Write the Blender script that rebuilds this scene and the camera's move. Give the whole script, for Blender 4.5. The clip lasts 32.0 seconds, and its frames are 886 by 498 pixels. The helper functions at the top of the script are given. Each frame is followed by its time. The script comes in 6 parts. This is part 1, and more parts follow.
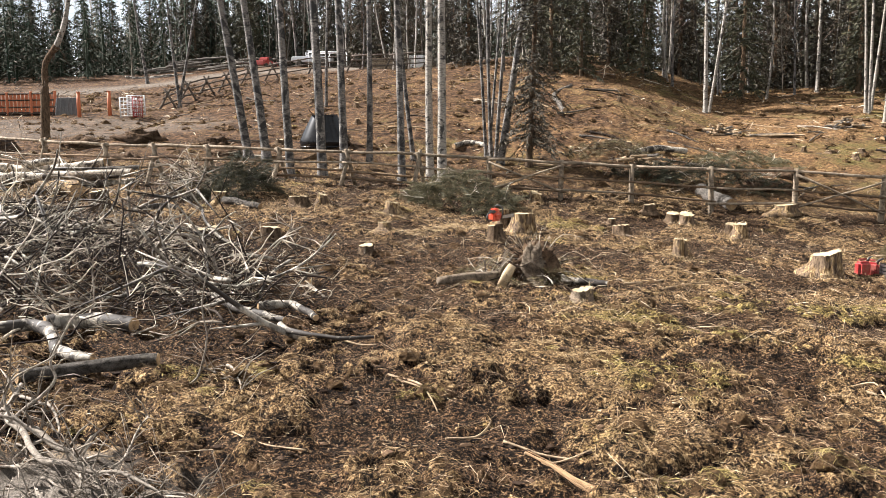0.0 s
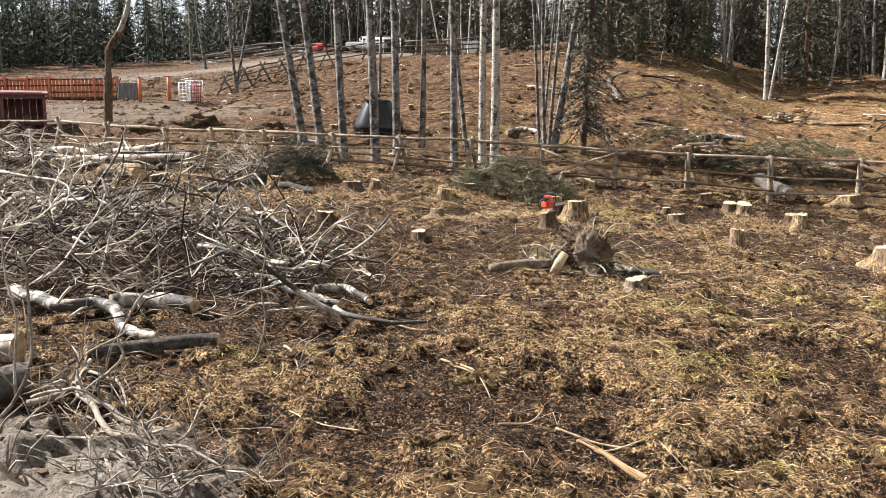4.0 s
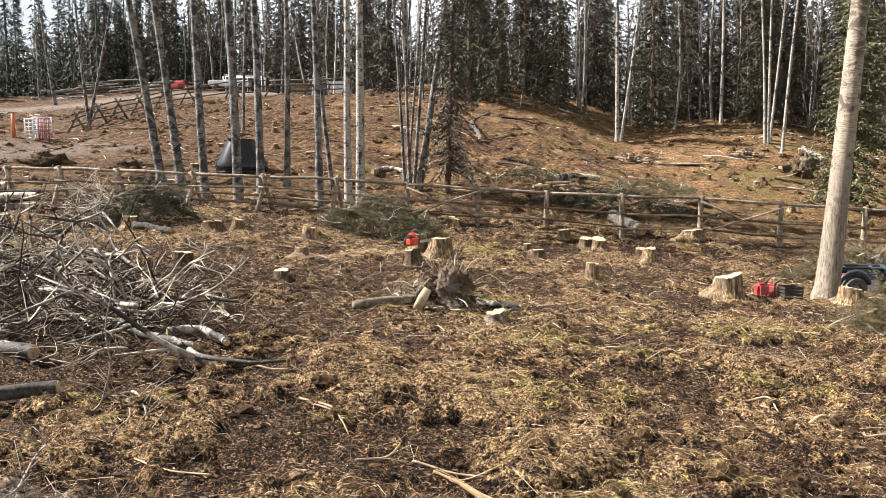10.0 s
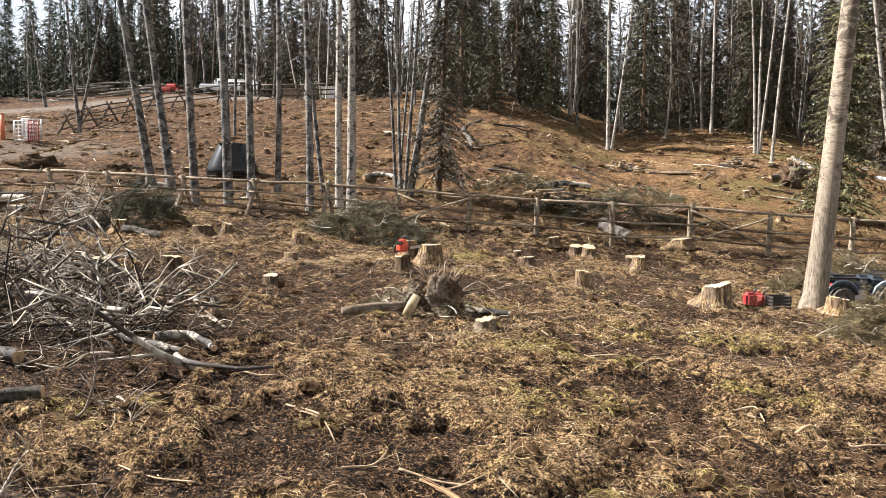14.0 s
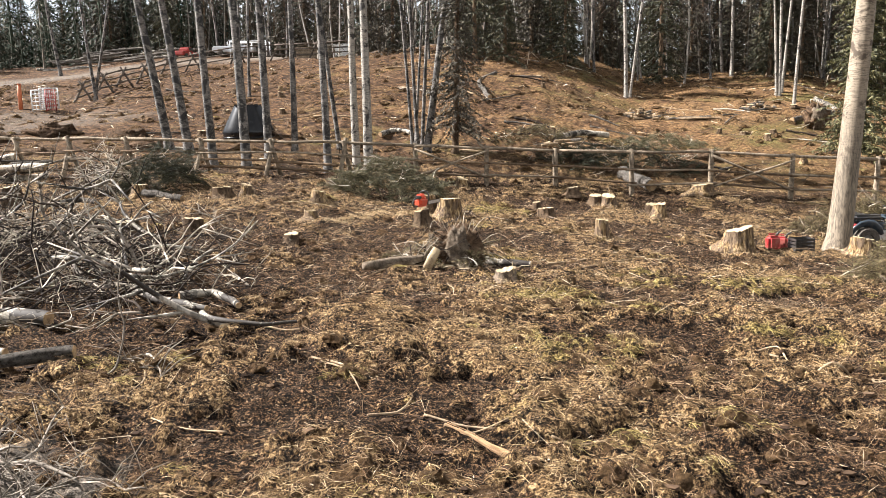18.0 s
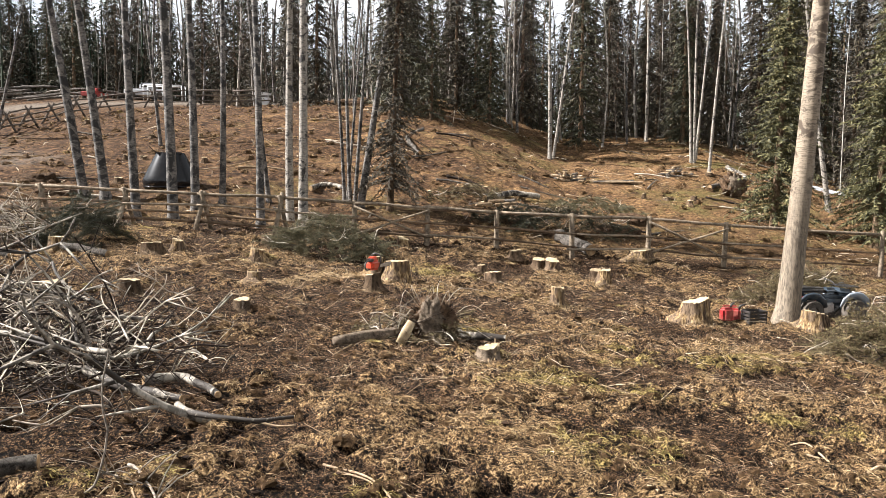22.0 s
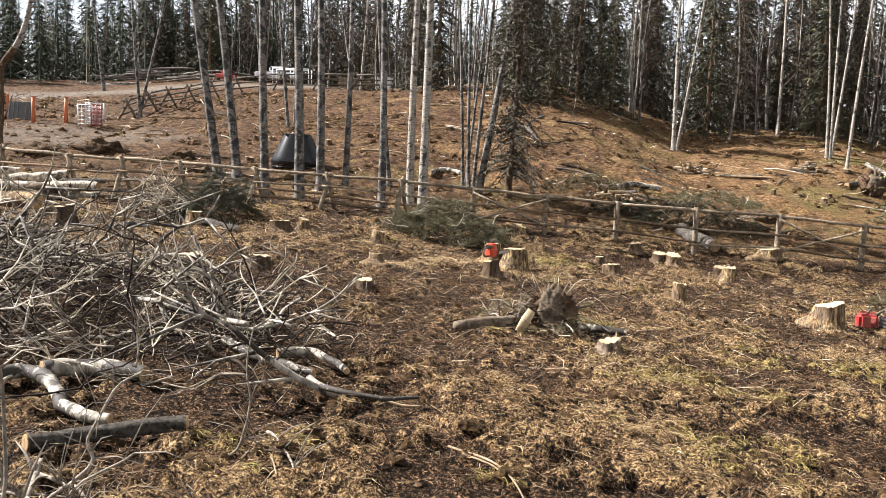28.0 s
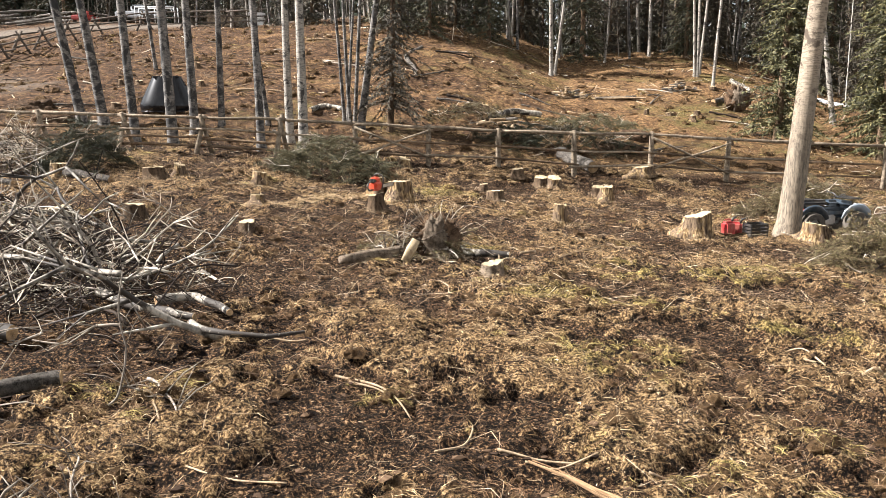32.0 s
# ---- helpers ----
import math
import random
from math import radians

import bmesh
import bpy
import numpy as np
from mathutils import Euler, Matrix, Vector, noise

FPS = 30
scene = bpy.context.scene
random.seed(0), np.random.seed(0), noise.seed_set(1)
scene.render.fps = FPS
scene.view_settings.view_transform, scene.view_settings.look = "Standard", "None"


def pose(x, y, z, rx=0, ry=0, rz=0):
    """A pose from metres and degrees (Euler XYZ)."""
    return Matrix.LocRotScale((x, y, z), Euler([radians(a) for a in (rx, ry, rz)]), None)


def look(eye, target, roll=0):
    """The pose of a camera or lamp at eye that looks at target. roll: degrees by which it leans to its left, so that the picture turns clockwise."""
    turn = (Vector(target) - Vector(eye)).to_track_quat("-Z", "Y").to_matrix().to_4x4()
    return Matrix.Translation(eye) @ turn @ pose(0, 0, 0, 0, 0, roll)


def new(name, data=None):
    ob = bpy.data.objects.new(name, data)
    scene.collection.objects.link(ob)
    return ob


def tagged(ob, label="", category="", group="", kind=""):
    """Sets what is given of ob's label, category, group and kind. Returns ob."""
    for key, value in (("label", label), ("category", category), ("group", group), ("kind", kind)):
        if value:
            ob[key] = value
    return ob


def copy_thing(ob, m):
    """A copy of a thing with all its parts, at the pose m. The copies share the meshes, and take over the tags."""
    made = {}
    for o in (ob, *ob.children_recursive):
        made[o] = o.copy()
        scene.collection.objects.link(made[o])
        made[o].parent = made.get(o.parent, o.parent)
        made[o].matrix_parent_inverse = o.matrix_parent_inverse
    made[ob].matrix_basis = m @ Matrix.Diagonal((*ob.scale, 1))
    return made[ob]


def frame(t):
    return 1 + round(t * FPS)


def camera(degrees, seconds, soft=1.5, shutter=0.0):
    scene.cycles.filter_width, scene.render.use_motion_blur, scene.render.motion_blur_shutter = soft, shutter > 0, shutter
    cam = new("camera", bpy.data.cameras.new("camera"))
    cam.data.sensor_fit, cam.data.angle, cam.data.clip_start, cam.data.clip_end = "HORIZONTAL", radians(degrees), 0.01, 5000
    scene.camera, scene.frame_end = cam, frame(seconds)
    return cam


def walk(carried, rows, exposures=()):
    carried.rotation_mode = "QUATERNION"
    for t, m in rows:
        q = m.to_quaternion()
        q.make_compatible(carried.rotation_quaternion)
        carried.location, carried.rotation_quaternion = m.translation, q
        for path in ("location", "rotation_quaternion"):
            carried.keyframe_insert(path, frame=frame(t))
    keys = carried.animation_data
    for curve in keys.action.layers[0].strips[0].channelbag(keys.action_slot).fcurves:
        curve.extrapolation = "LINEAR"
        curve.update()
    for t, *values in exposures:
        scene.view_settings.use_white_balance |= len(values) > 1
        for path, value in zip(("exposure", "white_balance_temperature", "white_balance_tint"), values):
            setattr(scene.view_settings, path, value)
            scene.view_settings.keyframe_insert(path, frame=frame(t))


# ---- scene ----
cam = camera(58.3, 32.0, soft=0.85)
PATH = [
    (0, (0.74, -0.553, 2.132), (0.48, 1.41, 1.853), -0.4),
    (0.5, (0.686, -0.577, 2.133), (0.306, 1.369, 1.87), 0.2),
    (1, (0.674, -0.555, 2.119), (0.235, 1.378, 1.851), 0.3),
    (1.5, (0.711, -0.574, 2.128), (0.278, 1.357, 1.843), -0.2),
    (2, (0.713, -0.579, 2.128), (0.315, 1.359, 1.829), -0.5),
    (2.5, (0.713, -0.571, 2.112), (0.336, 1.37, 1.809), -0.5),
    (4.5, (0.708, -0.614, 2.145), (0.326, 1.323, 1.831), 0.1),
    (5, (0.749, -0.619, 2.134), (0.432, 1.333, 1.833), 0.9),
    (5.5, (0.773, -0.6, 2.135), (0.532, 1.364, 1.842), 0.7),
    (6, (0.766, -0.633, 2.145), (0.544, 1.333, 1.853), 0.8),
    (6.5, (0.749, -0.628, 2.141), (0.504, 1.335, 1.847), 1.1),
    (7, (0.738, -0.64, 2.135), (0.468, 1.319, 1.837), 1.0),
    (7.5, (0.729, -0.747, 2.141), (0.475, 1.225, 1.927), 0.7),
    (8, (0.76, -0.603, 2.127), (0.567, 1.385, 2.021), 0.1),
    (8.5, (0.81, -0.628, 2.113), (0.669, 1.362, 1.963), -0.3),
    (9, (0.817, -0.645, 2.114), (0.716, 1.344, 1.931), -0.4),
    (9.5, (0.824, -0.63, 2.104), (0.749, 1.359, 1.904), -0.0),
    (10, (0.833, -0.633, 2.107), (0.77, 1.354, 1.893), 0.1),
    (10.5, (0.831, -0.614, 2.098), (0.762, 1.373, 1.884), 1.0),
    (11, (0.834, -0.62, 2.091), (0.765, 1.365, 1.851), 0.9),
    (11.5, (0.851, -0.618, 2.1), (0.797, 1.365, 1.841), -0.5),
    (12, (0.872, -0.604, 2.109), (0.866, 1.379, 1.851), -0.7),
    (12.5, (0.85, -0.557, 2.102), (0.863, 1.428, 1.853), -0.1),
    (13, (0.826, -0.635, 2.113), (0.806, 1.352, 1.879), 0.0),
    (13.5, (0.834, -0.64, 2.12), (0.789, 1.348, 1.91), 0.2),
    (14, (0.85, -0.627, 2.119), (0.81, 1.363, 1.92), 0.7),
    (14.5, (0.852, -0.633, 2.115), (0.83, 1.355, 1.899), 0.5),
    (16.5, (0.841, -0.61, 2.081), (0.778, 1.37, 1.807), 0.1),
    (17, (0.833, -0.62, 2.078), (0.767, 1.354, 1.765), 0.4),
    (17.5, (0.831, -0.611, 2.071), (0.744, 1.361, 1.748), -0.0),
    (18, (0.866, -0.653, 2.066), (0.775, 1.321, 1.758), -1.4),
    (18.5, (0.834, -0.62, 2.05), (0.739, 1.356, 1.76), -0.9),
    (19, (0.684, -0.54, 2.071), (0.622, 1.44, 1.796), 1.0),
    (19.5, (0.505, -0.419, 2.141), (0.434, 1.563, 1.876), 2.4),
    (20, (0.369, -0.282, 2.139), (0.045, 1.68, 1.924), 2.9),
    (20.5, (0.296, -0.055, 2.164), (-0.25, 1.862, 1.998), 1.1),
    (21, (0.1, 0.086, 2.176), (-0.524, 1.978, 2.001), -0.3),
    (21.5, (-0.166, 0.197, 2.232), (-0.473, 2.165, 2.051), -0.3),
    (22, (-0.185, 0.147, 2.273), (-0.038, 2.134, 2.092), 0.7),
    (22.5, (-0.096, 0.112, 2.27), (0.423, 2.033, 2.073), 1.2),
    (23, (-0.102, 0.086, 2.284), (0.539, 1.968, 2.07), 1.6),
    (23.5, (-0.211, 0.101, 2.293), (0.296, 2.025, 2.087), 1.8),
    (24, (-0.297, 0.062, 2.286), (0.04, 2.023, 2.087), 2.2),
    (24.5, (-0.343, 0.071, 2.279), (-0.141, 2.051, 2.081), 2.3),
    (25, (-0.415, 0.111, 2.267), (-0.386, 2.1, 2.062), 2.7),
    (25.5, (-0.463, 0.123, 2.274), (-0.554, 2.11, 2.067), 3.7),
    (27.5, (-0.404, 0.077, 2.286), (-0.576, 2.058, 2.073), 2.9),
    (28, (-0.357, 0.105, 2.288), (-0.488, 2.089, 2.066), 2.4),
    (28.5, (-0.348, 0.078, 2.281), (-0.447, 2.062, 2.053), 1.7),
    (29, (-0.325, 0.117, 2.263), (-0.415, 2.099, 2.008), 1.6),
    (29.5, (-0.345, 0.101, 2.253), (-0.437, 2.079, 1.97), 1.9),
    (30, (-0.302, 0.095, 2.25), (-0.386, 2.07, 1.944), 0.2),
    (30.5, (-0.265, 0.094, 2.24), (-0.274, 2.064, 1.897), 0.0),
    (31, (-0.321, 0.066, 2.243), (-0.359, 2.029, 1.863), 1.0),
    (31.5, (-0.302, 0.071, 2.256), (-0.368, 2.033, 1.872), -0.0),
    (32, (-0.217, 0.063, 2.231), (-0.076, 2.022, 1.855), -0.4),
]

walk(cam, [(t, look(eye, target, roll)) for t, eye, target, roll in PATH], [(0, 2.01), (1, 1.86), (2, 1.98), (5, 2.06), (7, 2.01), (8, 1.86), (9, 1.98), (10, 2.06), (13, 2.08), (14, 1.98), (17, 2.11), (18, 2.11), (19, 1.98), (20, 1.88), (21, 1.61), (22, 1.91), (23, 1.92), (25, 1.96), (28, 1.96), (29, 1.96), (30, 1.96), (32, 2.08)])

# ---- light ----
SUN_WAY = Vector((1.0, -0.14, -0.9)).normalized()
sun = new("sun", bpy.data.lights.new("sun", "SUN"))
sun.data.energy, sun.data.angle, sun.data.color = 5.0, radians(0.6), (1.0, 0.977, 0.968)
sun.matrix_world = look((0, 0, 60), Vector((0, 0, 60)) + SUN_WAY)
world = bpy.data.worlds.new("sky")
scene.world = world
world.use_nodes = True
wn, wl = world.node_tree.nodes, world.node_tree.links
sky = wn.new("ShaderNodeTexSky")
sky.sky_type, sky.sun_disc = "NISHITA", False
sky.sun_elevation, sky.sun_rotation = math.asin(-SUN_WAY.z), math.atan2(-SUN_WAY.x, -SUN_WAY.y)
coord, cloud, ramp, mix = wn.new("ShaderNodeTexCoord"), wn.new("ShaderNodeTexNoise"), wn.new("ShaderNodeValToRGB"), wn.new("ShaderNodeMixRGB")
squash = wn.new("ShaderNodeMapping")
squash.inputs["Scale"].default_value = (1, 1, 3.0)
wl.new(coord.outputs["Generated"], squash.inputs["Vector"])
wl.new(squash.outputs["Vector"], cloud.inputs["Vector"])
cloud.inputs["Scale"].default_value, cloud.inputs["Detail"].default_value = 2.6, 7
ramp.color_ramp.elements[0].color = (0.4, 0.4, 0.4, 1)
ramp.color_ramp.elements[0].position, ramp.color_ramp.elements[1].position = 0.38, 0.55
wl.new(cloud.outputs["Fac"], ramp.inputs["Fac"])
wl.new(ramp.outputs["Color"], mix.inputs["Fac"])
wl.new(sky.outputs["Color"], mix.inputs[1])
mix.inputs[2].default_value = (16.5, 17.2, 18.2, 1)
rise, low, haze = wn.new("ShaderNodeSeparateXYZ"), wn.new("ShaderNodeMapRange"), wn.new("ShaderNodeMixRGB")
wl.new(coord.outputs["Generated"], rise.inputs[0])
wl.new(rise.outputs["Z"], low.inputs["Value"])
low.inputs["From Min"].default_value, low.inputs["From Max"].default_value = 0.05, 0.75
low.inputs["To Min"].default_value, low.inputs["To Max"].default_value = 1.9, 0.6
haze.blend_type = "MULTIPLY"
haze.inputs[0].default_value = 1.0
wl.new(mix.outputs["Color"], haze.inputs[1])
wl.new(low.outputs["Result"], haze.inputs[2])
wl.new(haze.outputs["Color"], wn["Background"].inputs["Color"])
wn["Background"].inputs["Strength"].default_value = 0.0155


# ---- materials ----
def material(name, rough=0.85, metal=0.0):
    m = bpy.data.materials.new(name)
    m.use_nodes = True
    b = m.node_tree.nodes["Principled BSDF"]
    b.inputs["Roughness"].default_value, b.inputs["Metallic"].default_value = rough, metal
    b.inputs["Specular IOR Level"].default_value = 0.08 if rough > 0.82 and not metal else 0.35
    return m, m.node_tree.nodes, m.node_tree.links, b


def noise_node(n, l, vec, scale, detail=5.0, rough=0.6, dist=0.0):
    t = n.new("ShaderNodeTexNoise")
    t.inputs["Scale"].default_value, t.inputs["Detail"].default_value = scale, detail
    t.inputs["Roughness"].default_value, t.inputs["Distortion"].default_value = rough, dist
    l.new(vec, t.inputs["Vector"])
    return t.outputs["Fac"]


def ramp_node(n, l, fac, stops):
    r = n.new("ShaderNodeValToRGB")
    e = r.color_ramp.elements
    while len(e) < len(stops):
        e.new(0.5)
    for k, (p, c) in zip(e, stops):
        k.position, k.color = p, (*c, 1) if len(c) == 3 else c
    l.new(fac, r.inputs["Fac"])
    return r.outputs["Color"]


def grey(v):
    return (v, v, v)


def mixed(n, l, fac, a, b, mode="MIX"):
    m = n.new("ShaderNodeMixRGB")
    m.blend_type = mode
    for k, v in ((0, fac), (1, a), (2, b)):
        if isinstance(v, (int, float)):
            m.inputs[k].default_value = v
        elif isinstance(v, tuple):
            m.inputs[k].default_value = (*v, 1)
        else:
            l.new(v, m.inputs[k])
    return m.outputs["Color"]


def bump(n, l, b, height, strength, distance):
    k = n.new("ShaderNodeBump")
    k.inputs["Strength"].default_value, k.inputs["Distance"].default_value = strength, distance
    l.new(height, k.inputs["Height"])
    l.new(k.outputs["Normal"], b.inputs["Normal"])


def mapped(n, l, scale=(1, 1, 1), space="Object"):
    c, m = n.new("ShaderNodeTexCoord"), n.new("ShaderNodeMapping")
    m.inputs["Scale"].default_value = scale
    l.new(c.outputs[space], m.inputs["Vector"])
    return m.outputs["Vector"]


def plain(name, low, high, scale=6.0, rough=0.85, stretch=(1, 1, 1), relief=0.4, metal=0.0, depth=0.01, vary=0.25):
    """Two colours mixed at two scales, with relief and a little change from piece to piece."""
    m, n, l, b = material(name, rough, metal)
    v = mapped(n, l, stretch)
    f1, f2 = noise_node(n, l, v, scale), noise_node(n, l, v, scale * 7.3, 4)
    c = mixed(n, l, 0.4, ramp_node(n, l, f1, ((0.36, low), (0.64, high))), ramp_node(n, l, f2, ((0.38, low), (0.62, high))))
    if vary:
        info, hsv = n.new("ShaderNodeObjectInfo"), n.new("ShaderNodeHueSaturation")
        rng = n.new("ShaderNodeMapRange")
        rng.inputs["To Min"].default_value, rng.inputs["To Max"].default_value = 1 - vary, 1 + vary
        l.new(info.outputs["Random"], rng.inputs["Value"])
        l.new(rng.outputs["Result"], hsv.inputs["Value"])
        l.new(c, hsv.inputs["Color"])
        c = hsv.outputs["Color"]
    l.new(c, b.inputs["Base Color"])
    if relief:
        bump(n, l, b, f2, relief, depth)
    return m


def island(name, stops, rough=0.85):
    """A colour of its own for each small loose piece of a joined mesh."""
    m, n, l, b = material(name, rough)
    g = n.new("ShaderNodeNewGeometry")
    l.new(ramp_node(n, l, g.outputs["Random Per Island"], stops), b.inputs["Base Color"])
    return m


def attribute(n, name):
    a = n.new("ShaderNodeAttribute")
    a.attribute_name = name
    return a.outputs["Fac"]


def plus(n, l, a, b, k):
    """a + k * (b - 0.5)"""
    m = n.new("ShaderNodeMath")
    m.operation = "MULTIPLY_ADD"
    l.new(b, m.inputs[0])
    m.inputs[1].default_value = k
    o = n.new("ShaderNodeMath")
    o.operation = "SUBTRACT"
    l.new(a, o.inputs[0])
    o.inputs[1].default_value = 0.5 * k
    l.new(o.outputs[0], m.inputs[2])
    return m.outputs[0]


def fibres(n, l, angle, fine=1.0):
    """Thin strands that run one way, bent a little."""
    c, m = n.new("ShaderNodeTexCoord"), n.new("ShaderNodeMapping")
    m.inputs["Rotation"].default_value = (0, 0, radians(angle))
    m.inputs["Scale"].default_value = (12 * fine, 105 * fine, 30 * fine)
    l.new(c.outputs["Object"], m.inputs["Vector"])
    return noise_node(n, l, m.outputs["Vector"], 1.0, 2, 0.55, 0.9)


def make_ground():
    """Dark torn soil between mats of straw, moss in places, orange turf on the hill, dusty worn ground; shade between
    crumbs is painted in.
    """
    m, n, l, b = material("soil_and_dry_grass", 0.95)
    v = mapped(n, l)
    rag = noise_node(n, l, v, 9, 8, 0.78)
    strands = fibres(n, l, 20)
    for angle in (75, 140):
        strands = mixed(n, l, 1.0, strands, fibres(n, l, angle), "LIGHTEN")
    grain = noise_node(n, l, v, 40, 6, 0.72, 0.7)
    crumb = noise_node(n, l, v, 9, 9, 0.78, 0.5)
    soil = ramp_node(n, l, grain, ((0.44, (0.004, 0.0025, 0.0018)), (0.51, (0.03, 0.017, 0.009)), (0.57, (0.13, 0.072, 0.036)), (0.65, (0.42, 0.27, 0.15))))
    soil = mixed(n, l, ramp_node(n, l, strands, ((0.7, grey(0.0)), (0.8, grey(0.6)))), soil, (0.36, 0.24, 0.14))
    straw = ramp_node(n, l, grain, ((0.4, (0.008, 0.005, 0.003)), (0.47, (0.07, 0.04, 0.019)), (0.54, (0.24, 0.15, 0.07)), (0.63, (0.6, 0.42, 0.225))))
    straw = mixed(n, l, ramp_node(n, l, strands, ((0.66, grey(0.0)), (0.8, grey(0.55)))), straw, (0.55, 0.39, 0.21))
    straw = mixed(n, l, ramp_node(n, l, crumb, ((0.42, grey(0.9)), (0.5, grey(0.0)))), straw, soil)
    mull = ramp_node(n, l, noise_node(n, l, v, 3.4, 10, 0.8), ((0.42, (0.013, 0.008, 0.005)), (0.51, (0.055, 0.03, 0.016)), (0.62, (0.16, 0.092, 0.047))))
    moss = ramp_node(n, l, grain, ((0.42, (0.02, 0.016, 0.006)), (0.5, (0.15, 0.11, 0.032)), (0.6, (0.46, 0.35, 0.13))))
    where = ramp_node(n, l, plus(n, l, attribute(n, "straw"), rag, 1.7), ((0.4, grey(0.0)), (0.56, grey(1.0))))
    green = ramp_node(n, l, plus(n, l, attribute(n, "moss"), rag, 1.2), ((0.42, grey(0.0)), (0.62, grey(0.85))))
    near = mixed(n, l, where, soil, mixed(n, l, green, straw, moss))
    # Hollows of the crumb relief are darkened, shade put into the colour.
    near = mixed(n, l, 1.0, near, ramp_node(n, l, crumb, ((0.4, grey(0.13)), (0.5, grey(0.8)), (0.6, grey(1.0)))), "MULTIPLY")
    sep, x = n.new("ShaderNodeSeparateXYZ"), n.new("ShaderNodeMapRange")
    l.new(v, sep.inputs[0])
    x.inputs["From Min"].default_value, x.inputs["From Max"].default_value = 25.0, 34.0
    l.new(sep.outputs["Y"], x.inputs["Value"])
    turf = ramp_node(n, l, noise_node(n, l, v, 7, 10, 0.8), ((0.4, (0.025, 0.013, 0.006)), (0.49, (0.103, 0.057, 0.026)), (0.61, (0.31, 0.19, 0.094))))
    herb = ramp_node(n, l, noise_node(n, l, v, 12, 10, 0.8), ((0.42, (0.015, 0.014, 0.005)), (0.5, (0.075, 0.066, 0.021)), (0.58, (0.19, 0.15, 0.055))))
    verdant = ramp_node(n, l, noise_node(n, l, v, 0.2, 9, 0.75), ((0.5, grey(0.0)), (0.6, grey(0.8))))
    east = n.new("ShaderNodeMapRange")
    east.inputs["From Min"].default_value, east.inputs["From Max"].default_value = -14.0, 14.0
    l.new(sep.outputs["X"], east.inputs["Value"])
    bare = ramp_node(n, l, plus(n, l, noise_node(n, l, v, 0.55, 11, 0.8), east.outputs["Result"], 0.16), ((0.48, grey(0.0)), (0.58, grey(1.0))))
    hill = mixed(n, l, bare, mull, mixed(n, l, verdant, turf, herb))
    dust = ramp_node(n, l, noise_node(n, l, v, 8, 10, 0.82), ((0.34, (0.075, 0.06, 0.047)), (0.5, (0.17, 0.142, 0.115)), (0.66, (0.29, 0.25, 0.21))))
    dust = mixed(n, l, 1.0, dust, ramp_node(n, l, grain, ((0.38, grey(0.35)), (0.5, grey(0.9)), (0.62, grey(1.2)))), "MULTIPLY")
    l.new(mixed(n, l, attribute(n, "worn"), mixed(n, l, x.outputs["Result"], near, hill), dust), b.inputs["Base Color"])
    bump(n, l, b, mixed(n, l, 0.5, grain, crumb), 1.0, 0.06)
    return m


def make_bark(name, pale, dark, scars=0.5, furrows=0.0, grain=(4.5, 4.5, 22)):
    """Pale bark with short dark scars that run round the stem, knots, and furrowed grey bark near the foot."""
    m, n, l, b = material(name, 0.75)
    v, u, w = mapped(n, l, grain), mapped(n, l, (1, 1, 1.1)), mapped(n, l, (1, 1, 0.3))
    dash = noise_node(n, l, v, 1.7, 4, 0.6)
    lines = ramp_node(n, l, dash, ((scars + 0.13, grey(0.0)), (scars + 0.2, grey(0.6))))
    knots = noise_node(n, l, u, 2.6, 6, 0.7, 0.6)
    blots = ramp_node(n, l, knots, ((scars + 0.15, grey(0.0)), (scars + 0.2, grey(1.0))))
    tone = ramp_node(n, l, noise_node(n, l, w, 5, 7, 0.7), ((0.3, tuple(0.62 * c for c in pale)), (0.62, pale)))
    skin = mixed(n, l, blots, mixed(n, l, lines, tone, dark), dark)
    height = dash
    if furrows:
        f = noise_node(n, l, mapped(n, l, (9, 9, 1.3)), 3.2, 6, 0.7, 0.8)
        rough = ramp_node(n, l, f, ((0.4, tuple(0.3 * c for c in pale)), (0.52, tuple(0.62 * c for c in pale)), (0.64, tuple(0.9 * c for c in pale))))
        sep, z = n.new("ShaderNodeSeparateXYZ"), n.new("ShaderNodeMapRange")
        l.new(mapped(n, l), sep.inputs[0])
        z.inputs["From Min"].default_value, z.inputs["From Max"].default_value = furrows, furrows * 0.45
        l.new(plus(n, l, sep.outputs["Z"], knots, 3.0), z.inputs["Value"])
        skin = mixed(n, l, z.outputs["Result"], skin, rough)
        height = mixed(n, l, z.outputs["Result"], dash, f)
    l.new(skin, b.inputs["Base Color"])
    bump(n, l, b, mixed(n, l, 0.5, height, knots), 0.6, 0.02)
    return m


GROUND = make_ground()
BIRCH = make_bark("pale_birch_bark", (0.31, 0.275, 0.23), (0.03, 0.026, 0.022), 0.38)
FURROWED = make_bark("furrowed_tan_bark", (0.285, 0.225, 0.16), (0.07, 0.05, 0.033), 0.37, 3.6)
# The birch bark again, darker and blotchier to stand in for shade on the trunks.
DARK_BIRCH = make_bark("shade_darkened_birch_bark", (0.195, 0.172, 0.15), (0.02, 0.018, 0.016), 0.34)
TWIG = plain("dark_twigs", (0.05, 0.035, 0.026), (0.15, 0.11, 0.085), 8, 0.9)
BARK = plain("rough_dark_bark", (0.022, 0.015, 0.01), (0.22, 0.15, 0.095), 14, 0.95, (1, 1, 0.3), 1.0, 0, 0.06)
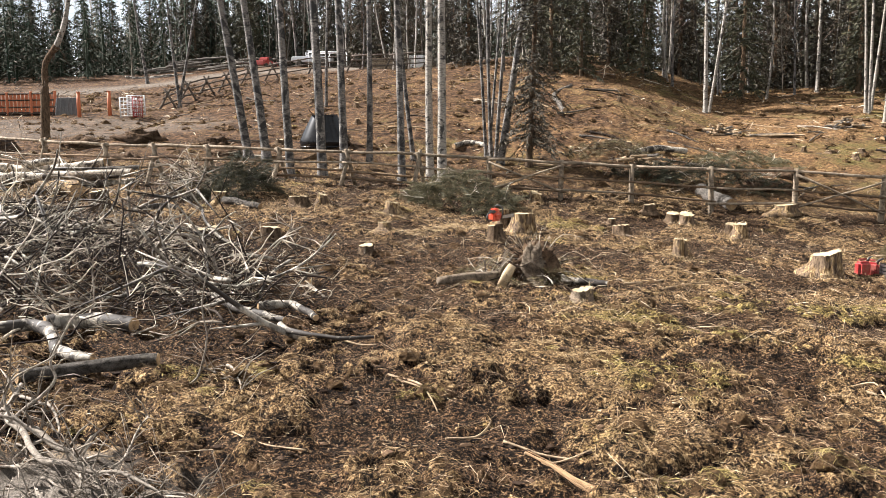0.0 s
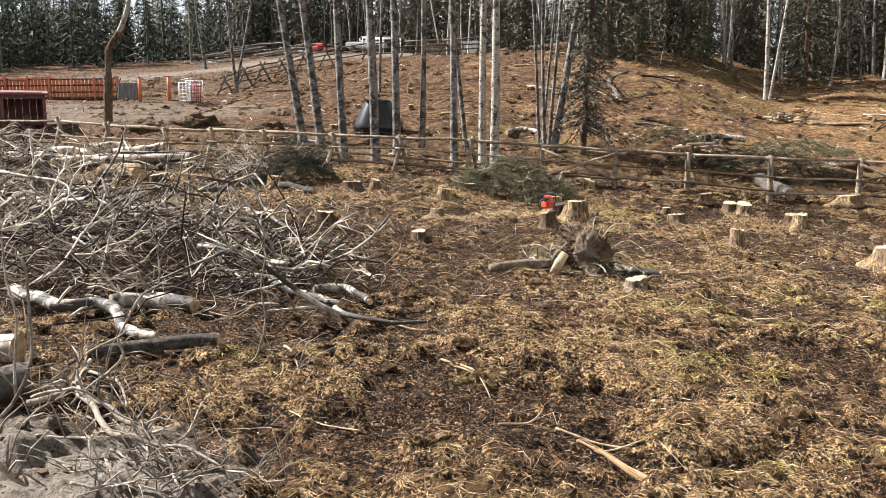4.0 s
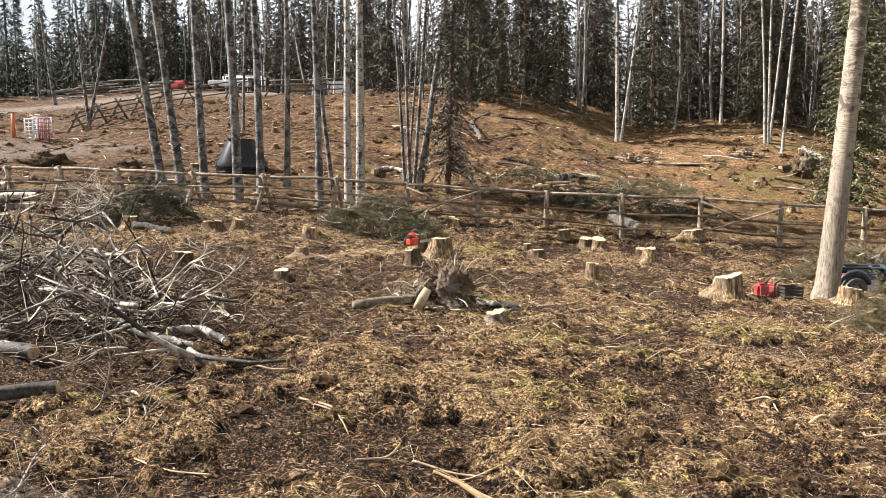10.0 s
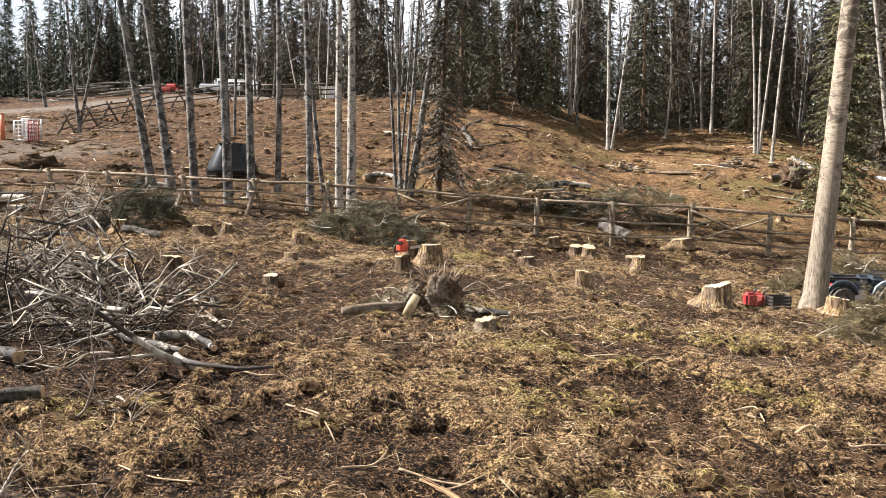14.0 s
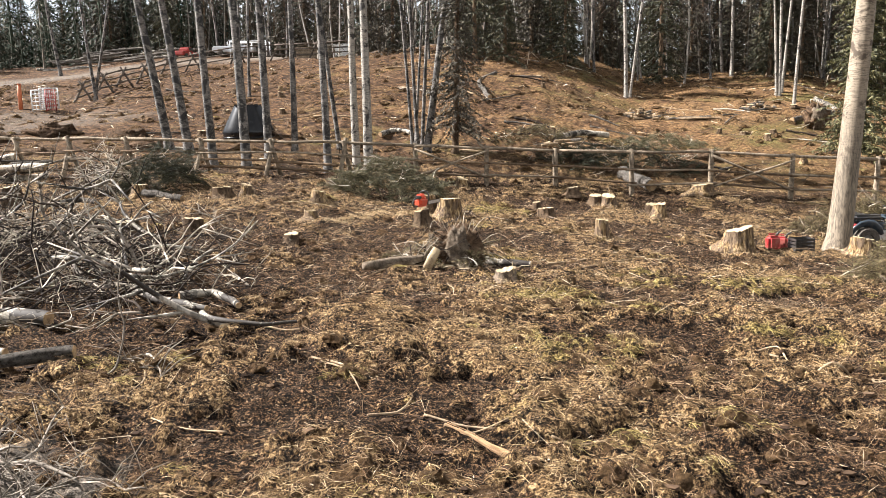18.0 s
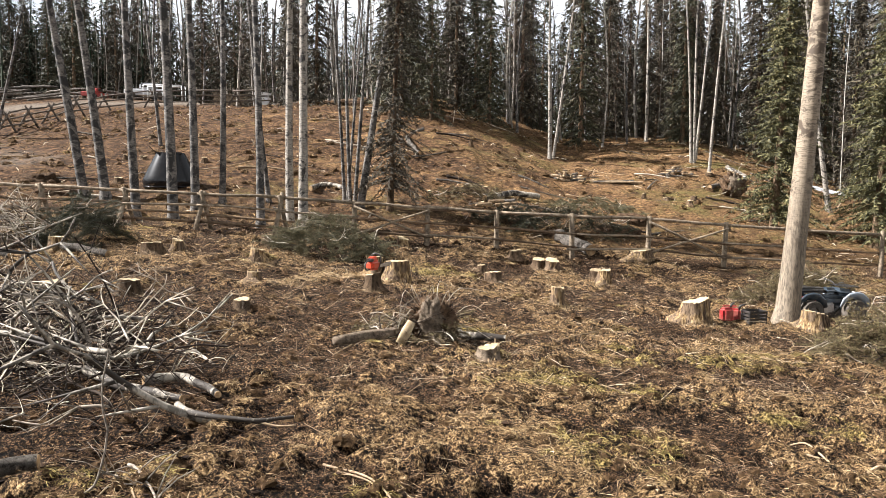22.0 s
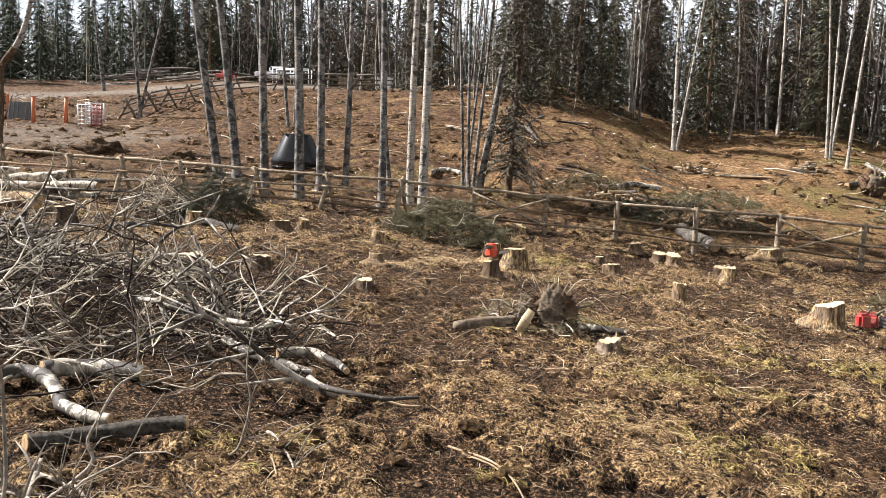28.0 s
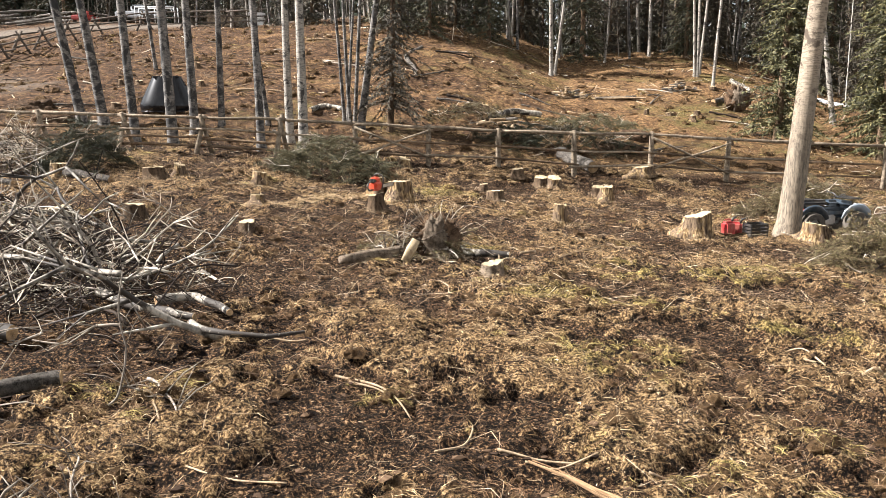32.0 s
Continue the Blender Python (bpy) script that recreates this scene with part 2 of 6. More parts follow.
NEEDLE = island("spruce_needles", ((0.0, (0.012, 0.014, 0.006)), (0.5, (0.036, 0.037, 0.016)), (1.0, (0.095, 0.08, 0.04))), 0.7)
FRESH = island("fresh_needles", ((0.0, (0.02, 0.021, 0.008)), (0.5, (0.066, 0.064, 0.024)), (1.0, (0.18, 0.155, 0.065))), 0.7)
BROWN_NEEDLE = island("sparse_brown_needles", ((0.0, (0.018, 0.014, 0.009)), (0.6, (0.05, 0.041, 0.026)), (1.0, (0.12, 0.098, 0.065))), 0.8)
CUT = plain("fresh_cut_wood", (0.24, 0.165, 0.09), (0.46, 0.365, 0.225), 9, 0.8, (1, 1, 1), 0.3)
RAIL = plain("peeled_weathered_pole", (0.06, 0.045, 0.033), (0.33, 0.26, 0.185), 10, 0.85, (1, 1, 1), 0.5)


# ---- builders ----
class Geo:
    """Collects vertices and faces of one mesh."""

    def __init__(self):
        self.v, self.f = [], []

    def tube(self, pts, radii, sides=6, cap=True, squash=1.0):
        pts = [Vector(p) for p in pts]
        base = len(self.v)
        side = None
        for i, p in enumerate(pts):
            d = (pts[min(i + 1, len(pts) - 1)] - pts[max(i - 1, 0)]).normalized()
            if side is None:
                side = d.cross(Vector((0.3, 0.9, 0.2)) if abs(d.y) < 0.9 else Vector((1, 0, 0))).normalized()
            side = (side - d * side.dot(d)).normalized()
            up = d.cross(side)
            for k in range(sides):
                a = 2 * math.pi * k / sides
                self.v.append(p + (side * math.cos(a) + up * math.sin(a) * squash) * radii[i])
        for i in range(len(pts) - 1):
            for k in range(sides):
                a, b = base + i * sides + k, base + i * sides + (k + 1) % sides
                self.f.append((a, b, b + sides, a + sides))
        if cap:
            self.f.append(tuple(range(base + sides - 1, base - 1, -1)))
            self.f.append(tuple(range(base + (len(pts) - 1) * sides, base + len(pts) * sides)))

    def quad(self, a, b, c, d):
        i = len(self.v)
        self.v += [Vector(a), Vector(b), Vector(c), Vector(d)]
        self.f.append((i, i + 1, i + 2, i + 3))

    def box(self, x0, x1, y0, y1, z0, z1, m=None):
        i = len(self.v)
        c = [Vector((x, y, z)) for z in (z0, z1) for x, y in ((x0, y0), (x1, y0), (x1, y1), (x0, y1))]
        self.v += [m @ p for p in c] if m else c
        self.f += [tuple(i + k for k in q) for q in ((3, 2, 1, 0), (4, 5, 6, 7), (0, 1, 5, 4), (1, 2, 6, 5), (2, 3, 7, 6), (3, 0, 4, 7))]

    def mesh(self, name, mat, smooth=True):
        me = bpy.data.meshes.new(name)
        me.from_pydata([tuple(p) for p in self.v], [], self.f)
        me.materials.append(mat)
        if smooth:
            me.polygons.foreach_set("use_smooth", [True] * len(me.polygons))
        me.update()
        return me


def part(name, geo, mat, parent, label="", smooth=True):
    ob = new(name, geo.mesh(name, mat, smooth) if isinstance(geo, Geo) else geo)
    ob.parent = parent
    if label:
        ob["label"] = label
    return ob


def thing(name, m, label, category, group="", kind=""):
    ob = new(name)
    ob.empty_display_size = 0.1
    ob.matrix_basis = m
    return tagged(ob, label, category, group, kind)


def ease(a, b, x):
    t = min(1.0, max(0.0, (x - a) / (b - a)))
    return t * t * (3 - 2 * t)


def hill_slope(u):
    """Steepness of the hillside behind the fence, by direction."""
    knots = ((-60, 0.15), (-25, 0.16), (-8, 0.2), (0, 0.25), (5, 0.25), (11, 0.18), (20, 0.2), (32, 0.1), (45, 0.045), (90, 0.045))
    if u <= knots[0][0]:
        return knots[0][1]
    for (a, p), (b, q) in zip(knots, knots[1:]):
        if u <= b:
            return p + (q - p) * (u - a) / (b - a)
    return knots[-1][1]


def lie(x, y):
    """Height of the smooth ground: a clearing that falls to the right, and a hill behind the fence."""
    xs = 14 * math.tanh(x / 14)
    z = 0.1 - (0.085 * xs if xs > 0 else 0.01 * xs)
    z -= 0.34 * ease(7, 14, y) * (1 - ease(21, 26, y)) * ease(-5, 1, x)
    z += 0.14 * ease(21, 26, y)
    z += ease(-1, -7, x) * (0.45 * ease(16, 25, y))
    u = x * 50 / max(y, 26.0)
    k = hill_slope(u)
    top = 59 + 17 * ease(-6, -22, u)
    yy = y if y < top - 6 else top - 6 + 9 * math.tanh((y - top + 6) / 9)
    v = (yy - 27.5) / 2.0
    rise = k * 2.0 * (math.log1p(math.exp(v)) if v < 30 else v)
    return z + rise + 0.03 * max(0.0, min(y, 150) - yy)


def straw_cover(x, y):
    """Where mats of straw lie (about 1) and where torn soil shows (about 0), lowered under the brush pile to stand in
    for shade.
    """
    p = Vector((x, y, 0))
    s = 0.5 + 0.8 * noise.noise(p * 0.5 + Vector((2, 8, 1))) + 0.5 * noise.noise(p * 1.5 + Vector((4, 1, 6)))
    if y < 34:
        s += 0.75 * noise.noise(p * 3.6 + Vector((5, 3, 2)))
    if y < 14:
        s += 0.55 * noise.noise(p * 8.0)
    s += 0.55 * ease(8, 12, y) * (noise.noise(Vector((x * 0.55, y * 0.9, 7))) - 0.36)
    ruts = 0.0
    for x0, bend in ((-0.55, 0.18), (0.95, 0.12)):
        d = abs(x - x0 - bend * math.sin(0.5 * y) + 0.06 * y)
        ruts = max(ruts, (1 - ease(0.1, 0.32, d)) * (1 - ease(7.0, 10.0, y)))
    # First three spots darken the ground under the brush pile in place of shade.
    for cx, cy, rx, ry, k in ((-7.2, 10.4, 3.2, 2.6, 1.4), (-4.4, 8.6, 2.4, 1.4, 1.1), (-11.5, 13.0, 2.5, 2.2, 0.6), (6.2, 7.3, 2.0, 0.9, 0.6), (-1.2, 7.2, 1.3, 0.8, 0.3), (-4.6, 14.0, 3.6, 2.6, 0.5), (-2.4, 9.6, 2.0, 1.6, 0.4), (1.5, 15.8, 2.6, 1.0, 0.3)):
        s -= k * math.exp(-((x - cx) / rx) ** 2 - ((y - cy) / ry) ** 2)
    s += 0.14 * ease(9, 13, y) - 0.12 * (1 - ease(4, 7, y))
    return s - 0.06 - 0.3 * ruts


def moss_cover(x, y):
    m = 0.16 + 0.5 * noise.noise(Vector((x * 0.4, y * 0.4, 12))) + 0.3 * noise.noise(Vector((x * 1.5, y * 1.5, 3)))
    for cx, cy, r in ((1.9, 6.6, 1.2), (2.4, 9.5, 1.6), (-0.6, 5.6, 0.7), (1.0, 13.0, 2.0), (5.0, 12.0, 2.0), (-2.3, 6.0, 0.8), (4.4, 8.0, 1.0)):
        m += 0.45 * (1 - ease(0.2, 1.0, math.hypot(x - cx, y - cy) / r))
    return m


def ground_z(x, y):
    """The ground with its lumps and ruts."""
    z = lie(x, y)
    p = Vector((x, y, 0))
    near = 1 - ease(60, 140, math.hypot(x, y))
    if near > 0:
        z += near * (0.10 * noise.noise(p * 0.45) + 0.055 * noise.noise(p * 1.3 + Vector((7, 3, 0))))
        if y < 40:
            z += 0.11 * (ease(0.1, 0.9, straw_cover(x, y)) - 0.6) * (1 - ease(26, 34, y))
            z += (0.06 + 0.03 * ease(9, 13, y)) * noise.noise(p * 2.9) + 0.026 * noise.noise(p * 6.0)
            if y < 15:
                z += 0.034 * noise.noise(p * 9.0) + 0.022 * noise.noise(p * 15.0)
        else:
            z += 0.09 * noise.noise(p * 0.9) + 0.05 * noise.noise(p * 1.7)
        z += 0.3 * ease(27, 33, y) * noise.noise(p * 0.3 + Vector((3, 9, 0)))
    return z


ROAD = [(-60, 47), (-44, 54), (-34, 62), (-26, 68), (-13, 65), (-4, 66)]


def bareness(x, y):
    """How far the turf is worn off: the road and yard on the hill, dusty and sawdust patches in the clearing."""
    best = 0.0
    wob = 0.9 * noise.noise(Vector((x * 0.4, y * 0.4, 4)))
    for (ax, ay), (bx, by) in zip(ROAD, ROAD[1:]):
        t = max(0.0, min(1.0, ((x - ax) * (bx - ax) + (y - ay) * (by - ay)) / ((bx - ax) ** 2 + (by - ay) ** 2)))
        d = math.hypot(x - ax - t * (bx - ax), y - ay - t * (by - ay)) + wob
        best = max(best, 0.7 * (1 - ease(2.0, 3.0, d)))
    d = math.hypot((x + 25) / 9.5, (y - 39.5) / 4.2) + 0.15 * wob
    best = max(best, 0.4 * (1 - ease(0.8, 1.1, d)))
    fine = 0.3 * noise.noise(Vector((x * 2.5, y * 2.5, 8))) + 0.2 * noise.noise(Vector((x * 7, y * 7, 8)))
    for cx, cy, rx, ry, s in ((-2.7, 3.35, 1.5, 0.85, 1.0),):
        best = max(best, s * (1 - ease(0.6, 1.15, math.hypot((x - cx) / rx, (y - cy) / ry) + fine)))
    return best


def spread(lo, hi, step, far_lo, far_hi, grow=1.09, most=14.0):
    """Grid lines: even between lo and hi, wider and wider outside."""
    mid = list(np.arange(lo, hi, step))
    a, s, left = lo, step, []
    while a > far_lo:
        s = min(s * grow, most if a > -150 else 80)
        a -= s
        left.append(a)
    a, s, right = mid[-1], step, []
    while a < far_hi:
        s = min(s * grow, most if a < 150 else 80)
        a += s
        right.append(a)
    return left[::-1] + mid + right


def build_ground():
    xs, ys = spread(-5.5, 7.0, 0.05, -900, 900, 1.075), spread(2.2, 8, 0.044, -400, 8.02, 1.05)
    y, step = ys[-1], 0.036
    while y < 1500:
        step = 0.036 + 0.009 * (y - 8) if y < 32 else min(step * 1.055, 14 if y < 150 else 80)
        y += step
        ys.append(y)
    v = [(x, y, ground_z(x, y)) for y in ys for x in xs]
    w = len(xs)
    f = [(j * w + i, j * w + i + 1, (j + 1) * w + i + 1, (j + 1) * w + i) for j in range(len(ys) - 1) for i in range(w - 1)]
    me = bpy.data.meshes.new("ground")
    me.from_pydata(v, [], f)
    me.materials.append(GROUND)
    me.polygons.foreach_set("use_smooth", [True] * len(f))
    worn = me.attributes.new("worn", "FLOAT", "POINT")
    worn.data.foreach_set("value", [bareness(x, y) if 0 < y < 90 and -70 < x < 12 else 0.0 for x, y, z in v])
    for title, how in (("straw", straw_cover), ("moss", moss_cover)):
        layer = me.attributes.new(title, "FLOAT", "POINT")
        layer.data.foreach_set("value", [how(x, y) if -30 < y < 36 and -40 < x < 40 else 0.5 for x, y, z in v])
    tagged(new("ground", me), "churned dark soil with dry grass and wood debris", "ground", kind="structure")


build_ground()

# ---- trees ----
def stem_points(rng, height, lean, bend, n=9):
    """A slightly bent stem from the foot up."""
    pts, ox, oy = [], rng.uniform(0, 6), rng.uniform(0, 6)
    for i in range(n):
        t = i / (n - 1)
        z = t * height
        pts.append((lean * z + bend * math.sin(ox + 3.2 * t) * t, bend * math.sin(oy + 2.7 * t) * t * 0.8, z))
    return pts


def ribbon(g, a, b, c, w):
    """A thin twig from a over b to c."""
    s = (c - a).cross(Vector((0.3, 0.5, 0.8))).normalized() * w
    g.v += [a - s, a + s, b + s * 0.7, b - s * 0.7, c]
    m = len(g.v)
    g.f += [(m - 5, m - 4, m - 3, m - 2), (m - 2, m - 3, m - 1)]


def bare_crown(rng, stem, height, r, start, count, spreadout, twigs=7):
    """Bare branches with twigs, rising from the upper stem."""
    g = Geo()
    for i in range(count):
        t = start + (0.98 - start) * (i + rng.random()) / count
        k = t * (len(stem) - 1)
        a, b = Vector(stem[int(k)]), Vector(stem[min(int(k) + 1, len(stem) - 1)])
        p = a.lerp(b, k - int(k))
        ang, long = rng.uniform(0, 6.28), spreadout * (1.2 - t) * rng.uniform(0.4, 1.1)
        d = Vector((math.cos(ang), math.sin(ang), rng.uniform(0.2, 1.2))).normalized()
        q = p + d * long * 0.5
        e = q + (d + Vector((0, 0, rng.uniform(-0.5, 0.5)))).normalized() * long * 0.6
        rb = r * 0.2 * (1.1 - t) + 0.007
        g.tube((p, q, e), (rb, rb * 0.6, 0.005), 3, False)
        for _ in range(twigs):
            s = p.lerp(q, rng.uniform(0.3, 1)) if rng.random() < 0.4 else q.lerp(e, rng.random())
            w = (d + Vector((rng.uniform(-1, 1), rng.uniform(-1, 1), rng.uniform(-0.6, 0.6)))).normalized() * long * rng.uniform(0.2, 0.5)
            m = s + w * 0.5 + Vector((rng.uniform(-1, 1), rng.uniform(-1, 1), rng.uniform(-1, 1))) * 0.06 * long
            ribbon(g, s, m, s + w, 0.006)
            ribbon(g, m, m + w * 0.3 + Vector((0, 0, 0.05)), m + w * 0.5 + Vector((rng.uniform(-0.2, 0.2), rng.uniform(-0.2, 0.2), rng.uniform(-0.2, 0.1))) * long, 0.004)
    return g


def foot(pts, radii, r):
    """Widens the stem at the ground and carries it below the surface."""
    x, y, z = pts[0]
    return [(x, y, -0.3), (x, y, 0.0), *[(pts[0][0] + (pts[1][0] - pts[0][0]) * s, pts[0][1] + (pts[1][1] - pts[0][1]) * s, pts[1][2] * s) for s in (0.12, 0.4)], *pts[1:]], [r * 1.5, r * 1.32, r * 1.06, r * 0.98, *radii[1:]]


def birch(rng, height, r, lean, bend, bark, sides=8, start=0.45, count=26, label="", x=0, y=0, group=""):
    t = thing("birch_tree", pose(x, y, ground_z(x, y)), label, "tree", group)
    stem = stem_points(rng, height, lean, bend)
    radii = [r * (1 - 0.82 * i / (len(stem) - 1)) for i in range(len(stem))]
    g = Geo()
    g.tube(*foot(stem, radii, r), sides, False)
    part("trunk", g, bark, t)
    part("crown", bare_crown(rng, stem, height, r, start, count, height * 0.16), TWIG, t, "bare thin branches")
    return t


def needle_crown(rng, height, width, low, whorls, per, sprays, stem, droop=0.35, gap=0.0, fine=1.0):
    """Drooping branches all round the stem, each with many small hanging needle twigs."""
    g = Geo()
    lobes = [rng.uniform(0.65, 1.2) for _ in range(8)]
    for i in range(whorls * per):
        if rng.random() < gap:
            continue
        t = low + (1 - low) * (i + rng.random()) / (whorls * per)
        k = t * (len(stem) - 1)
        p = Vector(stem[int(k)]).lerp(Vector(stem[min(int(k) + 1, len(stem) - 1)]), k - int(k))
        ang = rng.uniform(0, 6.28)
        long = (width * (1 - t) ** 0.8 * lobes[int(ang * 1.27 + t * 9) % 8] + 0.12) * rng.uniform(0.5, 1.15)
        d = Vector((math.cos(ang), math.sin(ang), 0))
        side = Vector((-d.y, d.x, 0))
        sag = droop * rng.uniform(0.5, 1.4)
        for j in range(max(4, int(sprays * (0.35 + 0.65 * min(1.0, long / width))))):
            s = 0.08 + 0.92 * (j + rng.random()) / sprays if long > width * 0.6 else 0.08 + 0.92 * rng.random()
            q = p + d * long * min(1.0, s) + Vector((0, 0, long * (0.22 * t * s - sag * s * s)))
            w = rng.uniform(0.12, 0.36) * fine * (1.25 - 0.6 * s)
            way = side * rng.choice((-1, 1)) * rng.uniform(0.1, 1.0) + d * rng.uniform(-0.1, 0.9) + Vector((0, 0, rng.uniform(-1.0, 0.15)))
            tip = q + way.normalized() * w
            n = way.cross(Vector((rng.uniform(-1, 1), rng.uniform(-1, 1), rng.uniform(-1, 1)))).normalized() * (0.012 + 0.018 * fine)
            g.v += [q - n, q + n, tip]
            m = len(g.v)
            g.f.append((m - 3, m - 2, m - 1))
        e = p + d * long + Vector((0, 0, long * (0.22 * t - sag)))
        c = p + d * long * 0.5 + Vector((0, 0, long * (0.11 * t - sag * 0.25)))
        r = 0.004 + 0.005 * long
        up = Vector((0, 0, r))
        g.v += [p - up, p + up, c + up, c - up, e]
        m = len(g.v)
        g.f += [(m - 5, m - 4, m - 3, m - 2), (m - 2, m - 3, m - 1)]
    return g


def spruce(rng, height, r, width, low, whorls, per, sprays, needles, label, x, y, lean=0.0, droop=0.35, gap=0.0, group="", fine=1.0):
    t = thing("spruce_tree", pose(x, y, ground_z(x, y)), label, "tree", group)
    stem = stem_points(rng, height, lean, 0.15)
    g = Geo()
    g.tube(*foot(stem, [r * (1 - 0.93 * i / 8) for i in range(9)], r), 7, False)
    part("trunk", g, BARK, t, "rough dark bark")
    part("crown", needle_crown(rng, height, width, low, whorls, per, sprays, stem, droop, gap, fine), needles, t, smooth=False)
    return t


def broken_tree(rng, x, y):
    """A dark knotty trunk that breaks over into a pale leaning top."""
    t = thing("dead_tree", pose(x, y, ground_z(x, y)), "knotty dead birch with a pale leaning broken top", "tree")
    line = curve_through([Vector(p) for p in ((0, 0, -0.3), (0.08, 0, 1.2), (0.16, 0.05, 2.6), (0.3, 0, 3.6), (0.95, 0, 4.4))], 4)
    g = Geo()
    g.tube(line, [(0.24 - 0.006 * i) * (1 + 0.5 * noise.noise(p * 2.6)) for i, p in enumerate(line)], 10)
    part("trunk", g, BARK, t, "dark knotty bark")
    g = Geo()
    top = curve_through([Vector(p) for p in ((0.85, 0, 4.25), (1.25, 0, 5.0), (1.5, 0.1, 5.9), (1.9, 0, 7.3), (2.4, 0.1, 9.2), (3.0, 0.2, 11.5))], 4)
    g.tube(top, [0.15 - 0.005 * i for i in range(len(top))], 9)
    part("upper_stem", g, BIRCH, t, "pale birch bark")
    for i in range(34):
        g = Geo()
        p = rng.choice(line[6:]) if i < 22 else rng.choice(top)
        d = Vector((rng.gauss(0, 1), rng.gauss(0, 1), rng.gauss(0.1, 0.7))).normalized() * rng.uniform(0.25, 0.9)
        g.tube((p, p + d * 0.55 + Vector((0, 0, 0.05)), p + d + Vector((rng.gauss(0, 0.1), 0, -0.1))), (0.035, 0.022, 0.006), 4)
        part("branch_stub", g, TWIG, t, "broken dark branch stub")


def curve_through(pts, steps):
    """Smooth points along a chain of points."""
    out, n = [], len(pts)
    for i in range(n - 1):
        p0, p1, p2, p3 = pts[max(i - 1, 0)], pts[i], pts[i + 1], pts[min(i + 2, n - 1)]
        for k in range(steps):
            t = k / steps
            out.append(0.5 * ((2 * p1) + (p2 - p0) * t + (2 * p0 - 5 * p1 + 4 * p2 - p3) * t * t + (3 * p1 - p0 - 3 * p2 + p3) * t ** 3))
    return out + [pts[-1]]


TREES = [
    (-11.15, 30.15, -0.136, 0.41, 'row'),
    (-10.22, 29.67, -0.109, 0.41, 'row'),
    (-7.98, 25.80, -0.049, 0.34, 'row'),
    (-6.69, 25.19, -0.027, 0.38, 'row'),
    (-6.56, 27.56, -0.023, 0.34, 'row'),
    (-6.00, 29.23, 0.015, 0.28, 'row'),
    (-4.10, 25.65, -0.022, 0.30, 'row'),
    (-3.32, 26.83, -0.009, 0.32, 'row'),
    (-2.85, 26.41, 0.018, 0.37, 'row'),
    (-4.60, 30.96, -0.107, 0.22, 'row'),
    (-1.11, 30.58, 0.135, 0.34, 'row'),
    (-1.55, 31.86, -0.030, 0.18, 'row'),
    (-1.78, 32.03, -0.048, 0.16, 'row'),
    (-1.36, 31.58, 0.055, 0.18, 'row'),
    (-1.68, 32.22, 0.064, 0.14, 'row'),
    (0.01, 29.96, 0.03, 0.25, 'sparse'),
    (8.88, 17.26, 0.064, 0.63, 'big'),
    (17.35, 19.00, 0.095, 0.64, 'big'),
    (20.3, 25.16, 0.012, 0.30, 'row'),
    (51.05, 53.12, 0.099, 0.47, 'row'),
    (9.77, 47.95, -0.009, 0.41, 'row'),
    (10.16, 48.83, 0.108, 0.28, 'row'),
    (19.05, 49.25, -0.059, 0.28, 'row'),
    (19.22, 49.22, -0.005, 0.32, 'row'),
    (19.49, 49.64, 0.056, 0.29, 'row'),
    (18.29, 44.51, 0.044, 0.29, 'row'),
    (22.35, 39.03, -0.182, 0.44, 'row'),
    (16.68, 33.52, 0.037, 0.34, 'spruce'),
    (19.71, 30.92, 0.028, 0.40, 'spruce'),
    (-23.76, 35.97, 0.246, 0.47, 'crook'),
    (-12.15, 43.94, -0.080, 0.30, 'row'),
    (-11.93, 44.47, 0.038, 0.28, 'row'),
    (-22.15, 47.39, -0.073, 0.33, 'row'),
    (-22.30, 47.46, 0.225, 0.29, 'row'),
    (-33.73, 65.64, -0.121, 0.46, 'row'),
]
rng = random.Random(11)
for x, y, lean, wide, kind in TREES:
    if kind == "row":
        # Trunks that stand shaded or backlit take the bark with shade in its colour.
        dark = x < -4.0 or (-2 < x < 2 and y < 34)
        birch(rng, rng.uniform(15, 19), wide * (0.43 if y < 36 else 0.31), lean, 0.25, DARK_BIRCH if dark else BIRCH, 14, 0.5, 24, "tall bare birch with pale scarred bark behind the fence", x, y, "birches behind the fence")
    elif kind == "big":
        birch(rng, 19, wide * 0.4, lean, 0.1, FURROWED, 24, 0.45, 40, "thick trunk with furrowed pale tan bark in the clearing", x, y)
    elif kind == "sparse":
        spruce(rng, 17, wide / 2, 1.75, 0.05, 112, 7, 34, BROWN_NEEDLE, "thin spruce with sparse brownish branches", x, y, lean, 0.6, 0.28, "", 0.75)
    elif kind == "spruce":
        spruce(rng, 14, wide / 2, 2.5, 0.03, 110, 7, 58, FRESH, "young green spruce with full drooping branches", x, y, lean, 0.35, 0.25, "", 0.9)
    else:
        broken_tree(rng, x, y)


def forest_line(u):
    knots = ((-90, 62), (-60, 68), (-45, 80), (-22, 84), (-10, 64), (-3, 54), (6, 48), (9, 56), (18, 57), (24, 53), (30, 45), (38, 41), (50, 45), (75, 40), (140, 30))
    for (a, p), (b, q) in zip(knots, knots[1:]):
        if a <= u <= b:
            return p + (q - p) * (u - a) / (b - a)
    return 60


